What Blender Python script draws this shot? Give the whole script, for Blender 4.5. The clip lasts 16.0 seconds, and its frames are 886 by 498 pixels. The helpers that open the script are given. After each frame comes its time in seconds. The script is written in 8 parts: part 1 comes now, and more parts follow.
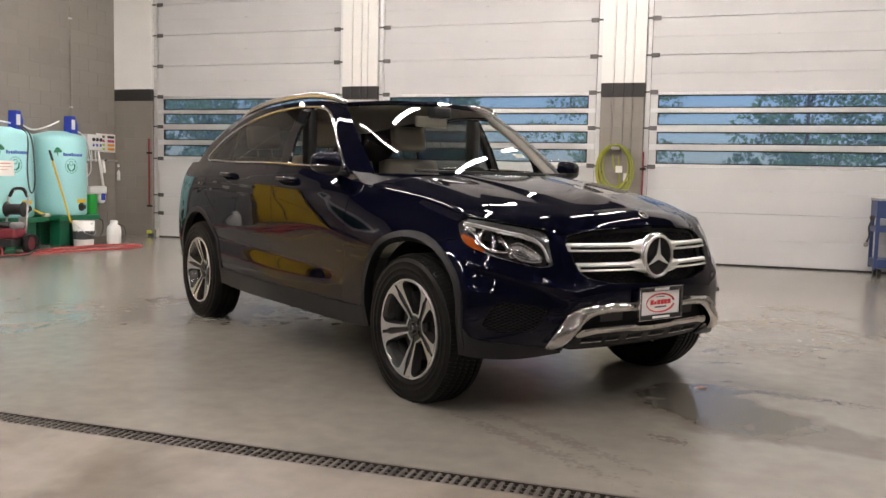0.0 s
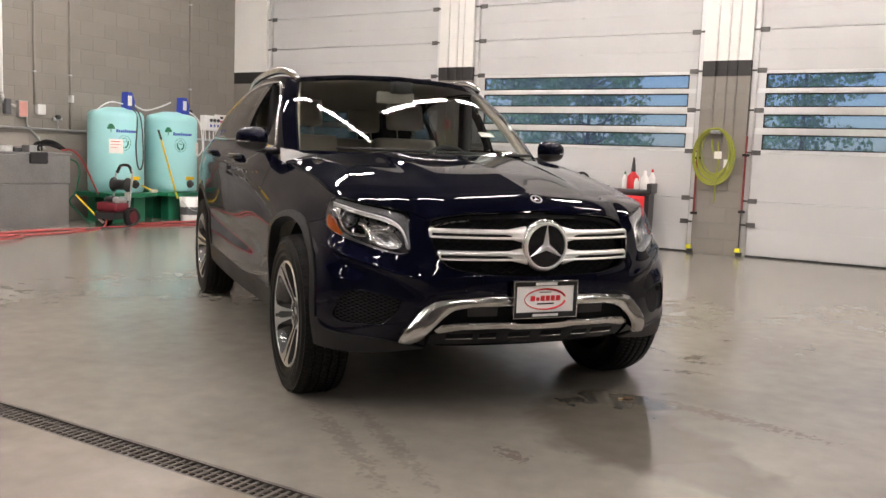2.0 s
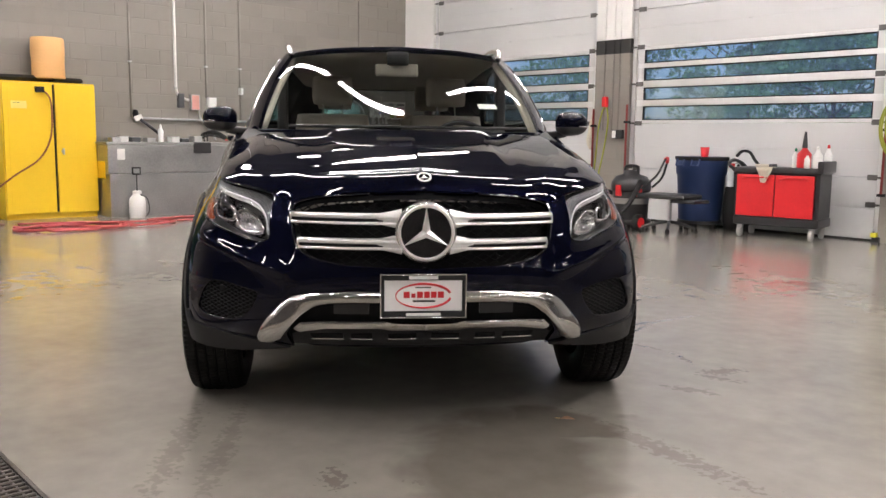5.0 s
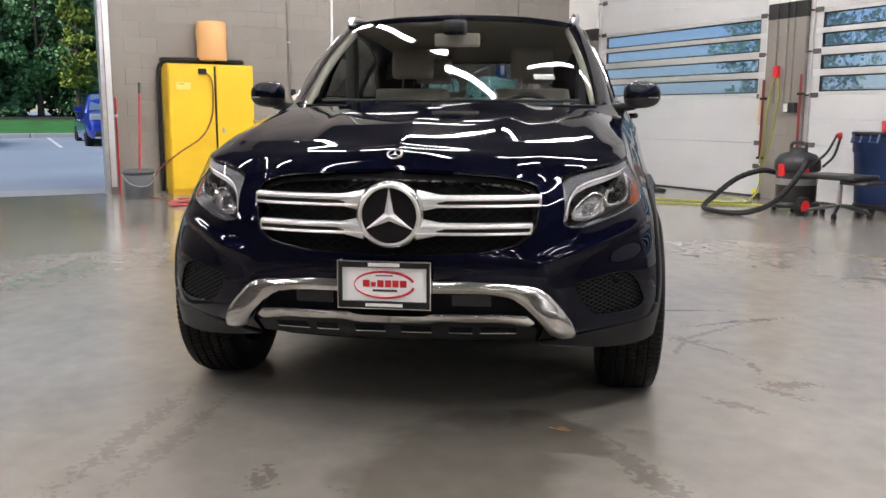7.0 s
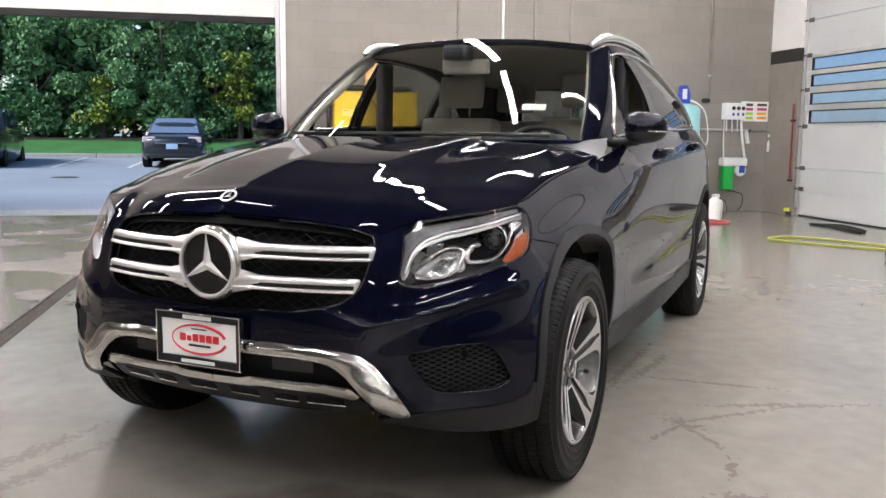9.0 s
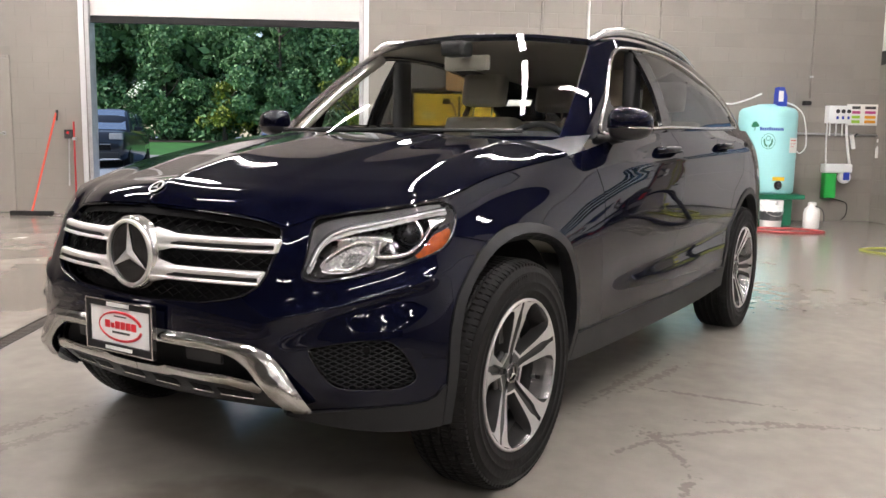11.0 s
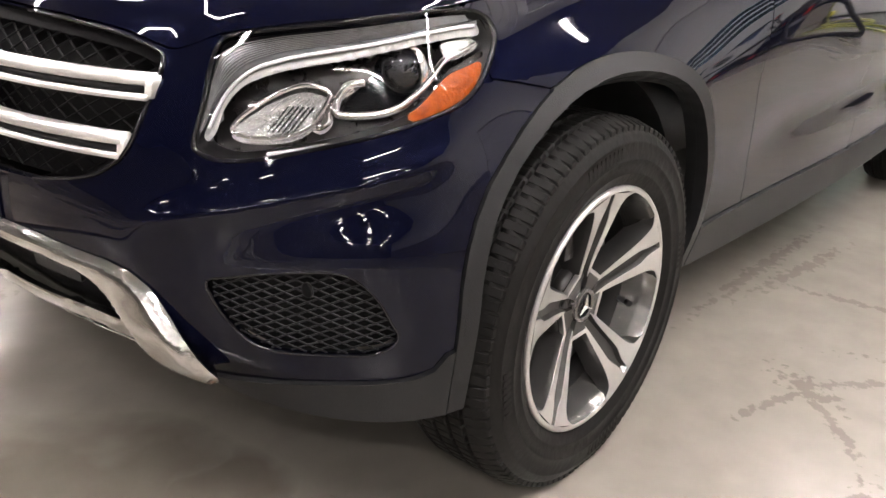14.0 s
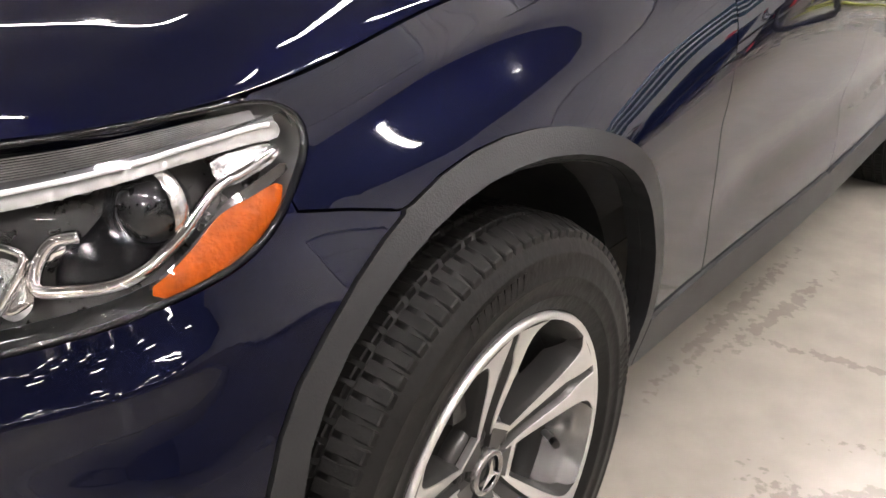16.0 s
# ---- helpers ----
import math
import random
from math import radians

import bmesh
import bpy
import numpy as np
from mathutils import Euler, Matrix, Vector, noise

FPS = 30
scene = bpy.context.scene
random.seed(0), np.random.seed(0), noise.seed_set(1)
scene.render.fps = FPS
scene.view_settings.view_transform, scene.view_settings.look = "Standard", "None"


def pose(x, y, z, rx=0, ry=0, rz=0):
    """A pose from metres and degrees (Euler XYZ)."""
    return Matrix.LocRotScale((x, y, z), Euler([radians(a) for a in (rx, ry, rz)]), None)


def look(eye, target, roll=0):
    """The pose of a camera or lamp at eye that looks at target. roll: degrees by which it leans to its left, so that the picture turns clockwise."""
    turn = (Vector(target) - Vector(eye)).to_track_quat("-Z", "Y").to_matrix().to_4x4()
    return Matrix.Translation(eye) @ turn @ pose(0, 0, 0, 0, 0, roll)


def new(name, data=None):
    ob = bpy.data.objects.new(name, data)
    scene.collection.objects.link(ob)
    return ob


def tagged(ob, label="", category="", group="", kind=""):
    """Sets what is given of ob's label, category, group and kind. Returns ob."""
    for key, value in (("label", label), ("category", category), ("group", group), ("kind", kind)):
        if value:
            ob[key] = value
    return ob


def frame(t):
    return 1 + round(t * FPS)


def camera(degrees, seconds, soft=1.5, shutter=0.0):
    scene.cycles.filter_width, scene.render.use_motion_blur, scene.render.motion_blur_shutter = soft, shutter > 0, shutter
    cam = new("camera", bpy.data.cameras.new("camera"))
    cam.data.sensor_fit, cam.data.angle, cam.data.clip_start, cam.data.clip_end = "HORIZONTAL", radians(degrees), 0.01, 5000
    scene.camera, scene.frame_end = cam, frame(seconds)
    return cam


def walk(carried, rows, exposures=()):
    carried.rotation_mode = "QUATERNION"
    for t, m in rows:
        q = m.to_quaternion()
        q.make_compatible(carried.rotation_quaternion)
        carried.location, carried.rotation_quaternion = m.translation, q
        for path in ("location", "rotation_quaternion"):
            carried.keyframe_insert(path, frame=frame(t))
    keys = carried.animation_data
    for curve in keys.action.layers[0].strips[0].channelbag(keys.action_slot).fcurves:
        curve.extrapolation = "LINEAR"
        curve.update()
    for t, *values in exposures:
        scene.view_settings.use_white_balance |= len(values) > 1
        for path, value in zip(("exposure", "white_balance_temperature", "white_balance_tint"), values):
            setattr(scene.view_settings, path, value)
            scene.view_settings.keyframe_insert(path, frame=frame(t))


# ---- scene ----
cam = camera(55.3, 16.0)
PATH = [
    (0, (0.895, -4.505, 1.081), (0.278, -2.61, 0.914), 1.3),
    (0.5, (1.211, -4.378, 1.104), (0.489, -2.519, 0.955), 2.3),
    (1, (1.458, -4.081, 1.098), (0.665, -2.251, 0.946), 1.8),
    (1.5, (1.788, -3.873, 1.08), (0.894, -2.092, 0.912), 1.1),
    (2, (2.041, -3.644, 1.085), (1.031, -1.931, 0.872), 2.2),
    (2.5, (2.228, -3.336, 1.077), (1.121, -1.685, 0.853), 2.4),
    (3, (2.461, -3.074, 1.073), (1.242, -1.504, 0.849), 2.4),
    (3.5, (2.613, -2.836, 1.069), (1.297, -1.346, 0.849), 3.0),
    (3.7, (2.655, -2.708, 1.062), (1.306, -1.248, 0.837), 3.0),
    (5.8, (2.924, -2.213, 1.07), (1.385, -0.967, 0.785), -0.7),
    (6, (2.954, -2.14, 1.051), (1.384, -0.935, 0.76), -0.8),
    (6.5, (3.069, -1.843, 1.057), (1.394, -0.796, 0.749), -0.0),
    (7, (3.052, -1.537, 1.057), (1.319, -0.59, 0.742), 0.2),
    (7.5, (2.998, -1.178, 1.092), (1.206, -0.344, 0.787), -0.5),
    (8, (3.081, -0.829, 1.095), (1.236, -0.113, 0.81), 1.0),
    (8.5, (3.124, -0.533, 1.094), (1.231, 0.049, 0.813), 0.8),
    (9, (3.125, -0.235, 1.11), (1.184, 0.168, 0.845), 0.6),
    (9.2, (3.148, -0.14, 1.105), (1.194, 0.197, 0.848), 0.9),
    (11.5, (3.124, 0.456, 1.075), (1.147, 0.498, 0.774), 1.8),
    (12, (3.018, 0.532, 1.062), (1.058, 0.474, 0.667), 3.5),
    (12.5, (2.726, 0.528, 1.032), (0.786, 0.439, 0.551), 3.0),
    (13, (2.455, 0.539, 1.016), (0.532, 0.479, 0.469), 2.4),
    (13.5, (2.18, 0.586, 1.032), (0.29, 0.471, 0.388), 2.4),
    (14, (2.025, 0.556, 1.04), (0.171, 0.444, 0.299), 2.4),
    (14.5, (1.96, 0.53, 1.043), (0.115, 0.44, 0.275), 2.7),
    (15, (1.926, 0.523, 1.044), (0.091, 0.454, 0.252), 3.4),
    (15.5, (1.829, 0.551, 1.068), (0.002, 0.478, 0.258), 2.1),
    (15.8, (1.676, 0.645, 1.06), (-0.18, 0.583, 0.318), -0.8),
    (16, (1.478, 0.699, 1.105), (-0.347, 0.654, 0.288), 0.7),
]
walk(cam, [(t, look(eye, target, roll)) for t, eye, target, roll in PATH], [(0, 0.0, 6680, 10), (2, 0.08, 6680, 10), (3.5, 0.06, 6600, 10), (6, 0.23, 6250, 9), (7, 0.28, 6120, 8), (8.5, 0.5, 6120, 8), (9.2, 0.5, 6120, 8), (11.5, 0.56, 6450, 10), (12, 0.7, 6480, 10), (13, 0.8, 6500, 10), (13.5, 0.96, 6500, 10), (14.5, 1.27, 6500, 10), (16, 1.36, 6500, 10)])

# ---- world and lights ----
world = bpy.data.worlds.new("world")
scene.world = world
world.use_nodes = True
wn = world.node_tree
sky = wn.nodes.new("ShaderNodeTexSky")
sky.sky_type = "NISHITA"
sky.sun_disc = False
sky.sun_elevation = radians(38)
sky.sun_rotation = radians(200)
sky.dust_density = 1.0
sky.ozone_density = 2.0
wn.links.new(sky.outputs["Color"], wn.nodes["Background"].inputs["Color"])
wn.nodes["Background"].inputs["Strength"].default_value = 0.15

sun_data = bpy.data.lights.new("sun", "SUN")
sun_data.energy = 4.0
sun_data.angle = radians(25)
sun_data.color = (1.0, 0.98, 0.95)
sun = new("sun", sun_data)
sun.matrix_world = look((20, -60, 50), (0, 0, 0))
scene.view_settings.exposure = 0.0
LAMP_POWER = 106.0

# ---- materials ----
def mat(name, color, rough=0.5, metal=0.0, vary=0.12, scale=3.0, fine=60.0, bump=0.0, coat=0.0, spec=0.5, rvary=0.1, emit=0.0):
    """A principled material with large stains and fine grain in colour, roughness and relief."""
    m = bpy.data.materials.new(name)
    m.use_nodes = True
    nt = m.node_tree
    b = nt.nodes["Principled BSDF"]
    b.inputs["Metallic"].default_value = metal
    b.inputs["Coat Weight"].default_value = coat
    b.inputs["Coat Roughness"].default_value = 0.03
    b.inputs["Specular IOR Level"].default_value = spec
    tc = nt.nodes.new("ShaderNodeTexCoord")
    big, small = nt.nodes.new("ShaderNodeTexNoise"), nt.nodes.new("ShaderNodeTexNoise")
    big.inputs["Scale"].default_value, big.inputs["Detail"].default_value = scale, 5
    small.inputs["Scale"].default_value, small.inputs["Detail"].default_value = fine, 3
    mix = nt.nodes.new("ShaderNodeMath")
    mix.operation = "MULTIPLY_ADD"
    mix.inputs[1].default_value = 0.35
    for n in (big, small):
        nt.links.new(tc.outputs["Object"], n.inputs["Vector"])
    nt.links.new(small.outputs["Fac"], mix.inputs[0])
    half = nt.nodes.new("ShaderNodeMath")
    half.operation = "MULTIPLY"
    half.inputs[1].default_value = 0.65
    nt.links.new(big.outputs["Fac"], half.inputs[0])
    nt.links.new(half.outputs[0], mix.inputs[2])
    ramp = nt.nodes.new("ShaderNodeValToRGB")
    ramp.color_ramp.elements[0].position, ramp.color_ramp.elements[1].position = 0.3, 0.7
    ramp.color_ramp.elements[0].color = (*[c * (1 - vary) for c in color], 1)
    ramp.color_ramp.elements[1].color = (*[min(1.0, c * (1 + vary)) for c in color], 1)
    nt.links.new(mix.outputs[0], ramp.inputs["Fac"])
    nt.links.new(ramp.outputs["Color"], b.inputs["Base Color"])
    rr = nt.nodes.new("ShaderNodeMapRange")
    rr.inputs["From Min"].default_value, rr.inputs["From Max"].default_value = 0.3, 0.7
    rr.inputs["To Min"].default_value, rr.inputs["To Max"].default_value = max(0.0, rough * (1 - rvary)), min(1.0, rough * (1 + rvary))
    nt.links.new(mix.outputs[0], rr.inputs["Value"])
    nt.links.new(rr.outputs[0], b.inputs["Roughness"])
    if bump:
        bn = nt.nodes.new("ShaderNodeBump")
        bn.inputs["Strength"].default_value, bn.inputs["Distance"].default_value = bump, 0.01
        nt.links.new(small.outputs["Fac"], bn.inputs["Height"])
        nt.links.new(bn.outputs["Normal"], b.inputs["Normal"])
    if emit:
        b.inputs["Emission Color"].default_value = (*color, 1)
        b.inputs["Emission Strength"].default_value = emit
    return m


def glass(name, color=(1, 1, 1), rough=0.0, ior=1.45, clear=0.0):
    """Thin glazing: a mix of see-through and mirror-like gloss."""
    m = bpy.data.materials.new(name)
    m.use_nodes = True
    nt = m.node_tree
    nt.nodes.remove(nt.nodes["Principled BSDF"])
    out = nt.nodes["Material Output"]
    tr, gl, mx, fr = (nt.nodes.new("ShaderNode" + k) for k in ("BsdfTransparent", "BsdfGlossy", "MixShader", "LayerWeight"))
    tr.inputs["Color"].default_value = (*color, 1)
    gl.inputs["Roughness"].default_value = rough
    # gloss grows from its straight-on value to one along the sheet, the same for both faces
    base = ((ior - 1) / (ior + 1)) ** 2
    fr.inputs["Blend"].default_value = 0.5
    power, lift = nt.nodes.new("ShaderNodeMath"), nt.nodes.new("ShaderNodeMath")
    power.operation, lift.operation = "POWER", "MULTIPLY_ADD"
    power.inputs[1].default_value = 5.0
    lift.inputs[1].default_value, lift.inputs[2].default_value = 1 - base, base
    nt.links.new(fr.outputs["Facing"], power.inputs[0])
    nt.links.new(power.outputs[0], lift.inputs[0])
    nt.links.new(lift.outputs[0], mx.inputs[0])
    if clear:
        # translucent share added so the sheet looks brighter and the view softer
        haze, hz = nt.nodes.new("ShaderNodeBsdfTranslucent"), nt.nodes.new("ShaderNodeMixShader")
        haze.inputs["Color"].default_value = (*[c * 0.6 for c in color], 1)
        hz.inputs[0].default_value = clear
        nt.links.new(tr.outputs[0], hz.inputs[1])
        nt.links.new(haze.outputs[0], hz.inputs[2])
        nt.links.new(hz.outputs[0], mx.inputs[1])
    else:
        nt.links.new(tr.outputs[0], mx.inputs[1])
    nt.links.new(gl.outputs[0], mx.inputs[2])
    nt.links.new(mx.outputs[0], out.inputs["Surface"])
    return m


WALL_GREY = mat("grey_painted_block", (0.235, 0.215, 0.19), 0.55, bump=0.25, vary=0.08, scale=1.2, fine=90)
MORTAR = mat("painted_mortar", (0.225, 0.206, 0.182), 0.6, bump=0.2, vary=0.08)
WHITE_PANEL = mat("white_metal_panel", (0.78, 0.77, 0.74), 0.4, vary=0.05, scale=1.5)
BLACK_BAND = mat("black_band_paint", (0.02, 0.019, 0.018), 0.5)
DOOR_WHITE = mat("garage_door_paint", (0.56, 0.56, 0.56), 0.38, vary=0.06, scale=1.1, bump=0.04, fine=140)
RAISED_WHITE = mat("raised_door_paint", (0.6, 0.575, 0.55), 0.45, vary=0.06, scale=1.1)
ALU = mat("aluminium", (0.7, 0.7, 0.7), 0.35, 0.6, vary=0.08)
STEEL = mat("galvanised_steel", (0.5, 0.5, 0.5), 0.4, 0.85, vary=0.2, scale=8)
HINGE_STEEL = mat("dark_hinge_steel", (0.13, 0.125, 0.12), 0.45, 0.7, vary=0.25, scale=10)
RUBBER = mat("black_rubber", (0.014, 0.014, 0.014), 0.7, bump=0.1, spec=0.3)
BLACK_PLASTIC = mat("black_plastic", (0.02, 0.02, 0.021), 0.42, bump=0.08, fine=200)
CEIL = mat("ceiling_paint", (0.07, 0.068, 0.065), 0.7, vary=0.08)
DULL_WALL = mat("plain_wall_paint", (0.1, 0.095, 0.09), 0.6, bump=0.1, vary=0.1)
WINDOW_GLASS = glass("window_glass", (0.8, 0.87, 1.0), 0.0, 1.5, 0.29)
LIGHT_DIFFUSER = mat("lamp_diffuser", (1.0, 0.915, 0.88), 0.4, vary=0.0, emit=LAMP_POWER)
BAR_RED = mat("dull_red_paint", (0.2, 0.022, 0.02), 0.5, vary=0.2)
RED_PAINT = mat("red_paint", (0.45, 0.02, 0.02), 0.4)
YELLOW_PAINT = mat("yellow_cabinet_paint", (0.85, 0.55, 0.02), 0.38, vary=0.06, scale=2)
YELLOW_HOSE = mat("yellow_hose", (0.3, 0.315, 0.04), 0.45)
GREEN_PLASTIC = mat("green_plastic", (0.01, 0.16, 0.08), 0.45)
TANK = mat("aqua_tank_plastic", (0.36, 0.7, 0.71), 0.4, vary=0.05, scale=2)
BLUE_PLASTIC = mat("blue_plastic", (0.02, 0.05, 0.4), 0.4)
NAVY_PLASTIC = mat("navy_bin_plastic", (0.02, 0.04, 0.12), 0.45, bump=0.1)
RED_PLASTIC = mat("red_plastic", (0.62, 0.02, 0.025), 0.38)
WHITE_PLASTIC = mat("white_plastic", (0.8, 0.8, 0.78), 0.4, vary=0.05)
GREY_PLASTIC = mat("grey_plastic", (0.07, 0.075, 0.08), 0.5)
RED_HOSE = mat("red_hose", (0.42, 0.06, 0.06), 0.45)
WOOD_HANDLE = mat("wooden_handle", (0.55, 0.36, 0.14), 0.5, scale=6)
PAPER = mat("paper", (0.82, 0.8, 0.76), 0.7, vary=0.04)
BROWN_PAPER = mat("brown_paper", (0.72, 0.42, 0.17), 0.7, vary=0.06)
STAINLESS = mat("brushed_stainless", (0.42, 0.42, 0.41), 0.38, 0.9, vary=0.25, scale=1.7)
CLOTH = mat("cream_cloth", (0.6, 0.55, 0.45), 0.9, bump=0.3)


def floor_material(name, color, rough, wet_from, stains=()):
    """Sealed concrete: glossy, with cloudy wear, wet patches, and stains of their own shape at given places."""
    m = mat(name, color, rough, vary=0.2, scale=0.9, fine=9, bump=0.0, rvary=0.08, spec=0.95)
    nt = m.node_tree
    b = nt.nodes["Principled BSDF"]
    tc = next(n for n in nt.nodes if n.bl_idname == "ShaderNodeTexCoord")

    def noise(scale, detail, twist=0.0):
        n = nt.nodes.new("ShaderNodeTexNoise")
        n.inputs["Scale"].default_value, n.inputs["Detail"].default_value, n.inputs["Distortion"].default_value = scale, detail, twist
        nt.links.new(tc.outputs["Object"], n.inputs["Vector"])
        return n

    def span(socket, lo, hi, out0=0.0, out1=1.0):
        n = nt.nodes.new("ShaderNodeMapRange")
        n.inputs["From Min"].default_value, n.inputs["From Max"].default_value = lo, hi
        n.inputs["To Min"].default_value, n.inputs["To Max"].default_value = out0, out1
        nt.links.new(socket, n.inputs["Value"])
        return n.outputs[0]

    def math2(op, p, q):
        n = nt.nodes.new("ShaderNodeMath")
        n.operation = op
        for i, v in enumerate((p, q)):
            if isinstance(v, float):
                n.inputs[i].default_value = v
            else:
                nt.links.new(v, n.inputs[i])
        return n.outputs[0]

    wet = span(noise(1.1, 8, 0.35).outputs["Fac"], wet_from, wet_from + 0.14, 0.0, 0.5)
    ripple = noise(2.6, 3, 0.3)
    sub = nt.nodes.new("ShaderNodeVectorMath")
    sub.operation = "SUBTRACT"
    sub.inputs[1].default_value = (0.5, 0.5, 0.5)
    nt.links.new(ripple.outputs["Color"], sub.inputs[0])
    sc = nt.nodes.new("ShaderNodeVectorMath")
    sc.operation = "SCALE"
    sc.inputs["Scale"].default_value = 0.55
    nt.links.new(sub.outputs[0], sc.inputs[0])
    add = nt.nodes.new("ShaderNodeVectorMath")
    nt.links.new(tc.outputs["Object"], add.inputs[0])
    nt.links.new(sc.outputs[0], add.inputs[1])
    for x, y, rx, ry, turn, force in stains:
        mp = nt.nodes.new("ShaderNodeMapping")
        mp.vector_type = "TEXTURE"
        mp.inputs["Location"].default_value = (x, y, 0)
        mp.inputs["Rotation"].default_value = (0, 0, radians(turn))
        mp.inputs["Scale"].default_value = (rx, ry, 1)
        fine = min(rx, ry) < 0.08
        nt.links.new(tc.outputs["Object"] if fine else add.outputs[0], mp.inputs["Vector"])
        ln = nt.nodes.new("ShaderNodeVectorMath")
        ln.operation = "LENGTH"
        nt.links.new(mp.outputs[0], ln.inputs[0])
        d = ln.outputs["Value"]
        if fine:
            d = math2("ADD", d, span(noise(34.0, 6).outputs["Fac"], 0.3, 0.7, -0.6, 1.1))
        wet = math2("MAXIMUM", wet, span(d, 1.14, 0.82, 0.0, force))
    old_c, old_r = b.inputs["Base Color"].links[0].from_socket, b.inputs["Roughness"].links[0].from_socket
    mx = nt.nodes.new("ShaderNodeMix")
    mx.data_type, mx.blend_type = "RGBA", "MULTIPLY"
    nt.links.new(old_c, mx.inputs["A"])
    mx.inputs["B"].default_value = (0.42, 0.40, 0.36, 1)
    nt.links.new(wet, mx.inputs["Factor"])
    nt.links.new(mx.outputs["Result"], b.inputs["Base Color"])
    rmix = nt.nodes.new("ShaderNodeMix")
    nt.links.new(wet, rmix.inputs[0])
    nt.links.new(old_r, rmix.inputs[2])
    rmix.inputs[3].default_value = 0.05
    nt.links.new(rmix.outputs[0], b.inputs["Roughness"])
    return m


STAINS = [(0.98, -0.3, 0.42, 0.34, -37, 0.66), (0.86, 0.12, 0.24, 0.14, 30, 0.66), (1.35, -0.5, 0.35, 0.2, -37, 0.5),
          (-6.4, -1.3, 2.3, 1.5, 8, 0.25), (0.18, 1.34, 0.1, 0.05, 20, 0.45), (0.25, 1.25, 0.18, 0.016, -55, 0.42), (0.12, 1.6, 0.3, 0.02, 100, 0.4),
          (0.33, 1.35, 0.2, 0.018, 5, 0.4), (0.05, 1.9, 0.35, 0.03, 80, 0.43), (-0.3, 1.75, 0.35, 0.02, 60, 0.40), (0.74, -0.88, 0.09, 0.05, -30, 0.50), (0.99, -0.67, 0.1, 0.04, 10, 0.50),
          (0.88, 1.21, 0.14, 0.05, 70, 0.47), (0.95, 0.85, 0.12, 0.04, 20, 0.43), (0.62, 1.3, 0.1, 0.02, -30, 0.50), (0.94, 1.11, 0.12, 0.03, 15, 0.43),
          (0.2, -1.16, 0.5, 0.05, -37, 0.3), (0.3, -1.03, 0.5, 0.045, -37, 0.26), (1.3, 0.13, 0.4, 0.06, -12, 0.43), (-0.62, 1.46, 0.48, 0.03, -37, 0.36), (-0.6, 1.57, 0.34, 0.03, -44, 0.36), (-6.0, -0.3, 1.3, 0.3, 15, 0.5)]
FLOOR = floor_material("sealed_concrete", (0.225, 0.209, 0.181), 0.22, 2.0, STAINS)
FLOOR_WET = floor_material("wet_dirty_concrete", (0.265, 0.235, 0.203), 0.26, 0.46)


# ---- building helpers ----
def mesh_of(bm, name, material=None, smooth=False):
    me = bpy.data.meshes.new(name)
    if smooth:
        for f in bm.faces:
            f.smooth = True
    bm.normal_update()
    bm.to_mesh(me)
    bm.free()
    if material:
        for one in material if isinstance(material, (list, tuple)) else [material]:
            me.materials.append(one)
    return me


def part(name, bm, material, parent=None, label="", smooth=False, at=None):
    ob = new(name, mesh_of(bm, name, material, smooth))
    if at is not None:
        ob.matrix_basis = at
    if parent is not None:
        ob.parent = parent
    if label:
        ob["label"] = label
    return ob


def thing(name, label, category, at=None, group="", kind=""):
    ob = new(name)
    ob.empty_display_size = 0.1
    if at is not None:
        ob.matrix_basis = at
    return tagged(ob, label, category, group, kind)


def box(x0, x1, y0, y1, z0, z1, bevel=0.0, bm=None, seg=2):
    """A box, with rounded edges where asked for."""
    own = bmesh.new()
    bmesh.ops.create_cube(own, size=1.0)
    for v in own.verts:
        v.co = Vector((x0 + (v.co.x + 0.5) * (x1 - x0), y0 + (v.co.y + 0.5) * (y1 - y0), z0 + (v.co.z + 0.5) * (z1 - z0)))
    if bevel:
        bmesh.ops.bevel(own, geom=list(own.edges), offset=bevel, segments=seg, profile=0.7, affect="EDGES", clamp_overlap=True)
    return join(bm, own)


def join(bm, own):
    if bm is None:
        return own
    me = bpy.data.meshes.new("join")
    own.to_mesh(me)
    own.free()
    bm.from_mesh(me)
    bpy.data.meshes.remove(me)
    return bm


def lathe(rz, seg=32, bm=None, axis="z", at=(0, 0, 0), close=True):
    """A turned body from (radius, height) pairs."""
    own = bmesh.new()
    rings = []
    for r, z in rz:
        ring = []
        for i in range(seg):
            a = 2 * math.pi * i / seg
            p = (r * math.cos(a), r * math.sin(a), z)
            p = {"z": p, "x": (p[2], p[0], p[1]), "y": (p[0], -p[2], p[1])}[axis]
            ring.append(own.verts.new(Vector(p) + Vector(at)))
        rings.append(ring)
    for a, b in zip(rings, rings[1:]):
        for i in range(seg):
            own.faces.new((a[i], a[(i + 1) % seg], b[(i + 1) % seg], b[i]))
    if close:
        own.faces.new(list(reversed(rings[0])))
        own.faces.new(rings[-1])
    return join(bm, own)


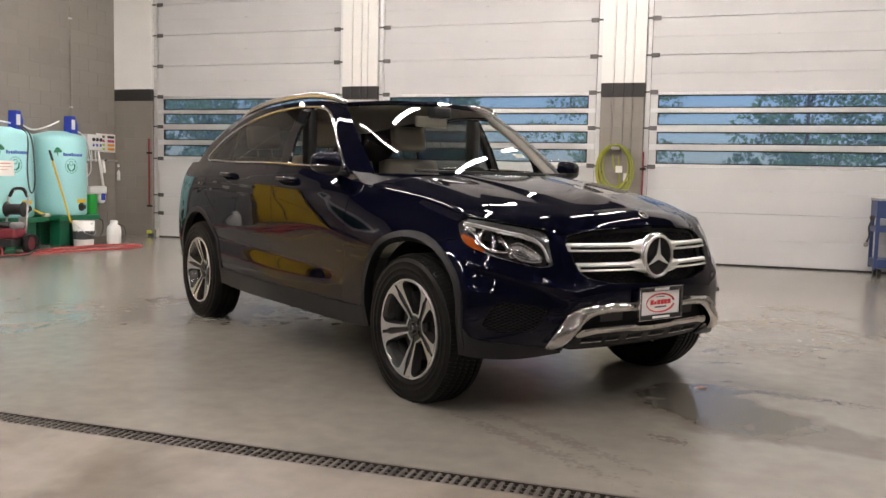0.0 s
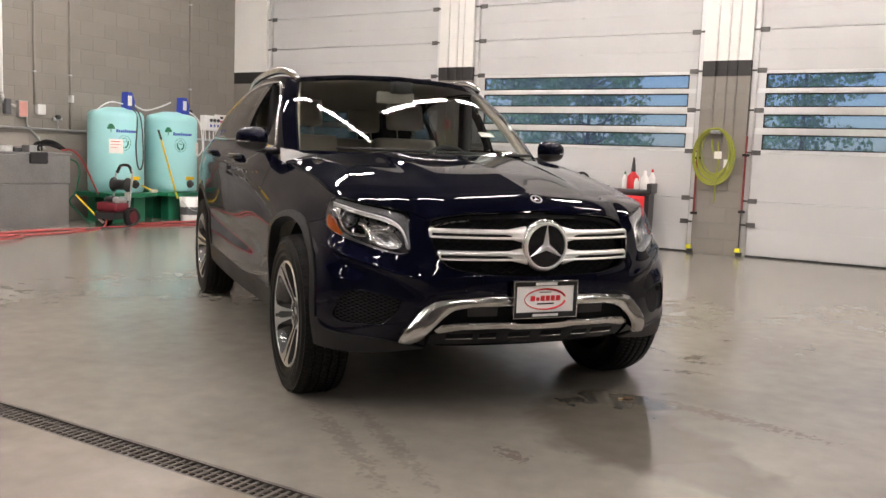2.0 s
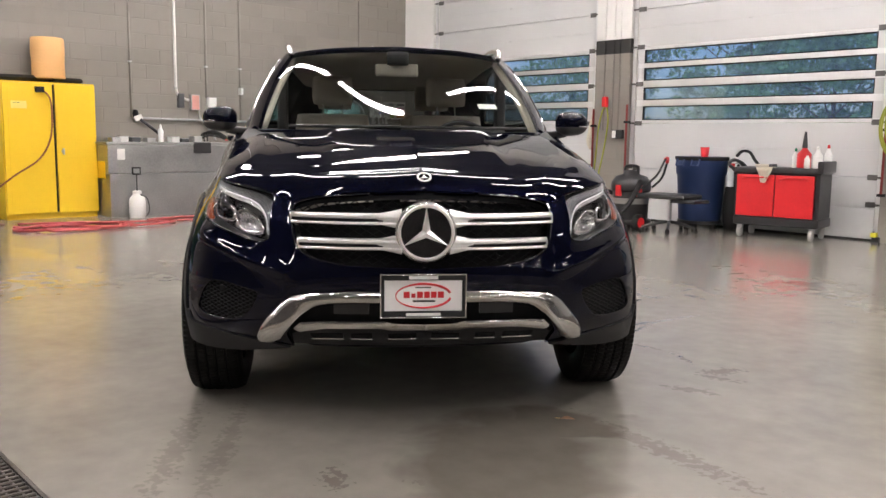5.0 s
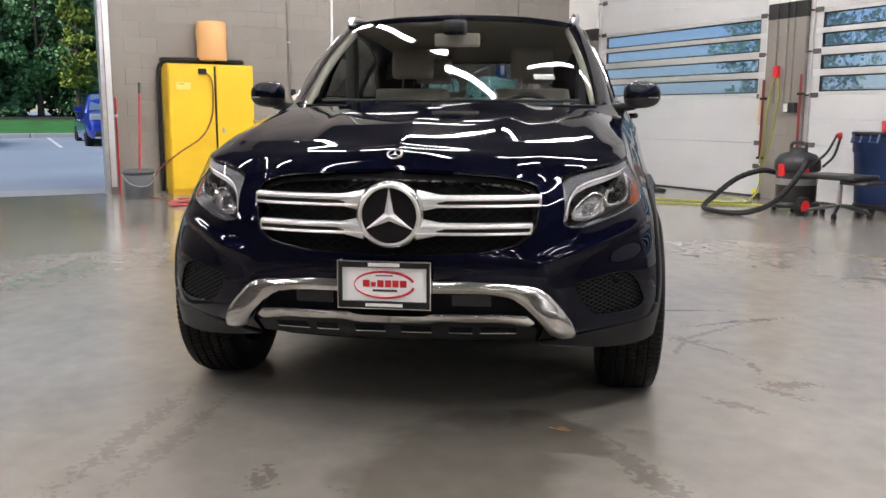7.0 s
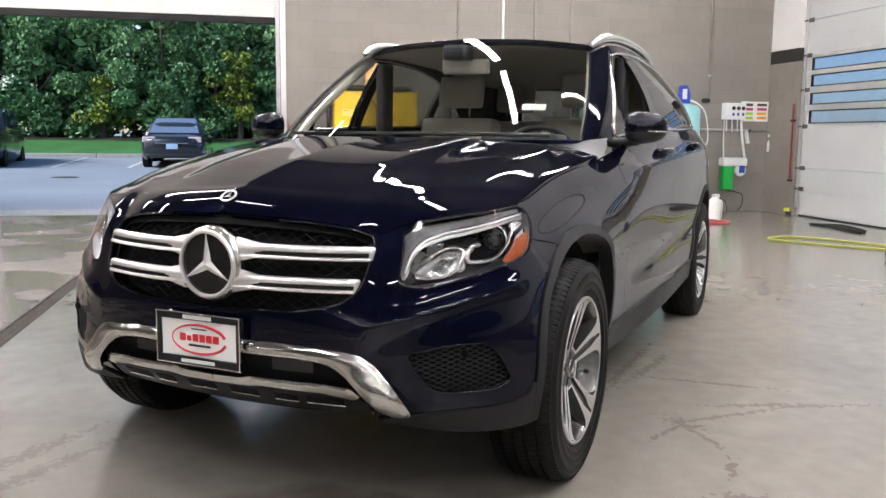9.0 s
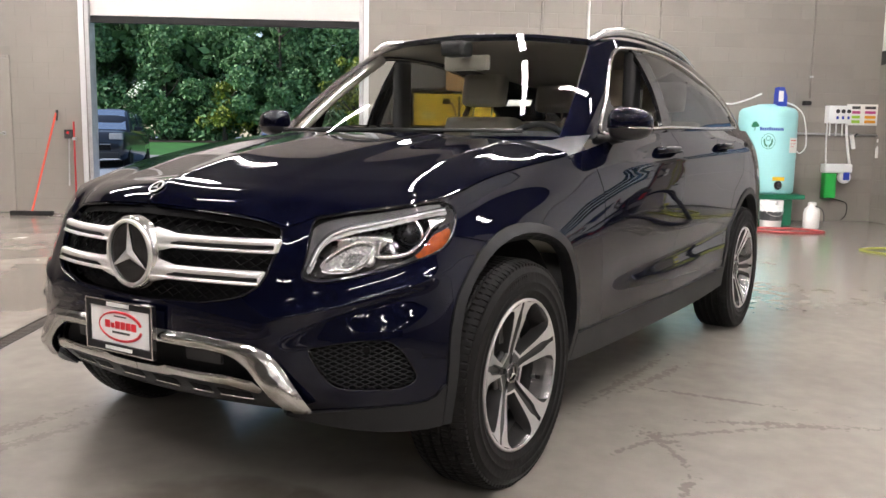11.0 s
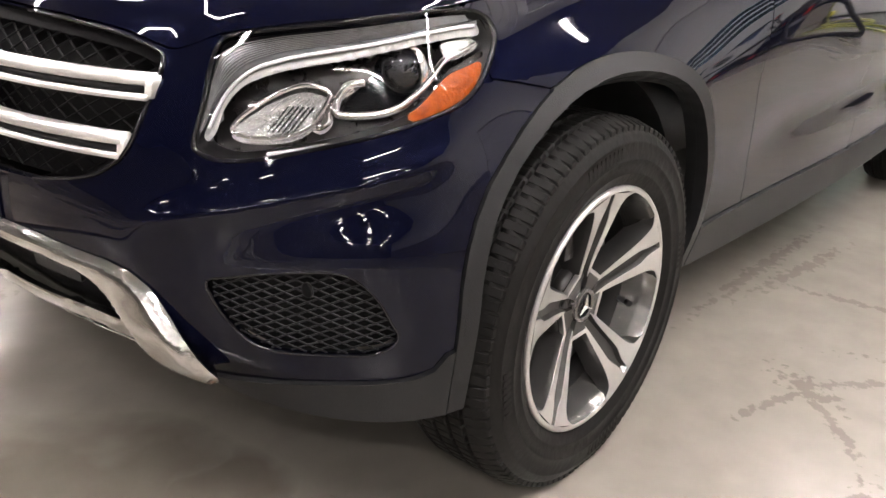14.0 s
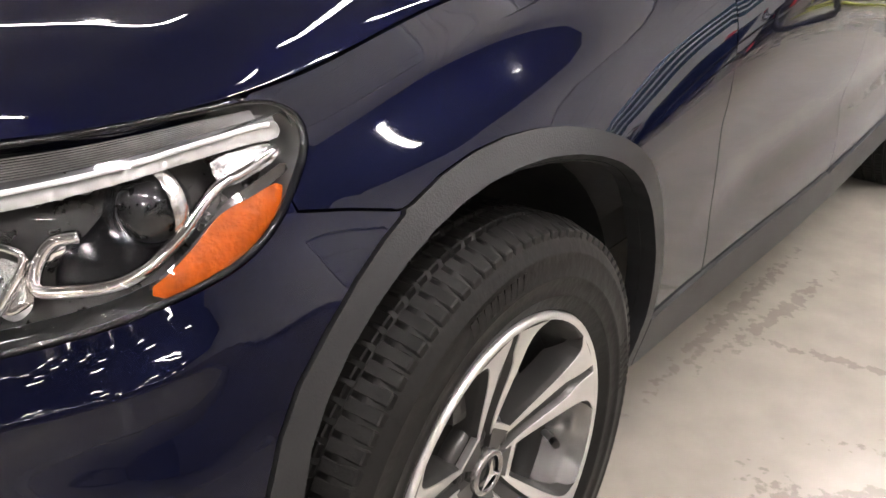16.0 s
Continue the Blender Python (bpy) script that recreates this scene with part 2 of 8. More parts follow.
def spline(pts, n):
    """Catmull-Rom through the points, n steps a span."""
    P = [Vector(p) for p in pts]
    P = [2 * P[0] - P[1], *P, 2 * P[-1] - P[-2]]
    out = []
    for i in range(1, len(P) - 2):
        a, b, c, d = P[i - 1:i + 3]
        for k in range(n):
            t = k / n
            out.append(0.5 * (2 * b + (c - a) * t + (2 * a - 5 * b + 4 * c - d) * t * t + (3 * b - a - 3 * c + d) * t ** 3))
    out.append(P[-2])
    return out


def tube(pts, r, seg=8, bm=None, smooth=6, radii=None):
    """A round hose, pipe or cable along the points."""
    line = spline(pts, smooth) if smooth else [Vector(p) for p in pts]
    own = bmesh.new()
    up = Vector((0.13, 0.21, 0.97))
    rings = []
    for i, p in enumerate(line):
        d = (line[min(i + 1, len(line) - 1)] - line[max(i - 1, 0)]).normalized()
        side = up - d * up.dot(d)
        side = side.normalized() if side.length > 1e-4 else d.orthogonal().normalized()
        up = side
        other = d.cross(side)
        rr = radii(i / (len(line) - 1)) if radii else r
        rings.append([own.verts.new(p + rr * (math.cos(2 * math.pi * k / seg) * side + math.sin(2 * math.pi * k / seg) * other)) for k in range(seg)])
    for a, b in zip(rings, rings[1:]):
        for k in range(seg):
            own.faces.new((a[k], a[(k + 1) % seg], b[(k + 1) % seg], b[k]))
    own.faces.new(list(reversed(rings[0])))
    own.faces.new(rings[-1])
    return join(bm, own)


def slab(poly, d, bm=None):
    """A flat prism in the xz-plane, from y = 0 to y = d."""
    own = bmesh.new()
    a = [own.verts.new((x, 0, z)) for x, z in poly]
    b = [own.verts.new((x, d, z)) for x, z in poly]
    own.faces.new(a)
    own.faces.new(list(reversed(b)))
    for i in range(len(a)):
        j = (i + 1) % len(a)
        own.faces.new((a[j], a[i], b[i], b[j]))
    bmesh.ops.recalc_face_normals(own, faces=own.faces)
    return join(bm, own)

# ---- the bay: floor, walls, ceiling ----
XW, YD = -8.76, 7.31          # inner faces of the block wall and of the piers between the doors
XE, YS, TOP = 30.0, -16.0, 5.4
OPEN_Y0, OPEN_Y1, OPEN_Z = -3.76, -0.05, 3.2
DOORS = [(-8.03, -4.61), (-4.04, -0.725), (-0.14, 3.18)]
DRAIN0, DRAIN1 = -1.72, -1.595

floor = part("floor", box(XW - 0.25, XE, DRAIN1, YD + 0.2, -0.25, 0), FLOOR)
tagged(floor, "sealed grey concrete floor with wet stains", "floor", kind="structure")
floor2 = part("floor_front", box(XW - 0.25, XE, YS, DRAIN0, -0.25, 0), FLOOR_WET)
tagged(floor2, "worn wet concrete floor beyond the drain", "floor", kind="structure")

ceiling = part("ceiling", box(XW - 0.2, XE + 0.2, YS - 0.2, YD + 0.2, TOP, TOP + 0.2), CEIL)
tagged(ceiling, "painted steel deck ceiling", "ceiling", kind="structure")


def wall_run(name, pieces, material, label):
    bm = bmesh.new()
    for p in pieces:
        box(*p, bm=bm)
    return tagged(part(name, bm, material), label, "wall", kind="structure")


wall_west = wall_run("wall_west", [
    (XW - 0.2, XW, YS, -5.73, 0, TOP), (XW - 0.2, XW, -5.73, -4.77, 2.12, TOP), (XW - 0.2, XW, -4.77, OPEN_Y0, 0, TOP),
    (XW - 0.2, XW, OPEN_Y0, OPEN_Y1, OPEN_Z, TOP), (XW - 0.2, XW, OPEN_Y1, YD, 0, TOP)], MORTAR, "grey-brown painted concrete block wall")
wall_south = wall_run("wall_south", [(XW - 0.2, XE + 0.2, YS - 0.2, YS, 0, TOP)], DULL_WALL, "plain grey wall behind the drain")
wall_east = wall_run("wall_east", [(XE, XE + 0.2, YS, YD + 0.2, 0, TOP)], DULL_WALL, "plain grey end wall")

DOOR_TOP = 4.25
edges = [XW, *[v for d in DOORS for v in d], XE]
low, high = [], []
for a, b in zip(edges[::2], edges[1::2]):
    low.append((a, b, YD, YD + 0.2, 0, 2.235))
    high.append((a, b, YD, YD + 0.2, 2.425, TOP))
high += [(a, b, YD, YD + 0.2, DOOR_TOP, TOP) for a, b in DOORS]
band = [(a, b, YD - 0.006, YD + 0.2, 2.235, 2.425) for a, b in zip(edges[::2], edges[1::2])]
wall_north = wall_run("wall_north", low, WALL_GREY, "grey painted block piers between the overhead doors")
wall_upper = wall_run("wall_north_upper", high, WHITE_PANEL, "white ribbed metal panelling above the piers")
band_ob = wall_run("trim_band", band, BLACK_BAND, "black painted band round the piers")


# ---- overhead doors ----
def overhead_door(x0, x1, label):
    d = thing("overhead_door", label, "garage door", pose((x0 + x1) / 2, YD + 0.075, 0), "overhead doors")
    w = (x1 - x0) / 2 - 0.075
    rows = [0.02, 0.70, 1.30]
    solid = list(zip(rows, rows[1:])) + [(2.305 + 0.492 * i, 2.305 + 0.492 * (i + 1)) for i in range(4)]
    for z0, z1 in solid:
        zm = (z0 + z1) / 2
        bm = bmesh.new()
        for a, b in ((z0 + 0.003, zm - 0.004), (zm + 0.004, z1 - 0.003)):
            box(-w, w, 0, 0.045, a, b, 0.005, bm=bm)
        box(-w, w, 0.006, 0.044, z0 + 0.003, z1 - 0.003, bm=bm)
        part("section", bm, DOOR_WHITE, d)
    strips = [(1.34, 1.527), (1.606, 1.773), (1.861, 2.03), (2.09, 2.267)]
    g = 0.1
    zs = [1.30, *[v for s in strips for v in s], 2.305]
    for z0, z1 in zip(zs[::2], zs[1::2]):
        bm = box(-w, w, -0.004, 0.045, z0, z1, 0.006)
        part("rail", bm, ALU, d, "aluminium window rail")
    for sx in (-1, 1):
        bm = box(min(sx * w, sx * (w - g)), max(sx * w, sx * (w - g)), -0.002, 0.044, 1.301, 2.304, 0.004)
        part("stile", bm, DOOR_WHITE, d)
    for z0, z1 in strips:
        bm = bmesh.new()
        f = 0.014
        for q in ((-w + g, w - g, z0, z0 + f), (-w + g, w - g, z1 - f, z1), (-w + g, -w + g + f, z0 + f, z1 - f), (w - g - f, w - g, z0 + f, z1 - f)):
            box(q[0], q[1], 0.004, 0.04, q[2], q[3], bm=bm)
        part("gasket", bm, RUBBER, d)
        p = part("pane", box(-w + g + f, w - g - f, 0.02, 0.026, z0 + f, z1 - f), WINDOW_GLASS, d, "clear glass pane")
        p.visible_shadow = False
    part("bottom_seal", box(-w, w, 0.0, 0.05, 0.0, 0.022), RUBBER, d, "black rubber seal")
    for sx in (-1, 1):
        c = sx * (w + 0.04)
        e0, e1 = sx * (w - 0.03), sx * (w + 0.1)
        part("jamb_seal", box(min(e0, e1), max(e0, e1), 0.047, 0.06, 0.0, DOOR_TOP + 0.1), RUBBER, d, "black side seal")
        part("jamb_board", box(min(sx * (w + 0.008), e1), max(sx * (w + 0.008), e1), 0.03, 0.046, 0.0, DOOR_TOP + 0.1), WHITE_PANEL, d, "white jamb board")
        bm = box(c - 0.03, c + 0.03, -0.02, -0.012, 0.12, DOOR_TOP + 0.3)
        box(c + sx * 0.024, c + sx * 0.03, -0.02, 0.03, 0.12, DOOR_TOP + 0.3, bm=bm)
        part("track", bm, ALU, d, "galvanised door track")
        for z in [0.40, 0.70, 1.30, 1.82, 2.305, 2.797, 3.289, 3.781]:
            bm = box(min(c, sx * (w - 0.1)), max(c, sx * (w - 0.1)), -0.012, -0.002, z - 0.03, z + 0.03, 0.003)
            lathe([(0.012, -0.02), (0.012, 0.05)], 10, bm, "x", (c - 0.02, -0.03, z))
            part("hinge", bm, HINGE_STEEL, d)
    for z in (2.551, 3.043, 3.535, 1.0):
        part("bolt", box(-0.02, 0.02, -0.012, 0.002, z - 0.008, z + 0.008, 0.003), STEEL, d)
    return d


door_labels = ["white sectional overhead door with four window strips beside the corner", "white sectional overhead door with windows behind the red cart", "white sectional overhead door with windows beside the hose reel pier"]
for (a, b), text in zip(DOORS, door_labels):
    overhead_door(a, b, text)

# ---- open door in the west wall ----
door_frame = thing("open_doorway", "open vehicle doorway with grey steel jambs and a raised door", "doorway", pose(XW, 0, 0), kind="structure")
for y, s in ((OPEN_Y0, 1), (OPEN_Y1, -1)):
    bm = box(-0.21, 0.03, min(y, y + s * 0.05), max(y, y + s * 0.05), 0, OPEN_Z, 0.004)
    part("jamb", bm, STEEL, door_frame)
    bm = box(0.031, 0.04, min(y - s * 0.08, y - s * 0.01), max(y - s * 0.08, y - s * 0.01), 0.1, OPEN_Z + 0.6)
    part("track", bm, ALU, door_frame)
part("raised_door", box(-0.1, -0.04, OPEN_Y0 + 0.05, OPEN_Y1 - 0.05, 2.67, 3.4, 0.01), RAISED_WHITE, door_frame, "bottom section of the raised white door")
part("seal", box(-0.1, -0.04, OPEN_Y0 + 0.05, OPEN_Y1 - 0.05, 2.575, 2.67, 0.012), RUBBER, door_frame, "thick black bottom seal")

# ---- personnel door ----
DOOR_GREY = mat("grey_door_paint", (0.27, 0.245, 0.215), 0.45, vary=0.05)
pd = thing("door_1", "closed grey-brown steel door with a small window", "door", pose(XW, -5.25, 0), kind="structure")
bm = bmesh.new()
for q in ((-0.48, -0.44, 0, 2.12), (0.44, 0.48, 0, 2.12), (-0.44, 0.44, 2.08, 2.12)):
    box(-0.2, 0.02, q[0], q[1], q[2], q[3], 0.003, bm=bm)
part("door_frame", bm, DOOR_GREY, pd)
bm = bmesh.new()
for q in ((-0.435, -0.12, 0.01, 2.075), (0.14, 0.435, 0.01, 2.075), (-0.12, 0.14, 0.01, 1.72), (-0.12, 0.14, 1.95, 2.075)):
    box(-0.05, -0.005, q[0], q[1], q[2], q[3], bm=bm)
leaf = part("door_leaf", bm, DOOR_GREY, pd)
part("pane", box(-0.03, -0.02, -0.12, 0.14, 1.72, 1.95), mat("wired_glass", (0.12, 0.2, 0.19), 0.1), leaf, "small wired glass pane")
bm = lathe([(0.03, 0), (0.03, 0.012), (0.012, 0.014), (0.012, 0.05)], 16, None, "x", (-0.005, 0.36, 1.08))
tube([(0.045, 0.36, 1.08), (0.05, 0.3, 1.08), (0.05, 0.24, 1.075)], 0.011, 8, bm)
part("handle", bm, STAINLESS, leaf, "satin steel lever handle")

# ---- trench drain ----
drain = thing("trench_drain", "rusty cast iron trench drain grate in the floor", "drain", pose(0, 0, 0), kind="structure")
IRON = mat("cast_iron", (0.06, 0.05, 0.042), 0.55, 0.4, vary=0.4, scale=9, bump=0.2)
bm = box(XW, XE, DRAIN0, DRAIN1, -0.25, -0.12)
box(XW, XE, DRAIN0, DRAIN0 + 0.012, -0.12, -0.001, bm=bm)
box(XW, XE, DRAIN1 - 0.012, DRAIN1, -0.12, -0.001, bm=bm)
part("channel", bm, IRON, drain)
bar_mesh = mesh_of(box(-0.009, 0.009, DRAIN0 + 0.014, DRAIN1 - 0.014, -0.026, -0.003, 0.003, seg=1), "grate_bar", IRON)
for k in range(270):
    g = new("grate_bar", bar_mesh)
    g.parent = drain
    g.location = (-6.6 + 0.034 * k, 0, 0)
bm = bmesh.new()
for k in range(63):
    box(XW + 0.01 + 0.034 * k - 0.009, XW + 0.01 + 0.034 * k + 0.009, DRAIN0 + 0.014, DRAIN1 - 0.014, -0.026, -0.003, bm=bm)
for k in range(190):
    box(2.6 + 0.034 * k - 0.009, 2.6 + 0.034 * k + 0.009, DRAIN0 + 0.014, DRAIN1 - 0.014, -0.026, -0.003, bm=bm)
far = part("far_grate", bm, IRON, drain, "rest of the grate bars")
far["kind"] = "stuff"
for k in (0.35, 0.65):
    y = DRAIN0 + (DRAIN1 - DRAIN0) * k
    part("cross_rib", box(XW, XE, y - 0.004, y + 0.004, -0.022, -0.006), IRON, drain)

# ---- ceiling lights ----
def ceiling_light(x, y, rot, length=2.4):
    l = thing("ceiling_light", "long white linear ceiling light, switched on", "ceiling light", pose(x, y, TOP - 0.35, 0, 0, rot), "ceiling lights")
    part("housing", box(-length / 2, length / 2, -0.065, 0.065, 0.0, 0.06, 0.01), WHITE_PANEL, l)
    part("diffuser", box(-length / 2 + 0.02, length / 2 - 0.02, -0.05, 0.05, -0.03, -0.002, 0.01), LIGHT_DIFFUSER, l, "glowing diffuser")
    for s in (-1, 1):
        part("hanger", tube([(s * length * 0.35, 0, 0.06), (s * length * 0.35, 0, 0.35)], 0.004, 6, smooth=0), STEEL, l)


for gx, gy, rot, length in ((-7.0, -6.5, 90, 2.4), (-7.0, -2.8, 90, 2.4), (-3.6, -6.5, 90, 2.4), (-3.6, -2.8, 90, 2.4), (-0.2, -6.5, 90, 2.4), (-0.2, -2.8, 90, 1.5),
                            (3.2, -2.8, 90, 1.5), (3.2, 0.9, 90, 2.4), (3.2, 4.3, 90, 2.9), (6.6, 0.9, 90, 2.4),
                            (-6.1, 0.95, 0, 1.75), (-3.9, 0.95, 0, 1.75), (-1.72, 0.95, 0, 1.75),
                            (-1.25, 3.0, 90, 1.8), (-1.25, 5.0, 90, 1.3), (0.55, 3.0, 90, 1.8), (0.55, 5.0, 90, 1.3), (-4.9, 3.0, 90, 1.8), (-4.9, 5.0, 90, 1.3)):
    ceiling_light(gx, gy, rot, length)
# unseen rows added for fill from the front and dots on the bumper
for gx in (10.0, 13.5):
    for gy in (-6.5, -2.8, 0.9, 4.3):
        ceiling_light(gx, gy, 90, 0.6)
for gx in (18.0, 21.0, 24.0, 27.0, 29.5):
    for gy in (-14.0, -11.0, -8.0, -5.0, -2.0, 1.0, 4.0):
        ceiling_light(gx, gy, 90, 0.45)
ceiling_light(-7.0, 4.0, 90, 1.2)
for gx in (-3.6, 1.5, 6.6):
    for gy in (-10.0, -13.5):
        ceiling_light(gx, gy, 90, 1.2)

# ---- the car: its outer surface ----
class Smooth:
    """A smooth curve through knots, one or more values each."""

    def __init__(self, keys, values):
        self.k, self.v = np.array(keys, float), np.array(values, float)
        if self.v.ndim == 1:
            self.v = self.v[:, None]
        h = np.diff(self.k)[:, None]
        s = np.diff(self.v, axis=0) / h
        m = np.empty_like(self.v)
        m[0], m[-1] = s[0], s[-1]
        m[1:-1] = (s[:-1] * h[1:] + s[1:] * h[:-1]) / (h[1:] + h[:-1])
        self.m = m

    def __call__(self, x):
        x = np.clip(np.asarray(x, float), self.k[0], self.k[-1])
        i = np.clip(np.searchsorted(self.k, x, side="right") - 1, 0, len(self.k) - 2)
        h = self.k[i + 1] - self.k[i]
        t = ((x - self.k[i]) / h)[..., None]
        h = h[..., None]
        return ((2 * t**3 - 3 * t**2 + 1) * self.v[i] + (t**3 - 2 * t**2 + t) * h * self.m[i]
                + (-2 * t**3 + 3 * t**2) * self.v[i + 1] + (t**3 - t**2) * h * self.m[i + 1])


# plan outline of the left half, from the nose round the side to the tail
PLAN_X = [0, 0.25, 0.45, 0.60, 0.725, 0.828, 0.885, 0.911, 0.921, 0.929, 0.937, 0.94, 0.932, 0.922, 0.90, 0.85, 0.74, 0.5, 0]
PLAN_Y = [-0.757, -0.744, -0.701, -0.64, -0.556, -0.465, -0.36, -0.22, 0, 0.5, 1.2, 1.9, 2.5, 2.873, 3.2, 3.5, 3.68, 3.765, 3.79]
_p = np.stack([PLAN_X, PLAN_Y], 1)
_q = Smooth(range(len(_p)), _p)(np.linspace(0, len(_p) - 1, 2000))
_len = np.concatenate([[0], np.cumsum(np.linalg.norm(np.diff(_q, axis=0), axis=1))])
HALF = float(_len[-1])


def plan(a):
    """Outline point and outward normal at arc length a."""
    a = np.clip(a, 0, HALF)
    x, y = np.interp(a, _len, _q[:, 0]), np.interp(a, _len, _q[:, 1])
    e = 0.02
    a0, a1 = np.clip(a - e, 0, HALF), np.clip(a + e, 0, HALF)
    tx, ty = np.interp(a1, _len, _q[:, 0]) - np.interp(a0, _len, _q[:, 0]), np.interp(a1, _len, _q[:, 1]) - np.interp(a0, _len, _q[:, 1])
    n = np.hypot(tx, ty)
    return x, y, ty / n, -tx / n


def arc_x(x):
    """Arc length at which the front outline reaches the half width x."""
    return float(np.interp(x, _q[:800, 0], _len[:800]))


def arc_y(y):
    """Arc length at which the outline reaches the station y."""
    return float(np.interp(y, _q[:, 1], _len))


KNOT_V = [0, 0.16, 0.32, 0.5, 0.66, 0.8, 0.91, 1]
# inward lean of the body side at those heights, station by station
LEAN_FRONT = [[0.09, 0.02, 0, 0, 0.012, 0.022, 0.04, 0.075], [0.085, 0.012, 0, 0, 0.02, 0.042, 0.066, 0.10],
              [0.024, 0.0, -0.006, 0.0, 0.032, 0.062, 0.088, 0.118], [0.01, -0.01, -0.014, 0.002, 0.026, 0.068, 0.111, 0.134], [0.045, 0.015, -0.004, -0.006, 0.003, 0.057, 0.113, 0.139]]
LEAN_SIDE = [[0.07, 0.04, 0.024, 0.012, 0.004, 0.022, 0.064, 0.108], [0.05, 0.03, 0.025, 0.012, 0.002, 0.0, 0.022, 0.075],
             [0.05, 0.03, 0.022, 0.01, 0.002, 0.0, 0.022, 0.08], [0.02, 0.01, 0, 0, 0, 0.005, 0.035, 0.10], [0.05, 0.02, 0, 0, 0.01, 0.03, 0.06, 0.11], [0.06, 0.02, 0, 0, 0.02, 0.03, 0.06, 0.12]]
STATIONS = [0, arc_x(0.5), arc_x(0.75), arc_y(-0.25), arc_y(0), arc_y(0.52), arc_y(1.4), arc_y(2.2), arc_y(2.873), arc_y(3.5), HALF]
_lean = Smooth(STATIONS, LEAN_FRONT + LEAN_SIDE)
_low = Smooth(STATIONS, [0.32, 0.302, 0.28, 0.3, 0.33, 0.283, 0.28, 0.285, 0.33, 0.3, 0.3])
# height of the hood's edge and of the belt, dipping between grille and lamp
_top = Smooth([0, 0.2, 0.33, 0.43, 0.48, 0.51, 0.545, 0.59, 0.672, 0.794, 0.9, 1.02, 1.139] + [arc_y(y) for y in (0, 0.2, 0.35, 0.55, 0.9)] + STATIONS[6:],
              [0.879, 0.873, 0.865, 0.853, 0.84, 0.834, 0.842, 0.858, 0.873, 0.889, 0.899, 0.907, 0.918, 0.966, 0.995, 1.012, 1.04, 1.096, 1.128, 1.15, 1.165, 1.165, 1.14])


def z_range(a):
    return _low(a)[..., 0], _top(a)[..., 0]


def body(a, z):
    """The point of the body's side at arc length a and height z."""
    a, z = np.broadcast_arrays(np.asarray(a, float), np.asarray(z, float))
    x, y, nx, ny = plan(a)
    z0, z1 = z_range(a)
    v = np.clip((z - z0) / (z1 - z0), 0, 1)
    lean = _lean(a)
    k = np.array(KNOT_V)
    i = np.clip(np.searchsorted(k, v, side="right") - 1, 0, len(k) - 2)
    # smooth in v: Hermite with slopes from the neighbours
    s = np.diff(lean, axis=-1) / np.diff(k)
    m = np.concatenate([s[..., :1], 0.5 * (s[..., 1:] + s[..., :-1]), s[..., -1:]], -1)
    pick = lambda arr, j: np.take_along_axis(arr, j[..., None], -1)[..., 0]
    h = k[i + 1] - k[i]
    t = (v - k[i]) / h
    d = ((2 * t**3 - 3 * t**2 + 1) * pick(lean, i) + (t**3 - 2 * t**2 + t) * h * pick(m, i)
         + (-2 * t**3 + 3 * t**2) * pick(lean, i + 1) + (t**3 - t**2) * h * pick(m, i + 1))
    # pressed creases: a ridge under the lamp, the shoulder line, and a hollow low in the doors
    step = lambda p, lo, hi: np.clip((p - lo) / (hi - lo), 0, 1) ** 2 * (3 - 2 * np.clip((p - lo) / (hi - lo), 0, 1))
    rz = 0.598 + 0.24 * (a - 0.53)
    win = step(a, 0.46, 0.56) * (1 - step(a, 0.93, 1.02))
    d = d - win * (0.009 * np.exp(-((z - rz) / 0.018) ** 2) - 0.004 * np.exp(-((z - rz + 0.06) / 0.04) ** 2))
    side = step(a, 1.95, 2.3) * (1 - step(a, HALF - 1.6, HALF - 1.1))
    sz = 0.985 + 0.03 * (a - 2.0)
    d = d - side * (0.006 * np.exp(-((z - sz) / 0.02) ** 2)) + side * 0.012 * np.exp(-((z - 0.56 - 0.03 * (a - 2.0)) / 0.06) ** 2)
    return np.stack([x - nx * d, y - ny * d, z], -1)


# ---- panels cut from smooth surfaces ----
def inside(poly, a, z):
    """Even-odd test of points against a closed polygon."""
    a, z = np.asarray(a), np.asarray(z)
    r = np.zeros(a.shape, bool)
    n = len(poly)
    for i in range(n):
        (x0, y0), (x1, y1) = poly[i], poly[(i + 1) % n]
        if y0 == y1:
            continue
        c = ((y0 > z) != (y1 > z)) & (a < (x1 - x0) * (z - y0) / (y1 - y0) + x0)
        r ^= c
    return r


def near(lines, p, reach):
    """The nearest point on any of the line pieces, if within reach."""
    best, at = reach, None
    for q, d, dd in lines:
        w = p - q
        t = min(1.0, max(0.0, float(w @ d) / dd))
        f = q + t * d
        r = float(np.hypot(*(p - f)))
        if r < best:
            best, at = r, f
    return at


def pieces(polys, closed=True):
    out = []
    for poly in polys:
        P = [np.array(p, float) for p in poly]
        for a, b in zip(P, P[1:] + ([P[0]] if closed else [])):
            d = b - a
            if d @ d > 1e-12:
                out.append((a, d, float(d @ d)))
    return out


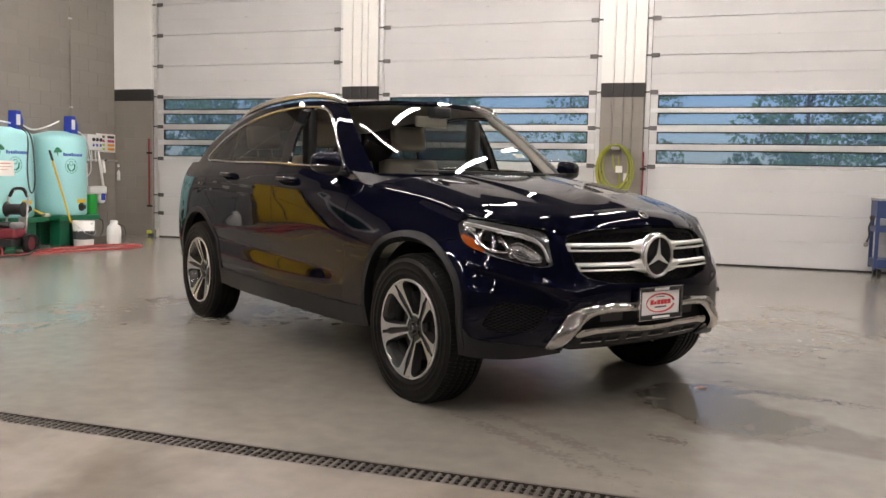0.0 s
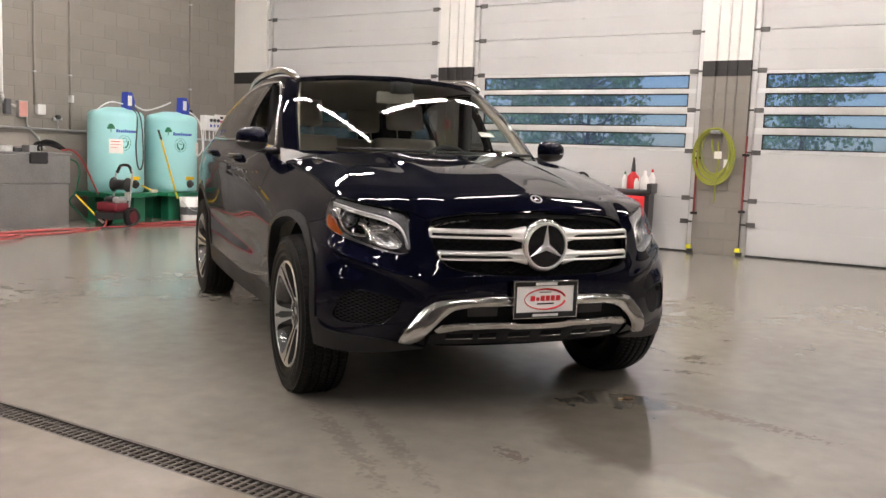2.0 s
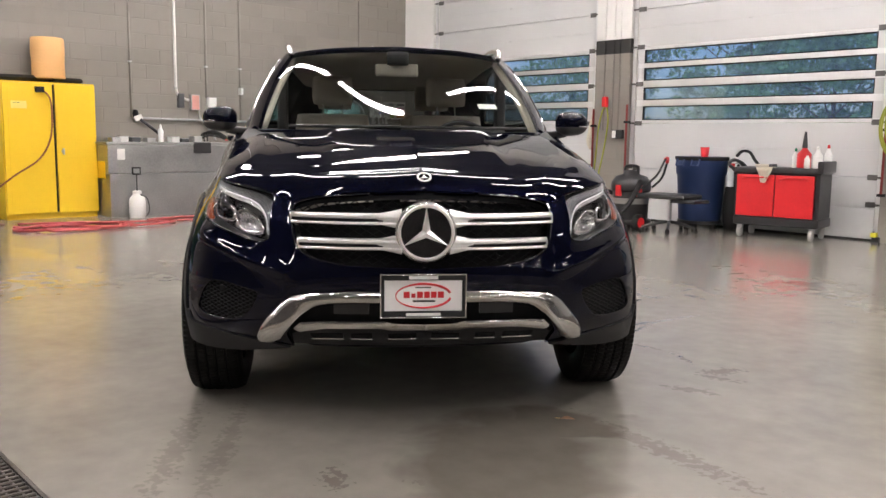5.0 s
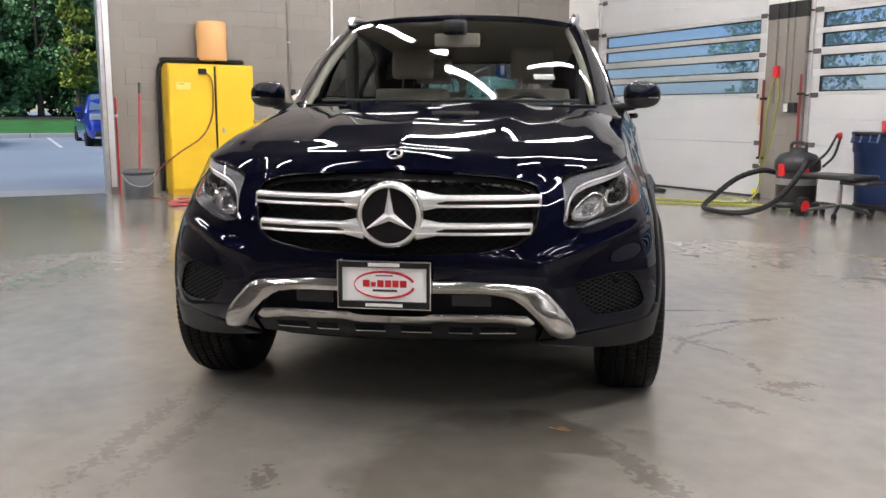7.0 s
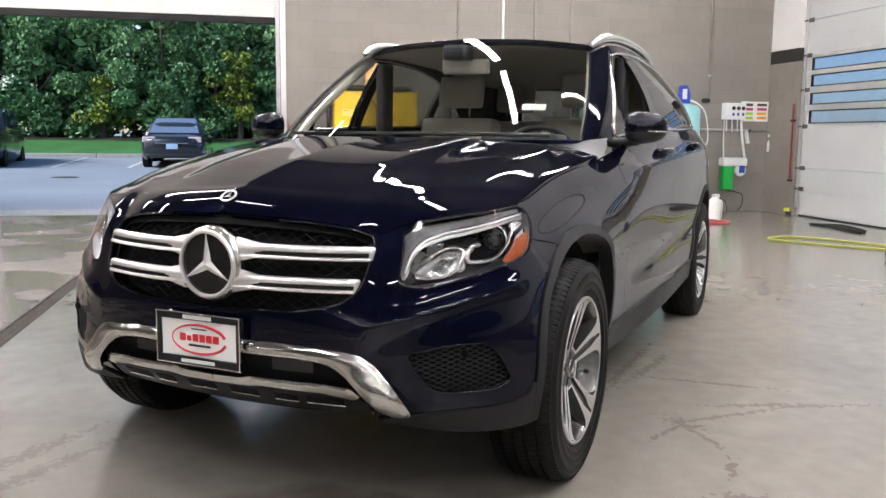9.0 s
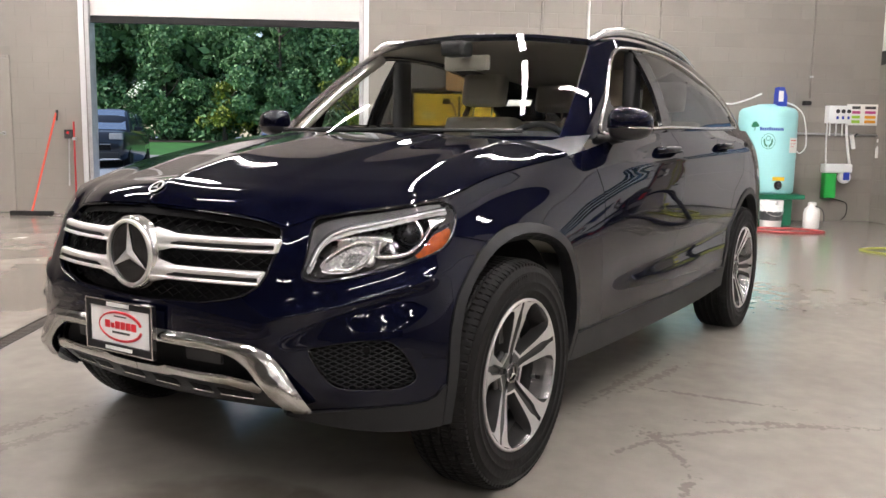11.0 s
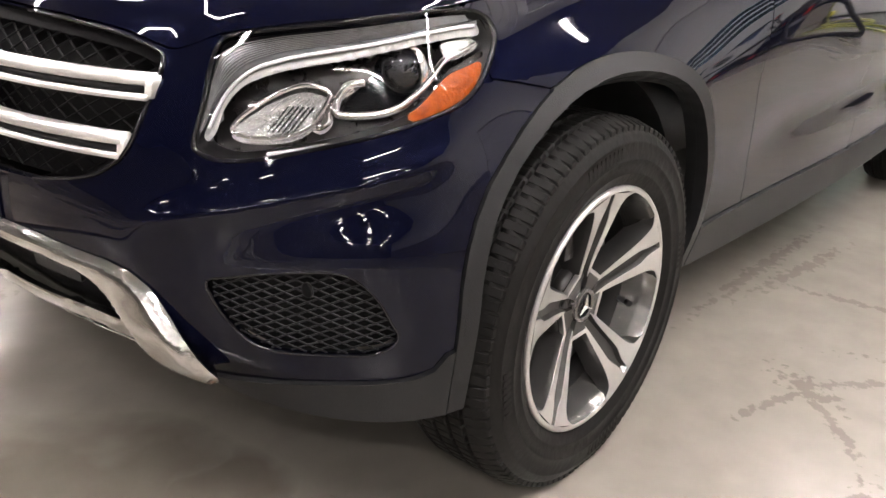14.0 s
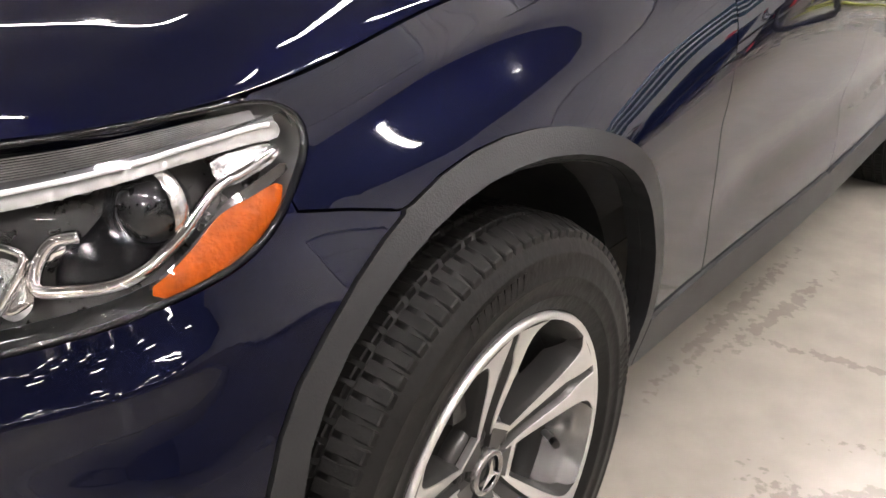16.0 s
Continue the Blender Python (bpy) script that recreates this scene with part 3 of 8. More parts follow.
def smooth_poly(pts, n=4, closed=True):
    """Rounds a polygon: Catmull-Rom through its corners."""
    P = [np.array(p, float) for p in pts]
    m = len(P)
    out = []
    for i in range(m if closed else m - 1):
        g = lambda j: P[j % m] if closed else P[min(max(j, 0), m - 1)]
        a, b, c, d = g(i - 1), g(i), g(i + 1), g(i + 2)
        for k in range(n):
            t = k / n
            out.append(tuple(0.5 * (2 * b + (c - a) * t + (2 * a - 5 * b + 4 * c - d) * t * t + (3 * b - a - 3 * c + d) * t ** 3)))
    if not closed:
        out.append(tuple(P[-1]))
    return out


def carve(A, Z, labels, lines, surface, cell):
    """Cuts a grid into labelled panels whose edges lie on the given lines. Gives points, and faces by label."""
    n, m = A.shape
    P = np.stack([A, Z], -1)
    lab = labels
    for i in range(n):
        for j in range(m):
            around = {lab[p][q] for p in (i - 1, i) for q in (j - 1, j) if 0 <= p < n - 1 and 0 <= q < m - 1}
            if len(around) > 1:
                f = near(lines, P[i, j], cell)
                if f is not None:
                    P[i, j] = f
    X = surface(P[..., 0], P[..., 1])
    faces = {}
    for i in range(n - 1):
        for j in range(m - 1):
            if lab[i][j]:
                faces.setdefault(lab[i][j], []).append(((i, j), (i + 1, j), (i + 1, j + 1), (i, j + 1)))
    return X, P, faces


def panel_bm(X, faces, gap=0.0, rim=0.012, push=None, flip=False):
    """One panel as a bmesh, its edge drawn in by a gap and turned inwards."""
    bm = bmesh.new()
    made = {}
    for f in faces:
        vs = []
        for k in f:
            if k not in made:
                made[k] = bm.verts.new(X[k])
            vs.append(made[k])
        try:
            bm.faces.new(vs if not flip else list(reversed(vs)))
        except ValueError:
            pass
    bmesh.ops.remove_doubles(bm, verts=list(bm.verts), dist=1e-5)
    bm.normal_update()
    if push is not None:
        for v in bm.verts:
            v.co += v.normal * push
        bm.normal_update()
    edge = [e for e in bm.edges if e.is_boundary and not all(abs(v.co.x) < 1e-4 for v in e.verts)]
    if gap:
        move = {}
        for e in edge:
            f = e.link_faces[0]
            d = (e.verts[1].co - e.verts[0].co).normalized()
            inn = f.normal.cross(d)
            if inn.dot(f.calc_center_median() - e.verts[0].co) < 0:
                inn = -inn
            for v in e.verts:
                move[v] = move.get(v, Vector()) + inn
        for v, d in move.items():
            if d.length > 1e-6:
                keep = v.co.x
                v.co += d.normalized() * gap
                if abs(keep) < 1e-4:
                    v.co.x = keep
    if rim:
        normals = {v: v.normal.copy() for e in edge for v in e.verts}
        top = {v: bm.verts.new(v.co) for v in normals}
        low = {v: bm.verts.new(v.co - n * rim) for v, n in normals.items()}
        for e in edge:
            a, b = e.verts
            f = e.link_faces[0]
            loop = next(l for l in f.loops if l.edge == e)
            a, b = loop.vert, loop.link_loop_next.vert
            bm.faces.new((top[b], top[a], low[a], low[b]))
    for f in bm.faces:
        f.smooth = True
    return bm


def mirrored(bm, both=False):
    """The other half: a copy with x turned about, or both halves joined."""
    other = bm.copy()
    for v in other.verts:
        v.co.x = -v.co.x
    bmesh.ops.reverse_faces(other, faces=list(other.faces))
    if both:
        bm = join(bm, other)
        bmesh.ops.remove_doubles(bm, verts=[v for v in bm.verts if abs(v.co.x) < 2e-4], dist=3e-4)
        return bm
    return other


def patch(poly, off=0.0, rim=0.01, cell=0.012, bulge=0.0, reach=0.02, surface=None):
    """A panel of the body's shape inside a polygon of (arc, height), lifted by off and swollen towards its middle."""
    surface = surface or body
    P = np.array(poly)
    a = np.arange(P[:, 0].min() - 1.5 * cell, P[:, 0].max() + 1.5 * cell, cell)
    z = np.arange(P[:, 1].min() - 1.5 * cell, P[:, 1].max() + 1.5 * cell, cell)
    A, Z = np.meshgrid(a, z, indexing="ij")
    ca, cz = (A[:-1, :-1] + A[1:, 1:]) / 2, (Z[:-1, :-1] + Z[1:, 1:]) / 2
    lab = np.where(inside(poly, ca, cz), "in", "")
    lines = pieces([poly])
    X, Q, faces = carve(A, Z, lab, lines, surface, cell * 1.5)
    if "in" not in faces:
        return bmesh.new()
    bm = panel_bm(X, faces["in"], 0, 0, off)
    if bulge:
        uv = {}
        for i in range(X.shape[0]):
            for j in range(X.shape[1]):
                uv[tuple(np.round(X[i, j], 4))] = Q[i, j]
        start = {v: v.co - v.normal * off for v in bm.verts}
        for v in bm.verts:
            q = uv.get(tuple(np.round(np.array(start[v]), 4)))
            if q is None:
                continue
            f = near(lines, q, 9.0)
            d = min(1.0, float(np.hypot(*(q - f))) / reach)
            v.co += v.normal * bulge * math.sqrt(1 - (1 - d) ** 2)
        bm.normal_update()
    if rim:
        edge = [e for e in bm.edges if e.is_boundary and not all(abs(v.co.x) < 1e-4 for v in e.verts)]
        nor = {v: v.normal.copy() for e in edge for v in e.verts}
        top = {v: bm.verts.new(v.co) for v in nor}
        low = {v: bm.verts.new(v.co - n * rim) for v, n in nor.items()}
        for e in edge:
            loop = e.link_loops[0]
            p, q = loop.vert, loop.link_loop_next.vert
            bm.faces.new((top[q], top[p], low[p], low[q]))
    for f in bm.faces:
        f.smooth = True
    return bm


def wires(poly, pitch_a, pitch_z, slope, off, r, step=0.012):
    """A lattice of thin wires on the body's shape inside a polygon."""
    P = np.array(poly)
    a0, a1, z0, z1 = P[:, 0].min(), P[:, 0].max(), P[:, 1].min(), P[:, 1].max()
    bm = bmesh.new()
    for s in (1, -1):
        c = -(a1 - a0) * slope
        while c < (z1 - z0) + (a1 - a0) * slope:
            a = np.arange(a0, a1, step)
            z = z0 + c + s * slope * (a - a0) + (0 if s > 0 else 0)
            ok = inside(poly, a, z)
            i = 0
            while i < len(a):
                if ok[i]:
                    j = i
                    while j + 1 < len(a) and ok[j + 1]:
                        j += 1
                    if j > i:
                        X = body(a[i:j + 1], z[i:j + 1])
                        x, y, nx, ny = plan(a[i:j + 1])
                        X[:, 0] += nx * off
                        X[:, 1] += ny * off
                        tube([tuple(p) for p in X], r, 4, bm, smooth=0)
                    i = j
                i += 1
            c += pitch_z
    return bm


def on_body(a, z, off=0.0):
    p = body(a, z)
    x, y, nx, ny = plan(a)
    return Vector((float(p[0] + nx * off), float(p[1] + ny * off), float(p[2])))


# ---- car materials ----
def car_paint():
    """Dark navy: a faint metallic base under clear lacquer."""
    m = mat("dark_blue_metallic_paint", (0.0021, 0.0027, 0.0102), 0.3, 0.35, vary=0.05, scale=40, fine=900, coat=1.0, spec=0.0)
    b = m.node_tree.nodes["Principled BSDF"]
    b.inputs["Specular Tint"].default_value = (0.02, 0.035, 0.12, 1)
    b.inputs["Coat Roughness"].default_value = 0.03
    b.inputs["Coat IOR"].default_value = 1.37
    return m


PAINT = car_paint()
CHROME = mat("chrome", (0.82, 0.8, 0.78), 0.06, 1.0, vary=0.03, scale=20)
BAR_SATIN = mat("brushed_bar_silver", (0.86, 0.85, 0.835), 0.34, 0.85, vary=0.05, scale=20)
SATIN = mat("satin_silver", (0.75, 0.74, 0.72), 0.2, 1.0, vary=0.05, scale=20)
MACHINED = mat("machined_alloy", (0.62, 0.615, 0.605), 0.33, 0.9, vary=0.05, scale=15)
ALLOY_DARK = mat("grey_alloy_paint", (0.048, 0.047, 0.046), 0.3, 0.5, vary=0.1)
# well and disc: the shade behind the spokes is put into these dark colours
WELL_SHADE = mat("rim_well_shaded", (0.007, 0.0068, 0.0065), 0.55, 0.3, vary=0.2, scale=12)
DISC = mat("shaded_disc_steel", (0.035, 0.033, 0.031), 0.4, 0.8, vary=0.2, scale=25)
DARK_BOLT = mat("dark_bolt_steel", (0.03, 0.03, 0.031), 0.4, 0.6, vary=0.15)
TRIM = mat("grey_black_cladding", (0.011, 0.0113, 0.0125), 0.5, bump=0.12, fine=350, vary=0.15, spec=0.32)
TRIM_SILVER = mat("bumper_trim_silver", (0.56, 0.55, 0.535), 0.14, 1.0, vary=0.06, scale=15)
PLATE_WHITE = mat("plate_white", (0.93, 0.93, 0.92), 0.35, vary=0.02)
GLOSS_BLACK = mat("gloss_black", (0.006, 0.006, 0.007), 0.08, vary=0.02)
DARK = mat("dark_cavity", (0.004, 0.004, 0.0045), 0.7, spec=0.2)
TYRE = mat("tyre_rubber", (0.0046, 0.0043, 0.004), 0.55, bump=0.15, vary=0.3, scale=12, spec=0.18)
BARREL = mat("rim_barrel_silver", (0.2, 0.195, 0.19), 0.22, 0.85, vary=0.15, scale=20)
WINDSCREEN = glass("windscreen_glass", (0.9, 0.94, 0.92), 0.0, 1.72)
PRIVACY = glass("privacy_glass", (0.2, 0.21, 0.21), 0.0, 1.6)
LENS = glass("lamp_lens", (0.92, 0.93, 0.94), 0.0, 1.45)
AMBER = mat("amber_reflector", (0.3, 0.052, 0.001), 0.3, vary=0.3, scale=60, fine=170, bump=0.25, spec=0.15)
LEATHER = mat("beige_leather", (0.5, 0.45, 0.375), 0.5, vary=0.08, bump=0.1)
INTERIOR = mat("black_interior", (0.018, 0.018, 0.019), 0.6)
REFLECTOR = mat("lamp_reflector", (0.88, 0.88, 0.88), 0.16, 0.75, vary=0.15, scale=50, fine=85, bump=0.8)
LAMP_SILVER = mat("lamp_silver", (0.33, 0.33, 0.34), 0.32, 1.0, vary=0.15, scale=30)
LAMP_GREY = mat("lamp_housing_grey", (0.045, 0.043, 0.042), 0.28, 0.7, vary=0.25, scale=35, fine=120)
VISOR_GREY = mat("lamp_visor_grey", (0.12, 0.12, 0.125), 0.3, 0.7, vary=0.15, scale=30)
LIGHT_GUIDE = mat("white_light_guide", (0.5, 0.49, 0.48), 0.25, 0.35, vary=0.15, scale=30)
# white for the reflected line on the unlit guide
GUIDE_GLINT = mat("white_guide_glint", (0.93, 0.93, 0.94), 0.12, 0.1, vary=0.04)

CAR_TURN = 54
car = thing("parked_car", "dark blue metallic compact SUV with chrome grille bars and alloy wheels", "car", pose(0.024, 0.032, 0, 0, 0, CAR_TURN))


def both_sides(name, bm, material, label="", parent=None, smooth=True):
    """The left part and its mirror image on the right."""
    other = mirrored(bm)
    return [part(name, b, material, parent or car, label, smooth) for b in (bm, other)]


# outlines on the body, as (arc length from the nose, height)
LAMP = smooth_poly([(0.580, 0.715), (0.590, 0.764), (0.594, 0.822), (0.602, 0.852), (0.630, 0.862), (0.714, 0.874), (0.800, 0.885), (0.894, 0.896), (1.032, 0.903), (1.098, 0.904), (1.136, 0.893), (1.150, 0.874), (1.142, 0.852), (1.114, 0.826), (1.080, 0.801), (1.038, 0.779), (0.990, 0.764), (0.930, 0.750), (0.860, 0.733), (0.770, 0.712), (0.700, 0.697), (0.645, 0.690), (0.610, 0.692), (0.587, 0.700)], 3)
FOG = smooth_poly([(0.609, 0.511), (0.651, 0.523), (0.709, 0.534), (0.781, 0.541), (0.821, 0.539), (0.848, 0.525), (0.872, 0.5), (0.892, 0.464), (0.903, 0.442), (0.897, 0.426), (0.877, 0.413), (0.845, 0.405), (0.779, 0.402), (0.72, 0.403), (0.679, 0.413), (0.646, 0.443), (0.626, 0.468)], 3)
GRILLE = [(0, 0.874), (0.2, 0.868), (0.33, 0.86), (0.42, 0.849), (0.48, 0.834), (0.50, 0.822), (0.503, 0.79), (0.488, 0.737), (0.468, 0.69), (0.44, 0.664), (0.39, 0.641), (0.28, 0.621), (0, 0.611)]
CHROME_BOW = [(0, 0.53), (0.25, 0.531), (0.36, 0.522), (0.43, 0.517), (0.475, 0.507), (0.515, 0.483), (0.552, 0.442), (0.588, 0.392), (0.618, 0.343), (0.613, 0.331), (0.57, 0.326), (0.525, 0.346), (0.49, 0.385), (0.462, 0.417), (0.435, 0.445), (0.405, 0.466), (0.375, 0.478), (0.29, 0.488), (0, 0.49)]
INTAKE = [(0, 0.495), (0.38, 0.485), (0.44, 0.45), (0.51, 0.36), (0.505, 0.30), (0, 0.30)]
AF, AR, RH, RC = arc_y(0.0), arc_y(2.873), 0.43, 0.466


def arch(ac, r, low, front=0.0, skew=0.0):
    t = np.linspace(math.pi, 0, 28)
    line = [(ac - r, low), (ac - r, 0.25)] + [(ac + r * math.cos(k), 0.362 + r * math.sin(k)) for k in t] + [(ac + r, low)]
    # the front lower end closes in on the tyre, the crown lies a little back
    return [(a + skew * min(1.0, max(0.0, (z - 0.6) / 0.18)) + (front * min(1.0, max(0.0, (0.66 - z) / 0.22)) if a < ac - 0.2 else 0.0), z) for a, z in line]


HOLE_F, HOLE_R = arch(AF + 0.01, RH, 0.1, 0.05, 0.022), arch(AR, RH, 0.1)
CLAD_F, CLAD_R = arch(AF + 0.01, RC - 0.003, 0.1, 0.05, 0.022), arch(AR, RC, 0.1)
LOWER = [(0.49, 0.30), (0.605, 0.328), (0.676, 0.341), (0.811, 0.355), (0.878, 0.361), (0.928, 0.368), (0.957, 0.38), (0.976, 0.405), (1.2, 0.405), (1.80, 0.385), (1.90, 0.392), (2.43, 0.395), (3.11, 0.395), (3.85, 0.41), (4.8, 0.42), (5.2, 0.47), (6.0, 0.5)]
SEAM = [(1.085, 0.809), (1.16, 0.797), (1.25, 0.778)]
DOOR1, DOOR2 = arc_y(0.53), arc_y(1.52)
DOOR1_LINE = [(2.09, 0.30), (2.095, 0.40), (2.05, 0.56), (1.99, 0.72), (2.0, 0.80), (2.02, 0.95), (2.04, 1.12)]
DOOR2_LINE = [(DOOR2, 0.3), (DOOR2, 1.2)]
DOOR3_LINE = [(AR - 0.52, 0.3), (AR - 0.50, 0.55), (AR - 0.36, 0.83), (AR - 0.2, 0.92), (AR - 0.13, 1.2)]
TAIL = arc_y(3.62)
TAIL_LINE = [(TAIL, 0.3), (TAIL, 1.2)]


def line_at(line, z):
    L = np.array(line)
    return np.interp(z, L[:, 1], L[:, 0])


a_cols = np.concatenate([np.arange(0, 2.0, 0.012), np.arange(2.0, HALF, 0.026), [HALF]])
v_rows = np.linspace(0, 1, 56)
A, V = np.meshgrid(a_cols, v_rows, indexing="ij")
z0, z1 = z_range(A)
Z = z0 + (z1 - z0) * V
ca = (A[:-1, :-1] + A[1:, 1:]) / 2
cz = (Z[:-1, :-1] + Z[1:, :-1] + Z[:-1, 1:] + Z[1:, 1:]) / 4
lab = np.full(ca.shape, "quarter_panel", dtype=object)
lab[ca < line_at(DOOR3_LINE, cz)] = "rear_door"
lab[ca < DOOR2] = "front_door"
lab[ca < line_at(DOOR1_LINE, cz)] = "fender"
lab[(ca < 1.25) & (cz < np.interp(ca, [1.085, 1.16, 1.25], [0.809, 0.797, 0.778]))] = "front_bumper"
lab[ca < 1.085] = "front_bumper"
lab[ca > TAIL] = "tailgate"
lab[cz < np.interp(ca, *np.array(LOWER).T)] = "lower_cladding"
lab[inside(CLAD_F, ca, cz)] = "front_arch_cladding"
lab[inside(CLAD_R, ca, cz)] = "rear_arch_cladding"
for hole in (LAMP, FOG, GRILLE, INTAKE, HOLE_F, HOLE_R):
    lab[inside(hole, ca, cz)] = ""
lines = pieces([LAMP, FOG, GRILLE, INTAKE, HOLE_F, HOLE_R, CLAD_F, CLAD_R]) + pieces([LOWER, SEAM, DOOR1_LINE, DOOR2_LINE, DOOR3_LINE, TAIL_LINE], False)
X, Q, faces = carve(A, Z, lab, lines, body, 0.022)
for name in ("fender", "front_door", "rear_door", "quarter_panel"):
    both_sides(name, panel_bm(X, faces[name], 0.0018, 0.015), PAINT, "dark blue painted panel")
for name in ("front_bumper", "tailgate"):
    part(name, mirrored(panel_bm(X, faces[name], 0.0016, 0.015), True), PAINT, car, "", True)
for name in ("front_arch_cladding", "rear_arch_cladding"):
    both_sides(name, panel_bm(X, faces[name], 0.001, 0.05, 0.006), TRIM, "matt black wheel arch cladding")
low_faces = faces["lower_cladding"]
for name, lo, hi in (("bumper_lip", -1, AF), ("sill_cladding", AF, AR), ("rear_cladding", AR, 99)):
    some = [f for f in low_faces if lo <= Q[f[0]][0] < hi]
    if some:
        both_sides(name, panel_bm(X, some, 0.001, 0.04, 0.007), TRIM, "matt black lower cladding")
shell = [f for n in faces for f in faces[n]]
part("inner_shell", mirrored(panel_bm(X, shell, 0.0, 0.0, -0.02), True), DARK, car, "", True)

# hood: a patch between its four edges
edge_a = np.linspace(0, arc_y(0.50), 200)
rim_pts = np.array([body(a, z_range(np.array(a))[1]) for a in edge_a])
K = int(np.argmin(abs(rim_pts[:, 1] + 0.30) + (rim_pts[:, 0] < 0.5) * 9))


def along(P, t):
    d = np.concatenate([[0], np.cumsum(np.linalg.norm(np.diff(P, axis=0), axis=1))])
    d /= d[-1]
    return np.stack([np.interp(t, d, P[:, i]) for i in range(3)], -1)


hood_c = Smooth([-0.682, -0.668, -0.64, -0.55, -0.4, -0.1, 0.2, 0.44], [0.879, 0.906, 0.93, 0.957, 0.993, 1.047, 1.083, 1.1])
cowl = Smooth([0, 0.4, 0.7, 0.84], [[0.44, 1.10], [0.455, 1.096], [0.49, 1.072], [0.51, 1.034]])
NS, NT = 72, 90
s, t = np.linspace(0, 1, NS), np.linspace(0, 1, NT)
cy = np.linspace(float(rim_pts[0, 1]), 0.44, 200)
centre = np.stack([0 * cy, cy, hood_c(np.clip(cy, -0.682, 0.44))[:, 0]], 1)
xe = np.linspace(0, rim_pts[-1, 0], 100)
back = np.stack([xe, *cowl(xe).T], 1)
back[-1] = rim_pts[-1]
Fs, Cw, Cn, Sd = along(rim_pts[:K + 1], s), along(back, s), along(centre, t), along(rim_pts[K:], t)
# the dip of the front edge beside the grille dies out over a hand's width
Ff = Fs.copy()
Ff[:, 2] = np.polyval(np.polyfit(s, Fs[:, 2], 3, w=np.where((s > 0.25) & (s < 0.8), 0.05, 1.0)), s)
Ff[0], Ff[-1] = Fs[0], Fs[-1]
S_, T_ = s[:, None, None], t[None, :, None]
H = (1 - T_) * Ff[:, None] + T_ * Cw[:, None] + (1 - S_) * Cn[None] + S_ * Sd[None] - (
    (1 - S_) * (1 - T_) * Ff[0] + S_ * (1 - T_) * Ff[-1] + (1 - S_) * T_ * Cw[0] + S_ * T_ * Cw[-1])
H += (Fs - Ff)[:, None] * np.clip(1 - T_ / 0.16, 0, 1) ** 2
# rounded shoulders, and the two long ridges of the pressing
S2, T2 = s[:, None], t[None, :]
H[..., 2] += 0.03 * np.sin(math.pi * np.clip(S2, 0, 1)) ** 0.8 * np.minimum(1, T2 * 5) * np.minimum(1, (1 - T2) * 8) * S2
ridge = 0.36 + 0.12 * T2
H[..., 2] += 0.014 / (1 + np.exp((S2 - ridge) / 0.018)) * np.clip((T2 - 0.06) / 0.3, 0, 1) * np.clip((1 - T2) / 0.12, 0, 1)
H[..., 2] += 0.006 * np.exp(-((S2 - 0.8) / 0.06) ** 2) * np.clip(T2 / 0.25, 0, 1) * np.clip((1 - T2) / 0.2, 0, 1)
hf = [((i, j), (i + 1, j), (i + 1, j + 1), (i, j + 1)) for i in range(NS - 1) for j in range(NT - 1)]
part("hood", mirrored(panel_bm(H, hf, 0.0018, 0.02), True), PAINT, car, "dark blue hood with two pressed ridges", True)
part("hood_liner", mirrored(panel_bm(H - np.array([0, 0, 0.03]), hf, 0.0, 0.0), True), DARK, car, "", True)

# greenhouse: rings from belt line to roof edge
BELT = [(0, 0.40, 1.075), (0.35, 0.43, 1.08), (0.62, 0.54, 1.085), (0.745, 0.68, 1.085), (0.80, 0.88, 1.10), (0.845, 1.3, 1.118), (0.858, 1.8, 1.137), (0.845, 2.4, 1.148), (0.815, 2.95, 1.156), (0.71, 3.42, 1.16), (0.45, 3.62, 1.145), (0, 3.67, 1.13)]
EAVE = [(0, 1.10, 1.563), (0.3, 1.12, 1.555), (0.50, 1.17, 1.538), (0.60, 1.27, 1.53), (0.622, 1.38, 1.545), (0.637, 1.6, 1.555), (0.645, 1.9, 1.555), (0.64, 2.3, 1.54), (0.62, 2.7, 1.505), (0.56, 3.02, 1.475), (0.3, 3.12, 1.47), (0, 3.15, 1.47)]
_belt, _eave = Smooth(range(12), BELT), Smooth(range(12), EAVE)


def cabin(s, w):
    b, e = _belt(s), _eave(s)
    w = np.asarray(w, float)[..., None]
    p = b * (1 - w) + e * w
    out = np.stack([b[..., 0] + 0.02, (b[..., 1] - 1.9) * np.where(abs(b[..., 1] - 1.9) > 1.0, 0.5, 0.05), 0.35 + 0 * b[..., 0]], -1)
    out /= np.linalg.norm(out, axis=-1, keepdims=True)
    return p + out * 0.028 * 4 * w * (1 - w)


gs, gw = np.linspace(0, 11, 400), np.linspace(0, 1, 60)
GS, GW = np.meshgrid(gs, gw, indexing="ij")
GP = cabin(GS, GW)
side_band = (GS > 3.0) & (GS < 9.6)


def on_cabin(y, z):
    d = (GP[..., 1] - y) ** 2 + (GP[..., 2] - z) ** 2 + (~side_band) * 9.0
    i = np.unravel_index(d.argmin(), d.shape)
    return float(GS[i]), float(GW[i])


SIDE = [(0.86, 1.125), (1.02, 1.27), (1.18, 1.405), (1.33, 1.49), (1.5, 1.512), (1.75, 1.517), (2.05, 1.503), (2.35, 1.455), (2.62, 1.375), (2.82, 1.285), (2.96, 1.19), (2.7, 1.172), (2.2, 1.163), (1.6, 1.15), (1.1, 1.13)]
SIDE_SW = smooth_poly([on_cabin(*p) for p in SIDE], 3)


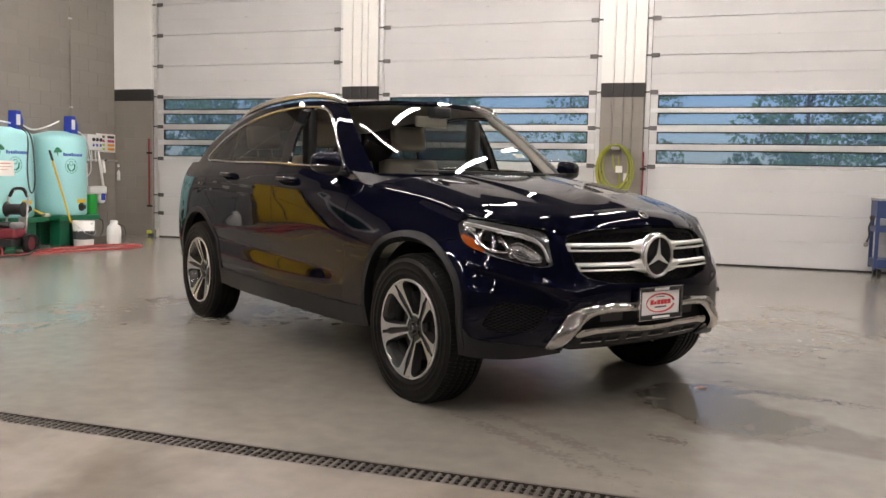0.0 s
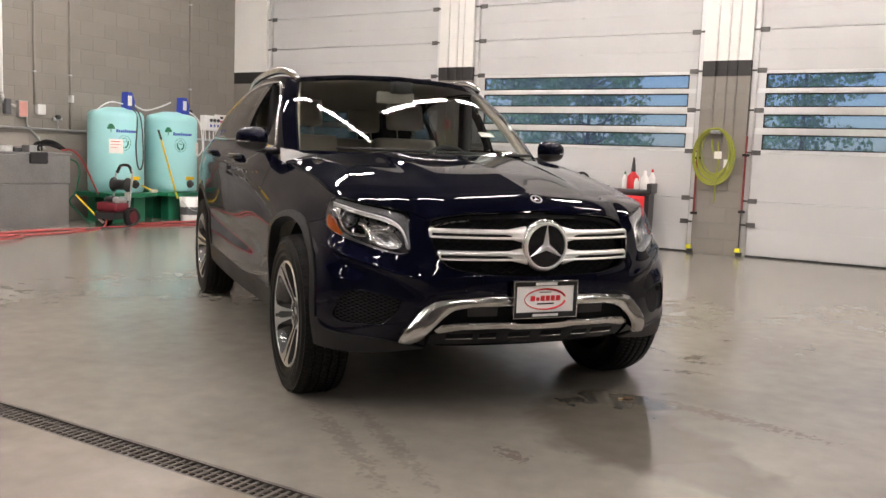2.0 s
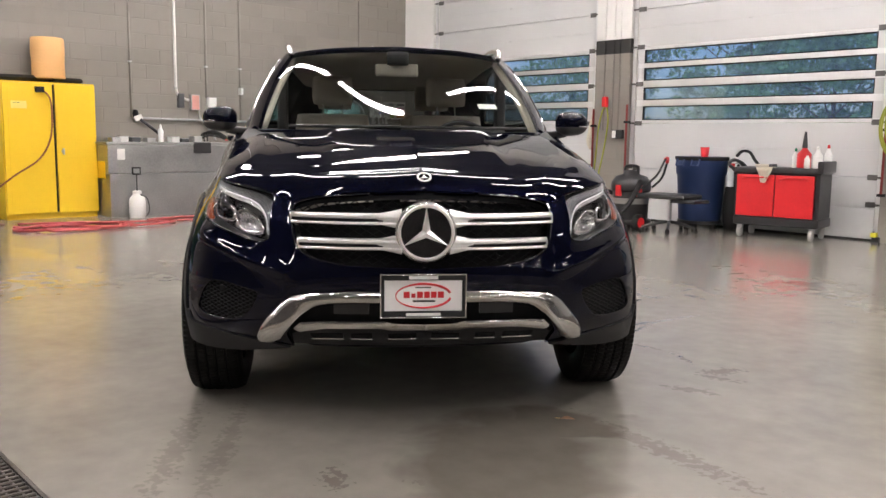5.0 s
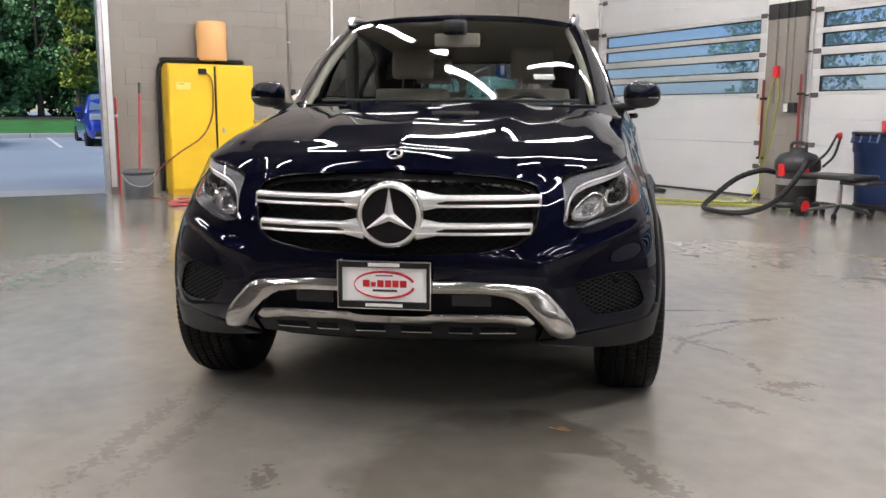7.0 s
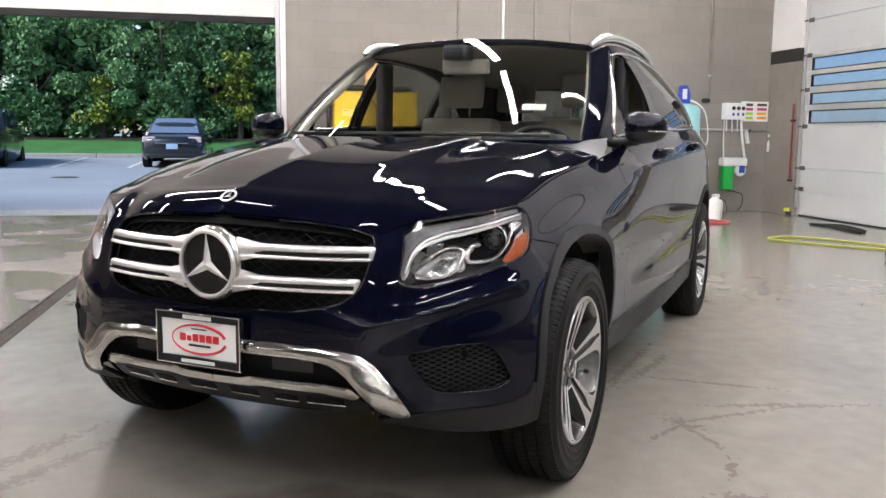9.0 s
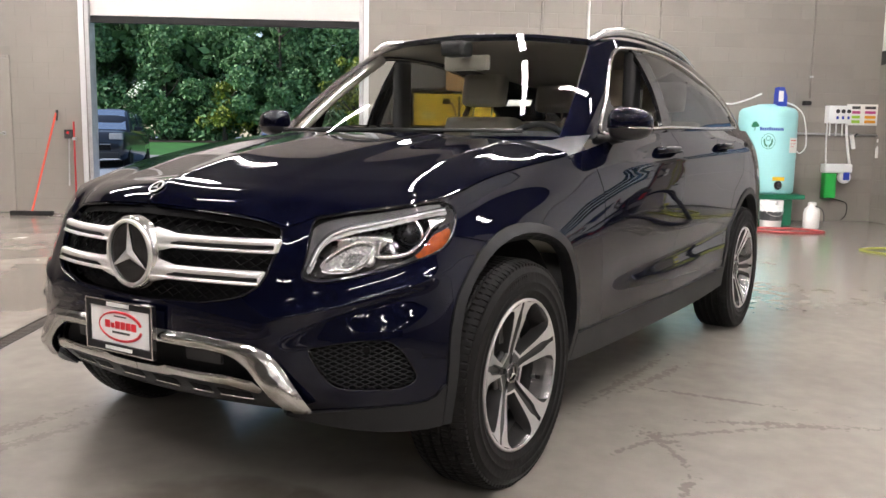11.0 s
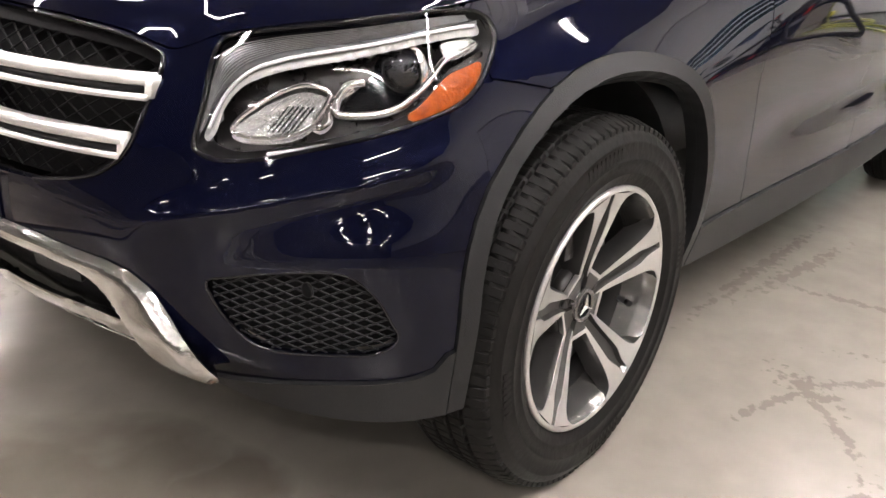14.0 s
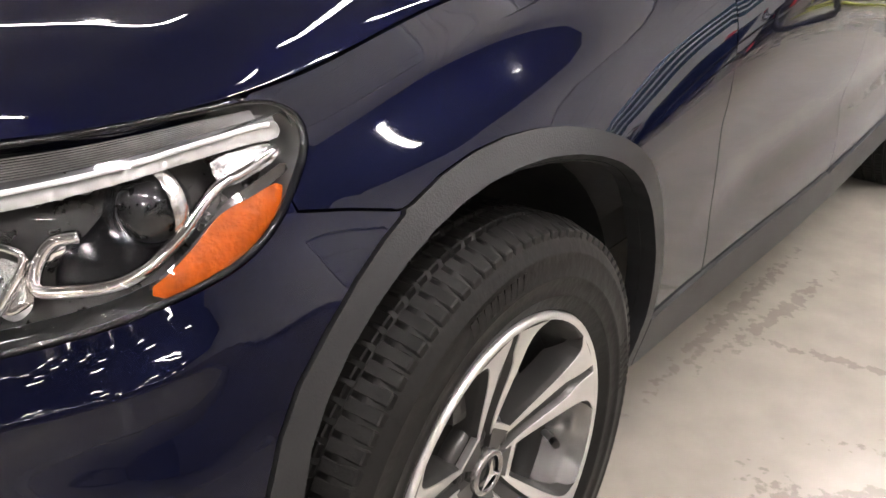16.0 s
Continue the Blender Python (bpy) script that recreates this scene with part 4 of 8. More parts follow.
def upright(y):
    return [on_cabin(y + 0.04 * k, 1.12 + 0.42 * k) for k in (0, 0.25, 0.5, 0.75, 1.0)]


FRONT_TRI, B0, B1, C0, C1 = [on_cabin(1.03 + 0.02 * k, 1.12 + 0.3 * k) for k in (0, 0.5, 1)], upright(1.47), upright(1.58), upright(2.44), upright(2.48)
SCREEN_LINES = [[(2.70, -0.1), (2.70, 1.1)], [(-1, 0.03), (2.7, 0.03)], [(-1, 0.965), (2.7, 0.965)], [(9.75, 0.08), (9.75, 0.93)], [(9.75, 0.08), (12, 0.08)], [(9.75, 0.93), (12, 0.93)]]
g_cols, g_rows = np.linspace(0, 11, 300), np.linspace(0, 1, 40)
A2, W2 = np.meshgrid(g_cols, g_rows, indexing="ij")
cs, cw = (A2[:-1, :-1] + A2[1:, 1:]) / 2, (W2[:-1, :-1] + W2[1:, 1:]) / 2
lab2 = np.full(cs.shape, "pillar", dtype=object)
lab2[(cs < 2.70) & (cw > 0.03) & (cw < 0.965)] = "windscreen"
lab2[(cs > 9.75) & (cw > 0.08) & (cw < 0.93)] = "rear_window"
win = inside(SIDE_SW, cs, cw)
cut = lambda L: np.interp(cw, np.array(L)[:, 1], np.array(L)[:, 0])
lab2[win] = "quarter_glass"
lab2[win & (cs < cut(C1))] = "rear_divider"
lab2[win & (cs < cut(C0))] = "rear_side_glass"
lab2[win & (cs < cut(B1))] = "window_divider"
lab2[win & (cs < cut(B0))] = ""
lab2[win & (cs < cut(FRONT_TRI))] = "front_divider"
lines2 = pieces([SIDE_SW]) + pieces([FRONT_TRI, B0, B1, C0, C1] + SCREEN_LINES, False)
X2, Q2, faces2 = carve(A2, W2, lab2, lines2, cabin, 0.03)
part("roof_pillar", mirrored(panel_bm(X2, faces2["pillar"], 0.001, 0.02), True), PAINT, car, "dark blue roof pillars", True)
part("windscreen", mirrored(panel_bm(X2, faces2["windscreen"], 0.0, 0.0), True), WINDSCREEN, car, "laminated windscreen", True)
part("rear_window", mirrored(panel_bm(X2, faces2["rear_window"], 0.0, 0.0), True), PRIVACY, car, "dark tinted rear window", True)
for name in ("front_divider", "window_divider", "rear_divider"):
    both_sides(name, panel_bm(X2, faces2[name], 0.001, 0.02), GLOSS_BLACK, "gloss black window pillar")
for name in ("rear_side_glass", "quarter_glass"):
    both_sides(name, panel_bm(X2, faces2[name], 0.0, 0.0), PRIVACY, "dark tinted glass")
ring = [tuple(cabin(np.array(a), np.array(b))) for a, b in SIDE_SW]
bm = tube([*ring, ring[0]], 0.009, 8, smooth=0)
both_sides("window_trim", bm, CHROME, "chrome window surround")

# roof, with a crown to the middle line
rs = np.linspace(0, 11, 160)
E = _eave(rs)
q = np.linspace(0, 1, 20)
crown = 0.048 * np.sin(math.pi * np.clip((E[:, 1] - 1.10) / 2.05, 0, 1)) ** 0.5
R = np.stack([E[:, :1] * (1 - q), E[:, 1:2] + 0 * q, E[:, 2:] + crown[:, None] * (1 - (1 - q[None]) ** 2)], -1)
rf = [((i, j), (i + 1, j), (i + 1, j + 1), (i, j + 1)) for i in range(159) for j in range(19)]
part("roof", mirrored(panel_bm(R, rf, 0.0, 0.0), True), PAINT, car, "dark glossy roof with a glass panel", True)
for sx in (1, -1):
    line = [(0.588, 1.21, 1.522), (0.6, 1.27, 1.548), (0.61, 1.36, 1.57), (0.618, 1.52, 1.588), (0.622, 1.7, 1.595), (0.625, 1.95, 1.593), (0.62, 2.3, 1.576), (0.59, 2.65, 1.54), (0.57, 2.85, 1.50)]
    part("roof_rail", tube([(sx * x, y, z) for x, y, z in line], 0.02, 10, radii=lambda k: 0.023 - 0.009 * abs(2 * k - 1) ** 3), SATIN, car, "satin aluminium roof rail", True)

# cowl between hood and windscreen
cb = np.stack([np.linspace(0, 0.835, 60), *cowl(np.linspace(0, 0.835, 60)).T], 1) - np.array([0, 0.01, 0.012])
gb = np.array([cabin(np.array(v), np.array(0.035)) for v in np.linspace(0, 3.6, 60)])
C = np.stack([cb, (cb + gb) / 2 - np.array([0, 0, 0.012]), gb], 1)
cf = [((i, j), (i + 1, j), (i + 1, j + 1), (i, j + 1)) for i in range(59) for j in range(2)]
part("cowl", mirrored(panel_bm(C, cf, 0.0, 0.0), True), BLACK_PLASTIC, car, "black plastic cowl", True)
for x0, x1 in ((-0.55, 0.05), (0.0, 0.62)):
    w = [(x0 + (x1 - x0) * k, 0.47 + 0.02 * k + 0.10 * abs(x0 + (x1 - x0) * k) ** 2, 1.118) for k in (0, 0.5, 1)]
    part("wiper", tube(w, 0.008, 6), BLACK_PLASTIC, car, "black wiper arm")

# ---- front end ----
part("grille_backing", mirrored(patch(GRILLE, -0.055, 0, 0.02), True), DARK, car, "", True)
bm = wires([(max(a, 0), z) for a, z in GRILLE], 0.03, 0.026, 0.55, -0.035, 0.0022)
part("grille_mesh", mirrored(bm, True), DARK, car, "black grille mesh")
edge = [on_body(max(a, 0.0), z, 0.002) for a, z in GRILLE[1:-1]]
both_sides("grille_frame", tube([tuple(p) for p in edge], 0.0032, 8), GLOSS_BLACK, "black grille surround")


def blade(z_in, z_out, h_in, h_out, x0, x1, lift):
    """One blade of a grille bar, from the emblem outwards."""
    bm = bmesh.new()
    rows = []
    for k in np.linspace(0, 1, 14):
        x = x0 + (x1 - x0) * k
        z, h = z_in + (z_out - z_in) * k, h_in + (h_out - h_in) * k
        p = on_body(arc_x(x), z, 0)
        y = p.y - lift * (1 - 0.5 * k)
        prof = [(0.02, -0.5), (0.002, -0.5), (0, -0.38), (0.003, 0.1), (0.0075, 0.4), (0.02, 0.5)]
        rows.append([bm.verts.new((x, y + d, z + h * e)) for d, e in prof])
    for a, b in zip(rows, rows[1:]):
        for i in range(5):
            bm.faces.new((a[i], b[i], b[i + 1], a[i + 1]))
    bm.faces.new(rows[-1])
    bmesh.ops.recalc_face_normals(bm, faces=bm.faces)
    return bm


for z_mid in (0.7835, 0.6965):
    for dz, h in ((0.0098, 0.0175), (-0.0144, 0.0105)):
        both_sides("grille_bar", blade(z_mid + dz, z_mid + dz, h * 1.1, h, 0.085, 0.474 - 0.3 * (0.7835 - z_mid), 0.012), BAR_SATIN, "satin chrome grille blade")
    x_end = 0.478 - 0.3 * (0.7835 - z_mid)
    both_sides("grille_bar_end", blade(z_mid - 0.0005, z_mid - 0.0005, 0.036, 0.033, x_end - 0.007, x_end, 0.007), BAR_SATIN, "satin chrome blade end")
    both_sides("grille_slot", blade(z_mid - 0.004, z_mid - 0.004, 0.0125, 0.0125, 0.15, x_end - 0.01, 0.007), DARK, "black slot between the blades")

EMBLEM_Y, EMBLEM_Z = -0.741, 0.738
COLLAR = [(0.111, -0.02), (0.11, -0.002), (0.107, 0.005), (0.103, 0.008), (0.097, 0.01)]
part("emblem_collar", lathe(COLLAR, 48, None, close=False), SATIN, car, "satin silver collar round the emblem", True, pose(0, EMBLEM_Y, EMBLEM_Z, 90, 0, 0))
for z_mid in (0.7835, 0.6965):
    both_sides("grille_bar_root", blade(z_mid, z_mid, 0.07, 0.034, 0.085, 0.17, 0.0125), BAR_SATIN, "satin silver bar root")


def emblem(parent, at, r, ring_w, deep, name, metal, back):
    """A round emblem with a three-armed spoke pattern."""
    bm = lathe([(r * 0.9, 0.0), (r * 0.9, deep * 0.4)], 40)
    own = part(name, bm, back, parent, "round emblem", False, at)
    prof = [(r - ring_w, 0), (r - ring_w, deep * 0.9), (r - ring_w * 0.7, deep), (r - ring_w * 0.3, deep), (r, deep * 0.8), (r, 0)]
    own_ring = lathe(prof, 48, None, close=False)
    for k in range(3):
        t = math.pi / 2 + k * 2 * math.pi / 3
        c, s_ = math.cos(t), math.sin(t)
        tip, hub = r - ring_w * 0.8, r * 0.16
        pts = [(tip * c, tip * s_, deep * 0.75), (-hub * s_, hub * c, deep * 0.55), (hub * s_, -hub * c, deep * 0.55)]
        v = [own_ring.verts.new(p) for p in pts] + [own_ring.verts.new((0, 0, deep * 1.15)), own_ring.verts.new((-hub * c, -hub * s_, deep * 0.5))]
        for f in ((0, 1, 3), (0, 3, 2), (1, 4, 3), (3, 4, 2)):
            own_ring.faces.new([v[i] for i in f])
    bmesh.ops.recalc_face_normals(own_ring, faces=own_ring.faces)
    part("emblem_ring", own_ring, metal, own, "chrome ring and spokes")
    return own


face_out = pose(0, 0, 0, 90, 0, 0)
emblem(car, pose(0, EMBLEM_Y - 0.002, EMBLEM_Z) @ face_out, 0.1, 0.011, 0.016, "front_emblem", BAR_SATIN, GLOSS_BLACK)
emblem(car, pose(0, -0.648, 0.9275, 36, 0, 0), 0.026, 0.006, 0.003, "hood_emblem", BAR_SATIN, GLOSS_BLACK)

bow = patch(CHROME_BOW, 0.002, 0.06, 0.009, 0.014, 0.03)
for v in bow.verts:
    k = min(1.0, max(0.0, (0.50 - v.co.z) / 0.15))
    v.co += Vector((0.5, -0.86, 0.0)) * (0.026 * k * k * (3 - 2 * k))
both_sides("bumper_bow", bow, TRIM_SILVER, "polished silver bumper trim bow")
part("intake_backing", mirrored(patch(INTAKE, -0.035, 0, 0.012), True), DARK, car, "", True)
blade_poly = [(0, 0.412), (0.1, 0.414), (0.14, 0.424), (0.36, 0.424), (0.445, 0.416), (0.478, 0.39), (0.455, 0.378), (0.36, 0.394), (0.16, 0.396), (0.12, 0.388), (0, 0.386)]
part("skid_trim", mirrored(patch(blade_poly, 0.006, 0.022, 0.009, 0.006, 0.012), True), TRIM_SILVER, car, "polished silver skid trim", True)
skid_poly = [(0, 0.388), (0.12, 0.39), (0.36, 0.396), (0.455, 0.38), (0.49, 0.36), (0.5, 0.315), (0.4, 0.31), (0, 0.315)]
part("skid_plate", mirrored(patch(skid_poly, -0.004, 0.0, 0.006), True), TRIM, car, "black lower skid plate", True)
for a0, a1 in ((0.03, 0.13), (0.19, 0.27), (0.30, 0.42)):
    slot = [(a0, 0.368), (a1, 0.366), (a1, 0.348), (a0, 0.348)]
    both_sides("skid_slot", patch(slot, -0.002, 0.004, 0.009), DARK)
    both_sides("skid_slot_edge", tube([tuple(on_body(a, 0.346, 0.0)) for a in (a0, (a0 + a1) / 2, a1)], 0.0035, 6), SATIN, "bright slot edge")
both_sides("intake_block", patch([(0.20, 0.485), (0.33, 0.482), (0.33, 0.44), (0.20, 0.44)], -0.025, 0.008, 0.006), BLACK_PLASTIC)

# fog grilles
both_sides("fog_backing", patch(FOG, -0.03, 0, 0.014), DARK)
both_sides("fog_mesh", wires(FOG, 0.03, 0.0145, 0.42, -0.010, 0.0015, 0.008), TRIM, "black diamond mesh insert")
both_sides("fog_frame", tube([tuple(on_body(a, z, -0.003)) for a, z in FOG + FOG[:1]], 0.003, 6, smooth=0), GLOSS_BLACK, "gloss black mesh surround")
p = on_body(0.771, 0.514, -0.004)
both_sides("sensor", lathe([(0.012, 0.004), (0.012, 0.008), (0.009, 0.009)], 20, None, "y", tuple(p)), DARK, "round parking sensor")

# number plate with dealer frame
plate = part("licence_plate", box(-0.152, 0.152, -0.004, 0.0, -0.076, 0.076, 0.002), PLATE_WHITE, car, "white dealer plate with a red oval", at=pose(-0.011, -0.779, 0.521) @ Matrix.Scale(0.92, 4))
bm = bmesh.new()
for q4 in ((-0.16, 0.16, 0.06, 0.082), (-0.16, 0.16, -0.082, -0.058), (-0.16, -0.148, -0.06, 0.062), (0.148, 0.16, -0.06, 0.062)):
    box(q4[0], q4[1], -0.012, 0.004, q4[2], q4[3], 0.003, bm=bm)
part("plate_frame", bm, TRIM, plate, "black plate frame")
bm = bmesh.new()
for q4 in ((-0.162, 0.162, 0.080, 0.085), (-0.162, 0.162, -0.085, -0.080), (-0.1645, -0.1595, -0.085, 0.085), (0.1595, 0.1645, -0.085, 0.085)):
    box(q4[0], q4[1], -0.014, 0.004, q4[2], q4[3], 0.002, bm=bm)
part("plate_rim", bm, CHROME, plate, "chrome rim of the plate frame")
RED_INK = mat("red_ink", (0.6, 0.02, 0.03), 0.5, vary=0.03)
oval = [Vector((0.105 * math.cos(k) * 1.0, -0.0055, 0.046 * math.sin(k) + 0.0)) for k in np.linspace(0.25, 6.1, 40)]
part("plate_oval", tube([tuple(v) for v in oval], 0.0028, 6, smooth=0, radii=lambda k: 0.0018 + 0.003 * abs(math.cos(k * math.pi))), RED_INK, plate, "red oval line")
for x0, x1, zz, h in ((-0.075, -0.052, 0.004, 0.024), (-0.046, -0.03, 0.001, 0.016), (-0.024, -0.002, 0.004, 0.024), (0.003, 0.024, 0.004, 0.024), (0.029, 0.05, 0.004, 0.024), (0.055, 0.078, 0.004, 0.024)):
    part("plate_mark", box(x0, x1, -0.006, -0.004, zz - h / 2, zz + h / 2), RED_INK, plate, "red lettering drawn as a bar")
part("plate_small_mark", box(-0.04, 0.045, -0.006, -0.004, -0.024, -0.017), BLACK_PLASTIC, plate, "small dark lettering drawn as a bar")
part("plate_small_mark", box(-0.03, 0.03, -0.006, -0.004, 0.030, 0.034), GREY_PLASTIC, plate, "small grey lettering drawn as a bar")
part("frame_mark", box(-0.055, 0.055, -0.014, -0.011, 0.064, 0.077), WHITE_PLASTIC, plate, "white lettering drawn as a bar")
part("frame_mark", box(-0.065, 0.065, -0.014, -0.011, -0.076, -0.065), WHITE_PLASTIC, plate, "white lettering drawn as a bar")

# headlamps
LAMP_IN = smooth_poly([(0.632, 0.727), (0.643, 0.744), (0.674, 0.765), (0.716, 0.786), (0.749, 0.795), (0.781, 0.789), (0.785, 0.778), (0.774, 0.759), (0.759, 0.739), (0.735, 0.726), (0.702, 0.72), (0.658, 0.719)], 3)
DRL_TOP = [(0.589, 0.724), (0.594, 0.739), (0.605, 0.767), (0.620, 0.790), (0.641, 0.810), (0.666, 0.826), (0.716, 0.841), (0.764, 0.849), (0.829, 0.859), (0.918, 0.870), (1.030, 0.882), (1.098, 0.886), (1.130, 0.885)]
DRL = DRL_TOP + [(1.127, 0.871), (1.075, 0.870), (0.969, 0.863), (0.869, 0.852), (0.797, 0.839), (0.734, 0.827), (0.685, 0.814), (0.651, 0.799), (0.630, 0.779), (0.617, 0.756), (0.611, 0.733), (0.598, 0.717)]
AMBER_P = smooth_poly([(0.92, 0.764), (0.947, 0.778), (0.983, 0.798), (1.02, 0.819), (1.063, 0.828), (1.105, 0.835), (1.096, 0.818), (1.065, 0.793), (1.02, 0.770), (0.985, 0.759), (0.941, 0.757)], 3)
LAMP_TOP = [(0.586, 0.728), (0.592, 0.760), (0.598, 0.790), (0.602, 0.820), (0.606, 0.838), (0.640, 0.851), (0.700, 0.862), (0.760, 0.870), (0.830, 0.879), (0.918, 0.888), (1.028, 0.894), (1.093, 0.895), (1.125, 0.889)]
VISOR = LAMP_TOP + DRL_TOP[::-1]
WING = [(0.905, 0.762), (0.941, 0.778), (0.975, 0.796), (1.004, 0.814), (1.032, 0.829), (1.073, 0.839), (1.123, 0.852), (1.127, 0.845), (1.109, 0.839), (1.071, 0.828), (1.038, 0.814), (0.995, 0.796), (0.957, 0.778), (0.925, 0.766)]
for sx in (1, -1):
    def half(bm):
        return bm if sx == 1 else mirrored(bm)
    lamp = part("headlamp", half(patch(LAMP, -0.06, 0, 0.016)), LAMP_GREY, car, "clear headlamp with chrome reflectors and amber corner", True)
    part("lamp_side", half(tube([tuple(on_body(a, z, -0.006)) for a, z in LAMP + LAMP[:1]], 0.004, 6, smooth=0)), GLOSS_BLACK, lamp, "black lamp edge", True)
    part("lens", half(patch(LAMP, 0.002, 0.004, 0.014)), LENS, lamp, "clear lens", True)
    part("light_guide", half(patch(smooth_poly(DRL, 3), -0.02, 0.012, 0.0045, 0.003, 0.008)), LIGHT_GUIDE, lamp, "white daytime light guide", True)
    DRL_LOW = DRL[len(DRL_TOP):][::-1]
    # the glint along the guide, drawn as a thin white tube
    glint_line = along(np.array([[a, z, 0.0] for a, z in DRL_TOP]), np.linspace(0.02, 0.98, 24)) * 0.5 + along(np.array([[a, z, 0.0] for a, z in DRL_LOW]), np.linspace(0.02, 0.98, 24)) * 0.5
    part("guide_core", half(tube([tuple(on_body(a, z, -0.0155)) for a, z, _ in glint_line], 0.003, 6)), GUIDE_GLINT, lamp, "white tube painting the glint along the light guide", True)
    part("visor", half(patch(VISOR, -0.012, 0.004, 0.005)), VISOR_GREY, lamp, "grey ribbed visor", True)
    for q in (0.1, 0.2, 0.3, 0.4, 0.5, 0.6, 0.7, 0.8, 0.9):
        rib = [tuple(on_body(u[0] + (v[0] - u[0]) * q, u[1] + (v[1] - u[1]) * q, -0.0105)) for u, v in zip(LAMP_TOP, DRL_TOP)]
        part("visor_rib", half(tube(rib[:-1], 0.0008, 5)), LAMP_SILVER, lamp)
    part("silver_wing", half(patch(WING, -0.018, 0.01, 0.006)), CHROME, lamp, "chrome wing beside the amber corner", True)
    wall_ = bmesh.new()
    loop_ = [(wall_.verts.new(on_body(a, z, -0.003)), wall_.verts.new(on_body(a, z, -0.062))) for a, z in LAMP]
    for p_, q_ in zip(loop_, loop_[1:] + loop_[:1]):
        wall_.faces.new((p_[0], q_[0], q_[1], p_[1]))
    part("lamp_wall", half(wall_), LAMP_SILVER, lamp, "grey lamp housing wall", True)
    bm = patch(LAMP_IN, -0.03, 0.0, 0.006, -0.018, 0.045)
    part("reflector", half(bm), REFLECTOR, lamp, "chrome reflector bowl", True)
    part("reflector_rim", half(tube([tuple(on_body(a, z, -0.03)) for a, z in LAMP_IN + LAMP_IN[:1]], 0.0045, 6, smooth=0)), CHROME, lamp, "chrome reflector rim", True)
    for k in range(6):
        a = 0.69 + 0.008 * k
        part("reflector_rib", half(tube([tuple(on_body(a, 0.726, -0.036)), tuple(on_body(a + 0.03, 0.762, -0.044))], 0.0012, 5, smooth=0)), DARK, lamp)
    hook = [(0.841, 0.802), (0.814, 0.797), (0.799, 0.778), (0.797, 0.759), (0.816, 0.755), (0.870, 0.759), (0.912, 0.769), (0.941, 0.782), (0.975, 0.799), (1.004, 0.817), (1.032, 0.831), (1.073, 0.839), (1.125, 0.851)]
    part("reflector_hook", half(tube([tuple(on_body(a, z, -0.03)) for a, z in hook], 0.0065, 8)), CHROME, lamp, "chrome reflector edge", True)
    part("inner_bezel", half(patch(smooth_poly([(0.81, 0.79), (0.806, 0.765), (0.86, 0.765), (0.92, 0.78), (0.965, 0.81), (0.985, 0.84), (0.95, 0.856), (0.88, 0.845), (0.84, 0.815)], 3), -0.055, 0.0, 0.01)), GLOSS_BLACK, lamp, "gloss black bezel", True)
    LINK = smooth_poly([(0.760, 0.745), (0.772, 0.765), (0.785, 0.785), (0.80, 0.80), (0.822, 0.808), (0.822, 0.797), (0.803, 0.785), (0.792, 0.768), (0.79, 0.75), (0.775, 0.738)], 3)
    part("silver_link", half(patch(LINK, -0.036, 0.01, 0.004, 0.006, 0.012)), CHROME, lamp, "silver link between the bowls", True)
    part("lower_strip", half(patch([(0.66, 0.702), (0.75, 0.718), (0.82, 0.733), (0.84, 0.735), (0.80, 0.722), (0.72, 0.704)], -0.03, 0.0, 0.006)), BAR_SATIN, lamp, "silver lower strip", True)
    part("tip_reflector", half(patch(smooth_poly([(1.03, 0.862), (1.075, 0.868), (1.12, 0.868), (1.122, 0.856), (1.08, 0.846), (1.04, 0.842)], 3), -0.026, 0.006, 0.005, 0.004, 0.01)), REFLECTOR, lamp, "bright chrome at the tip of the lamp", True)
    c = on_body(0.926, 0.812, -0.058)
    bm = bmesh.new()
    bmesh.ops.create_uvsphere(bm, u_segments=24, v_segments=16, radius=0.04, matrix=Matrix.Translation(c))
    part("projector", half(bm), glass("projector_glass", (0.8, 0.82, 0.85), 0.02, 1.7) if sx == 1 else bpy.data.materials["projector_glass"], lamp, "round projector lens", True)
    core = bmesh.new()
    bmesh.ops.create_uvsphere(core, u_segments=16, v_segments=10, radius=0.033, matrix=Matrix.Translation(c + Vector((0, 0.004, 0))))
    part("projector_core", half(core), LAMP_GREY, lamp, "", True)
    part("projector_ring", half(lathe([(0.043, -0.01), (0.046, 0.0), (0.043, 0.006)], 28, None, "y", tuple(c + Vector((0.0, 0.005, 0))), close=False)), SATIN, lamp, "silver projector ring", True)
    part("amber_reflector", half(patch(AMBER_P, -0.012, 0.008, 0.008, 0.003, 0.01)), AMBER, lamp, "amber side reflector", True)
    part("lower_trim", half(patch([(0.75, 0.716), (0.83, 0.736), (0.90, 0.752), (0.89, 0.746), (0.83, 0.729), (0.77, 0.714)], -0.03, 0.0, 0.006)), CHROME, lamp, "chrome lower strip", True)

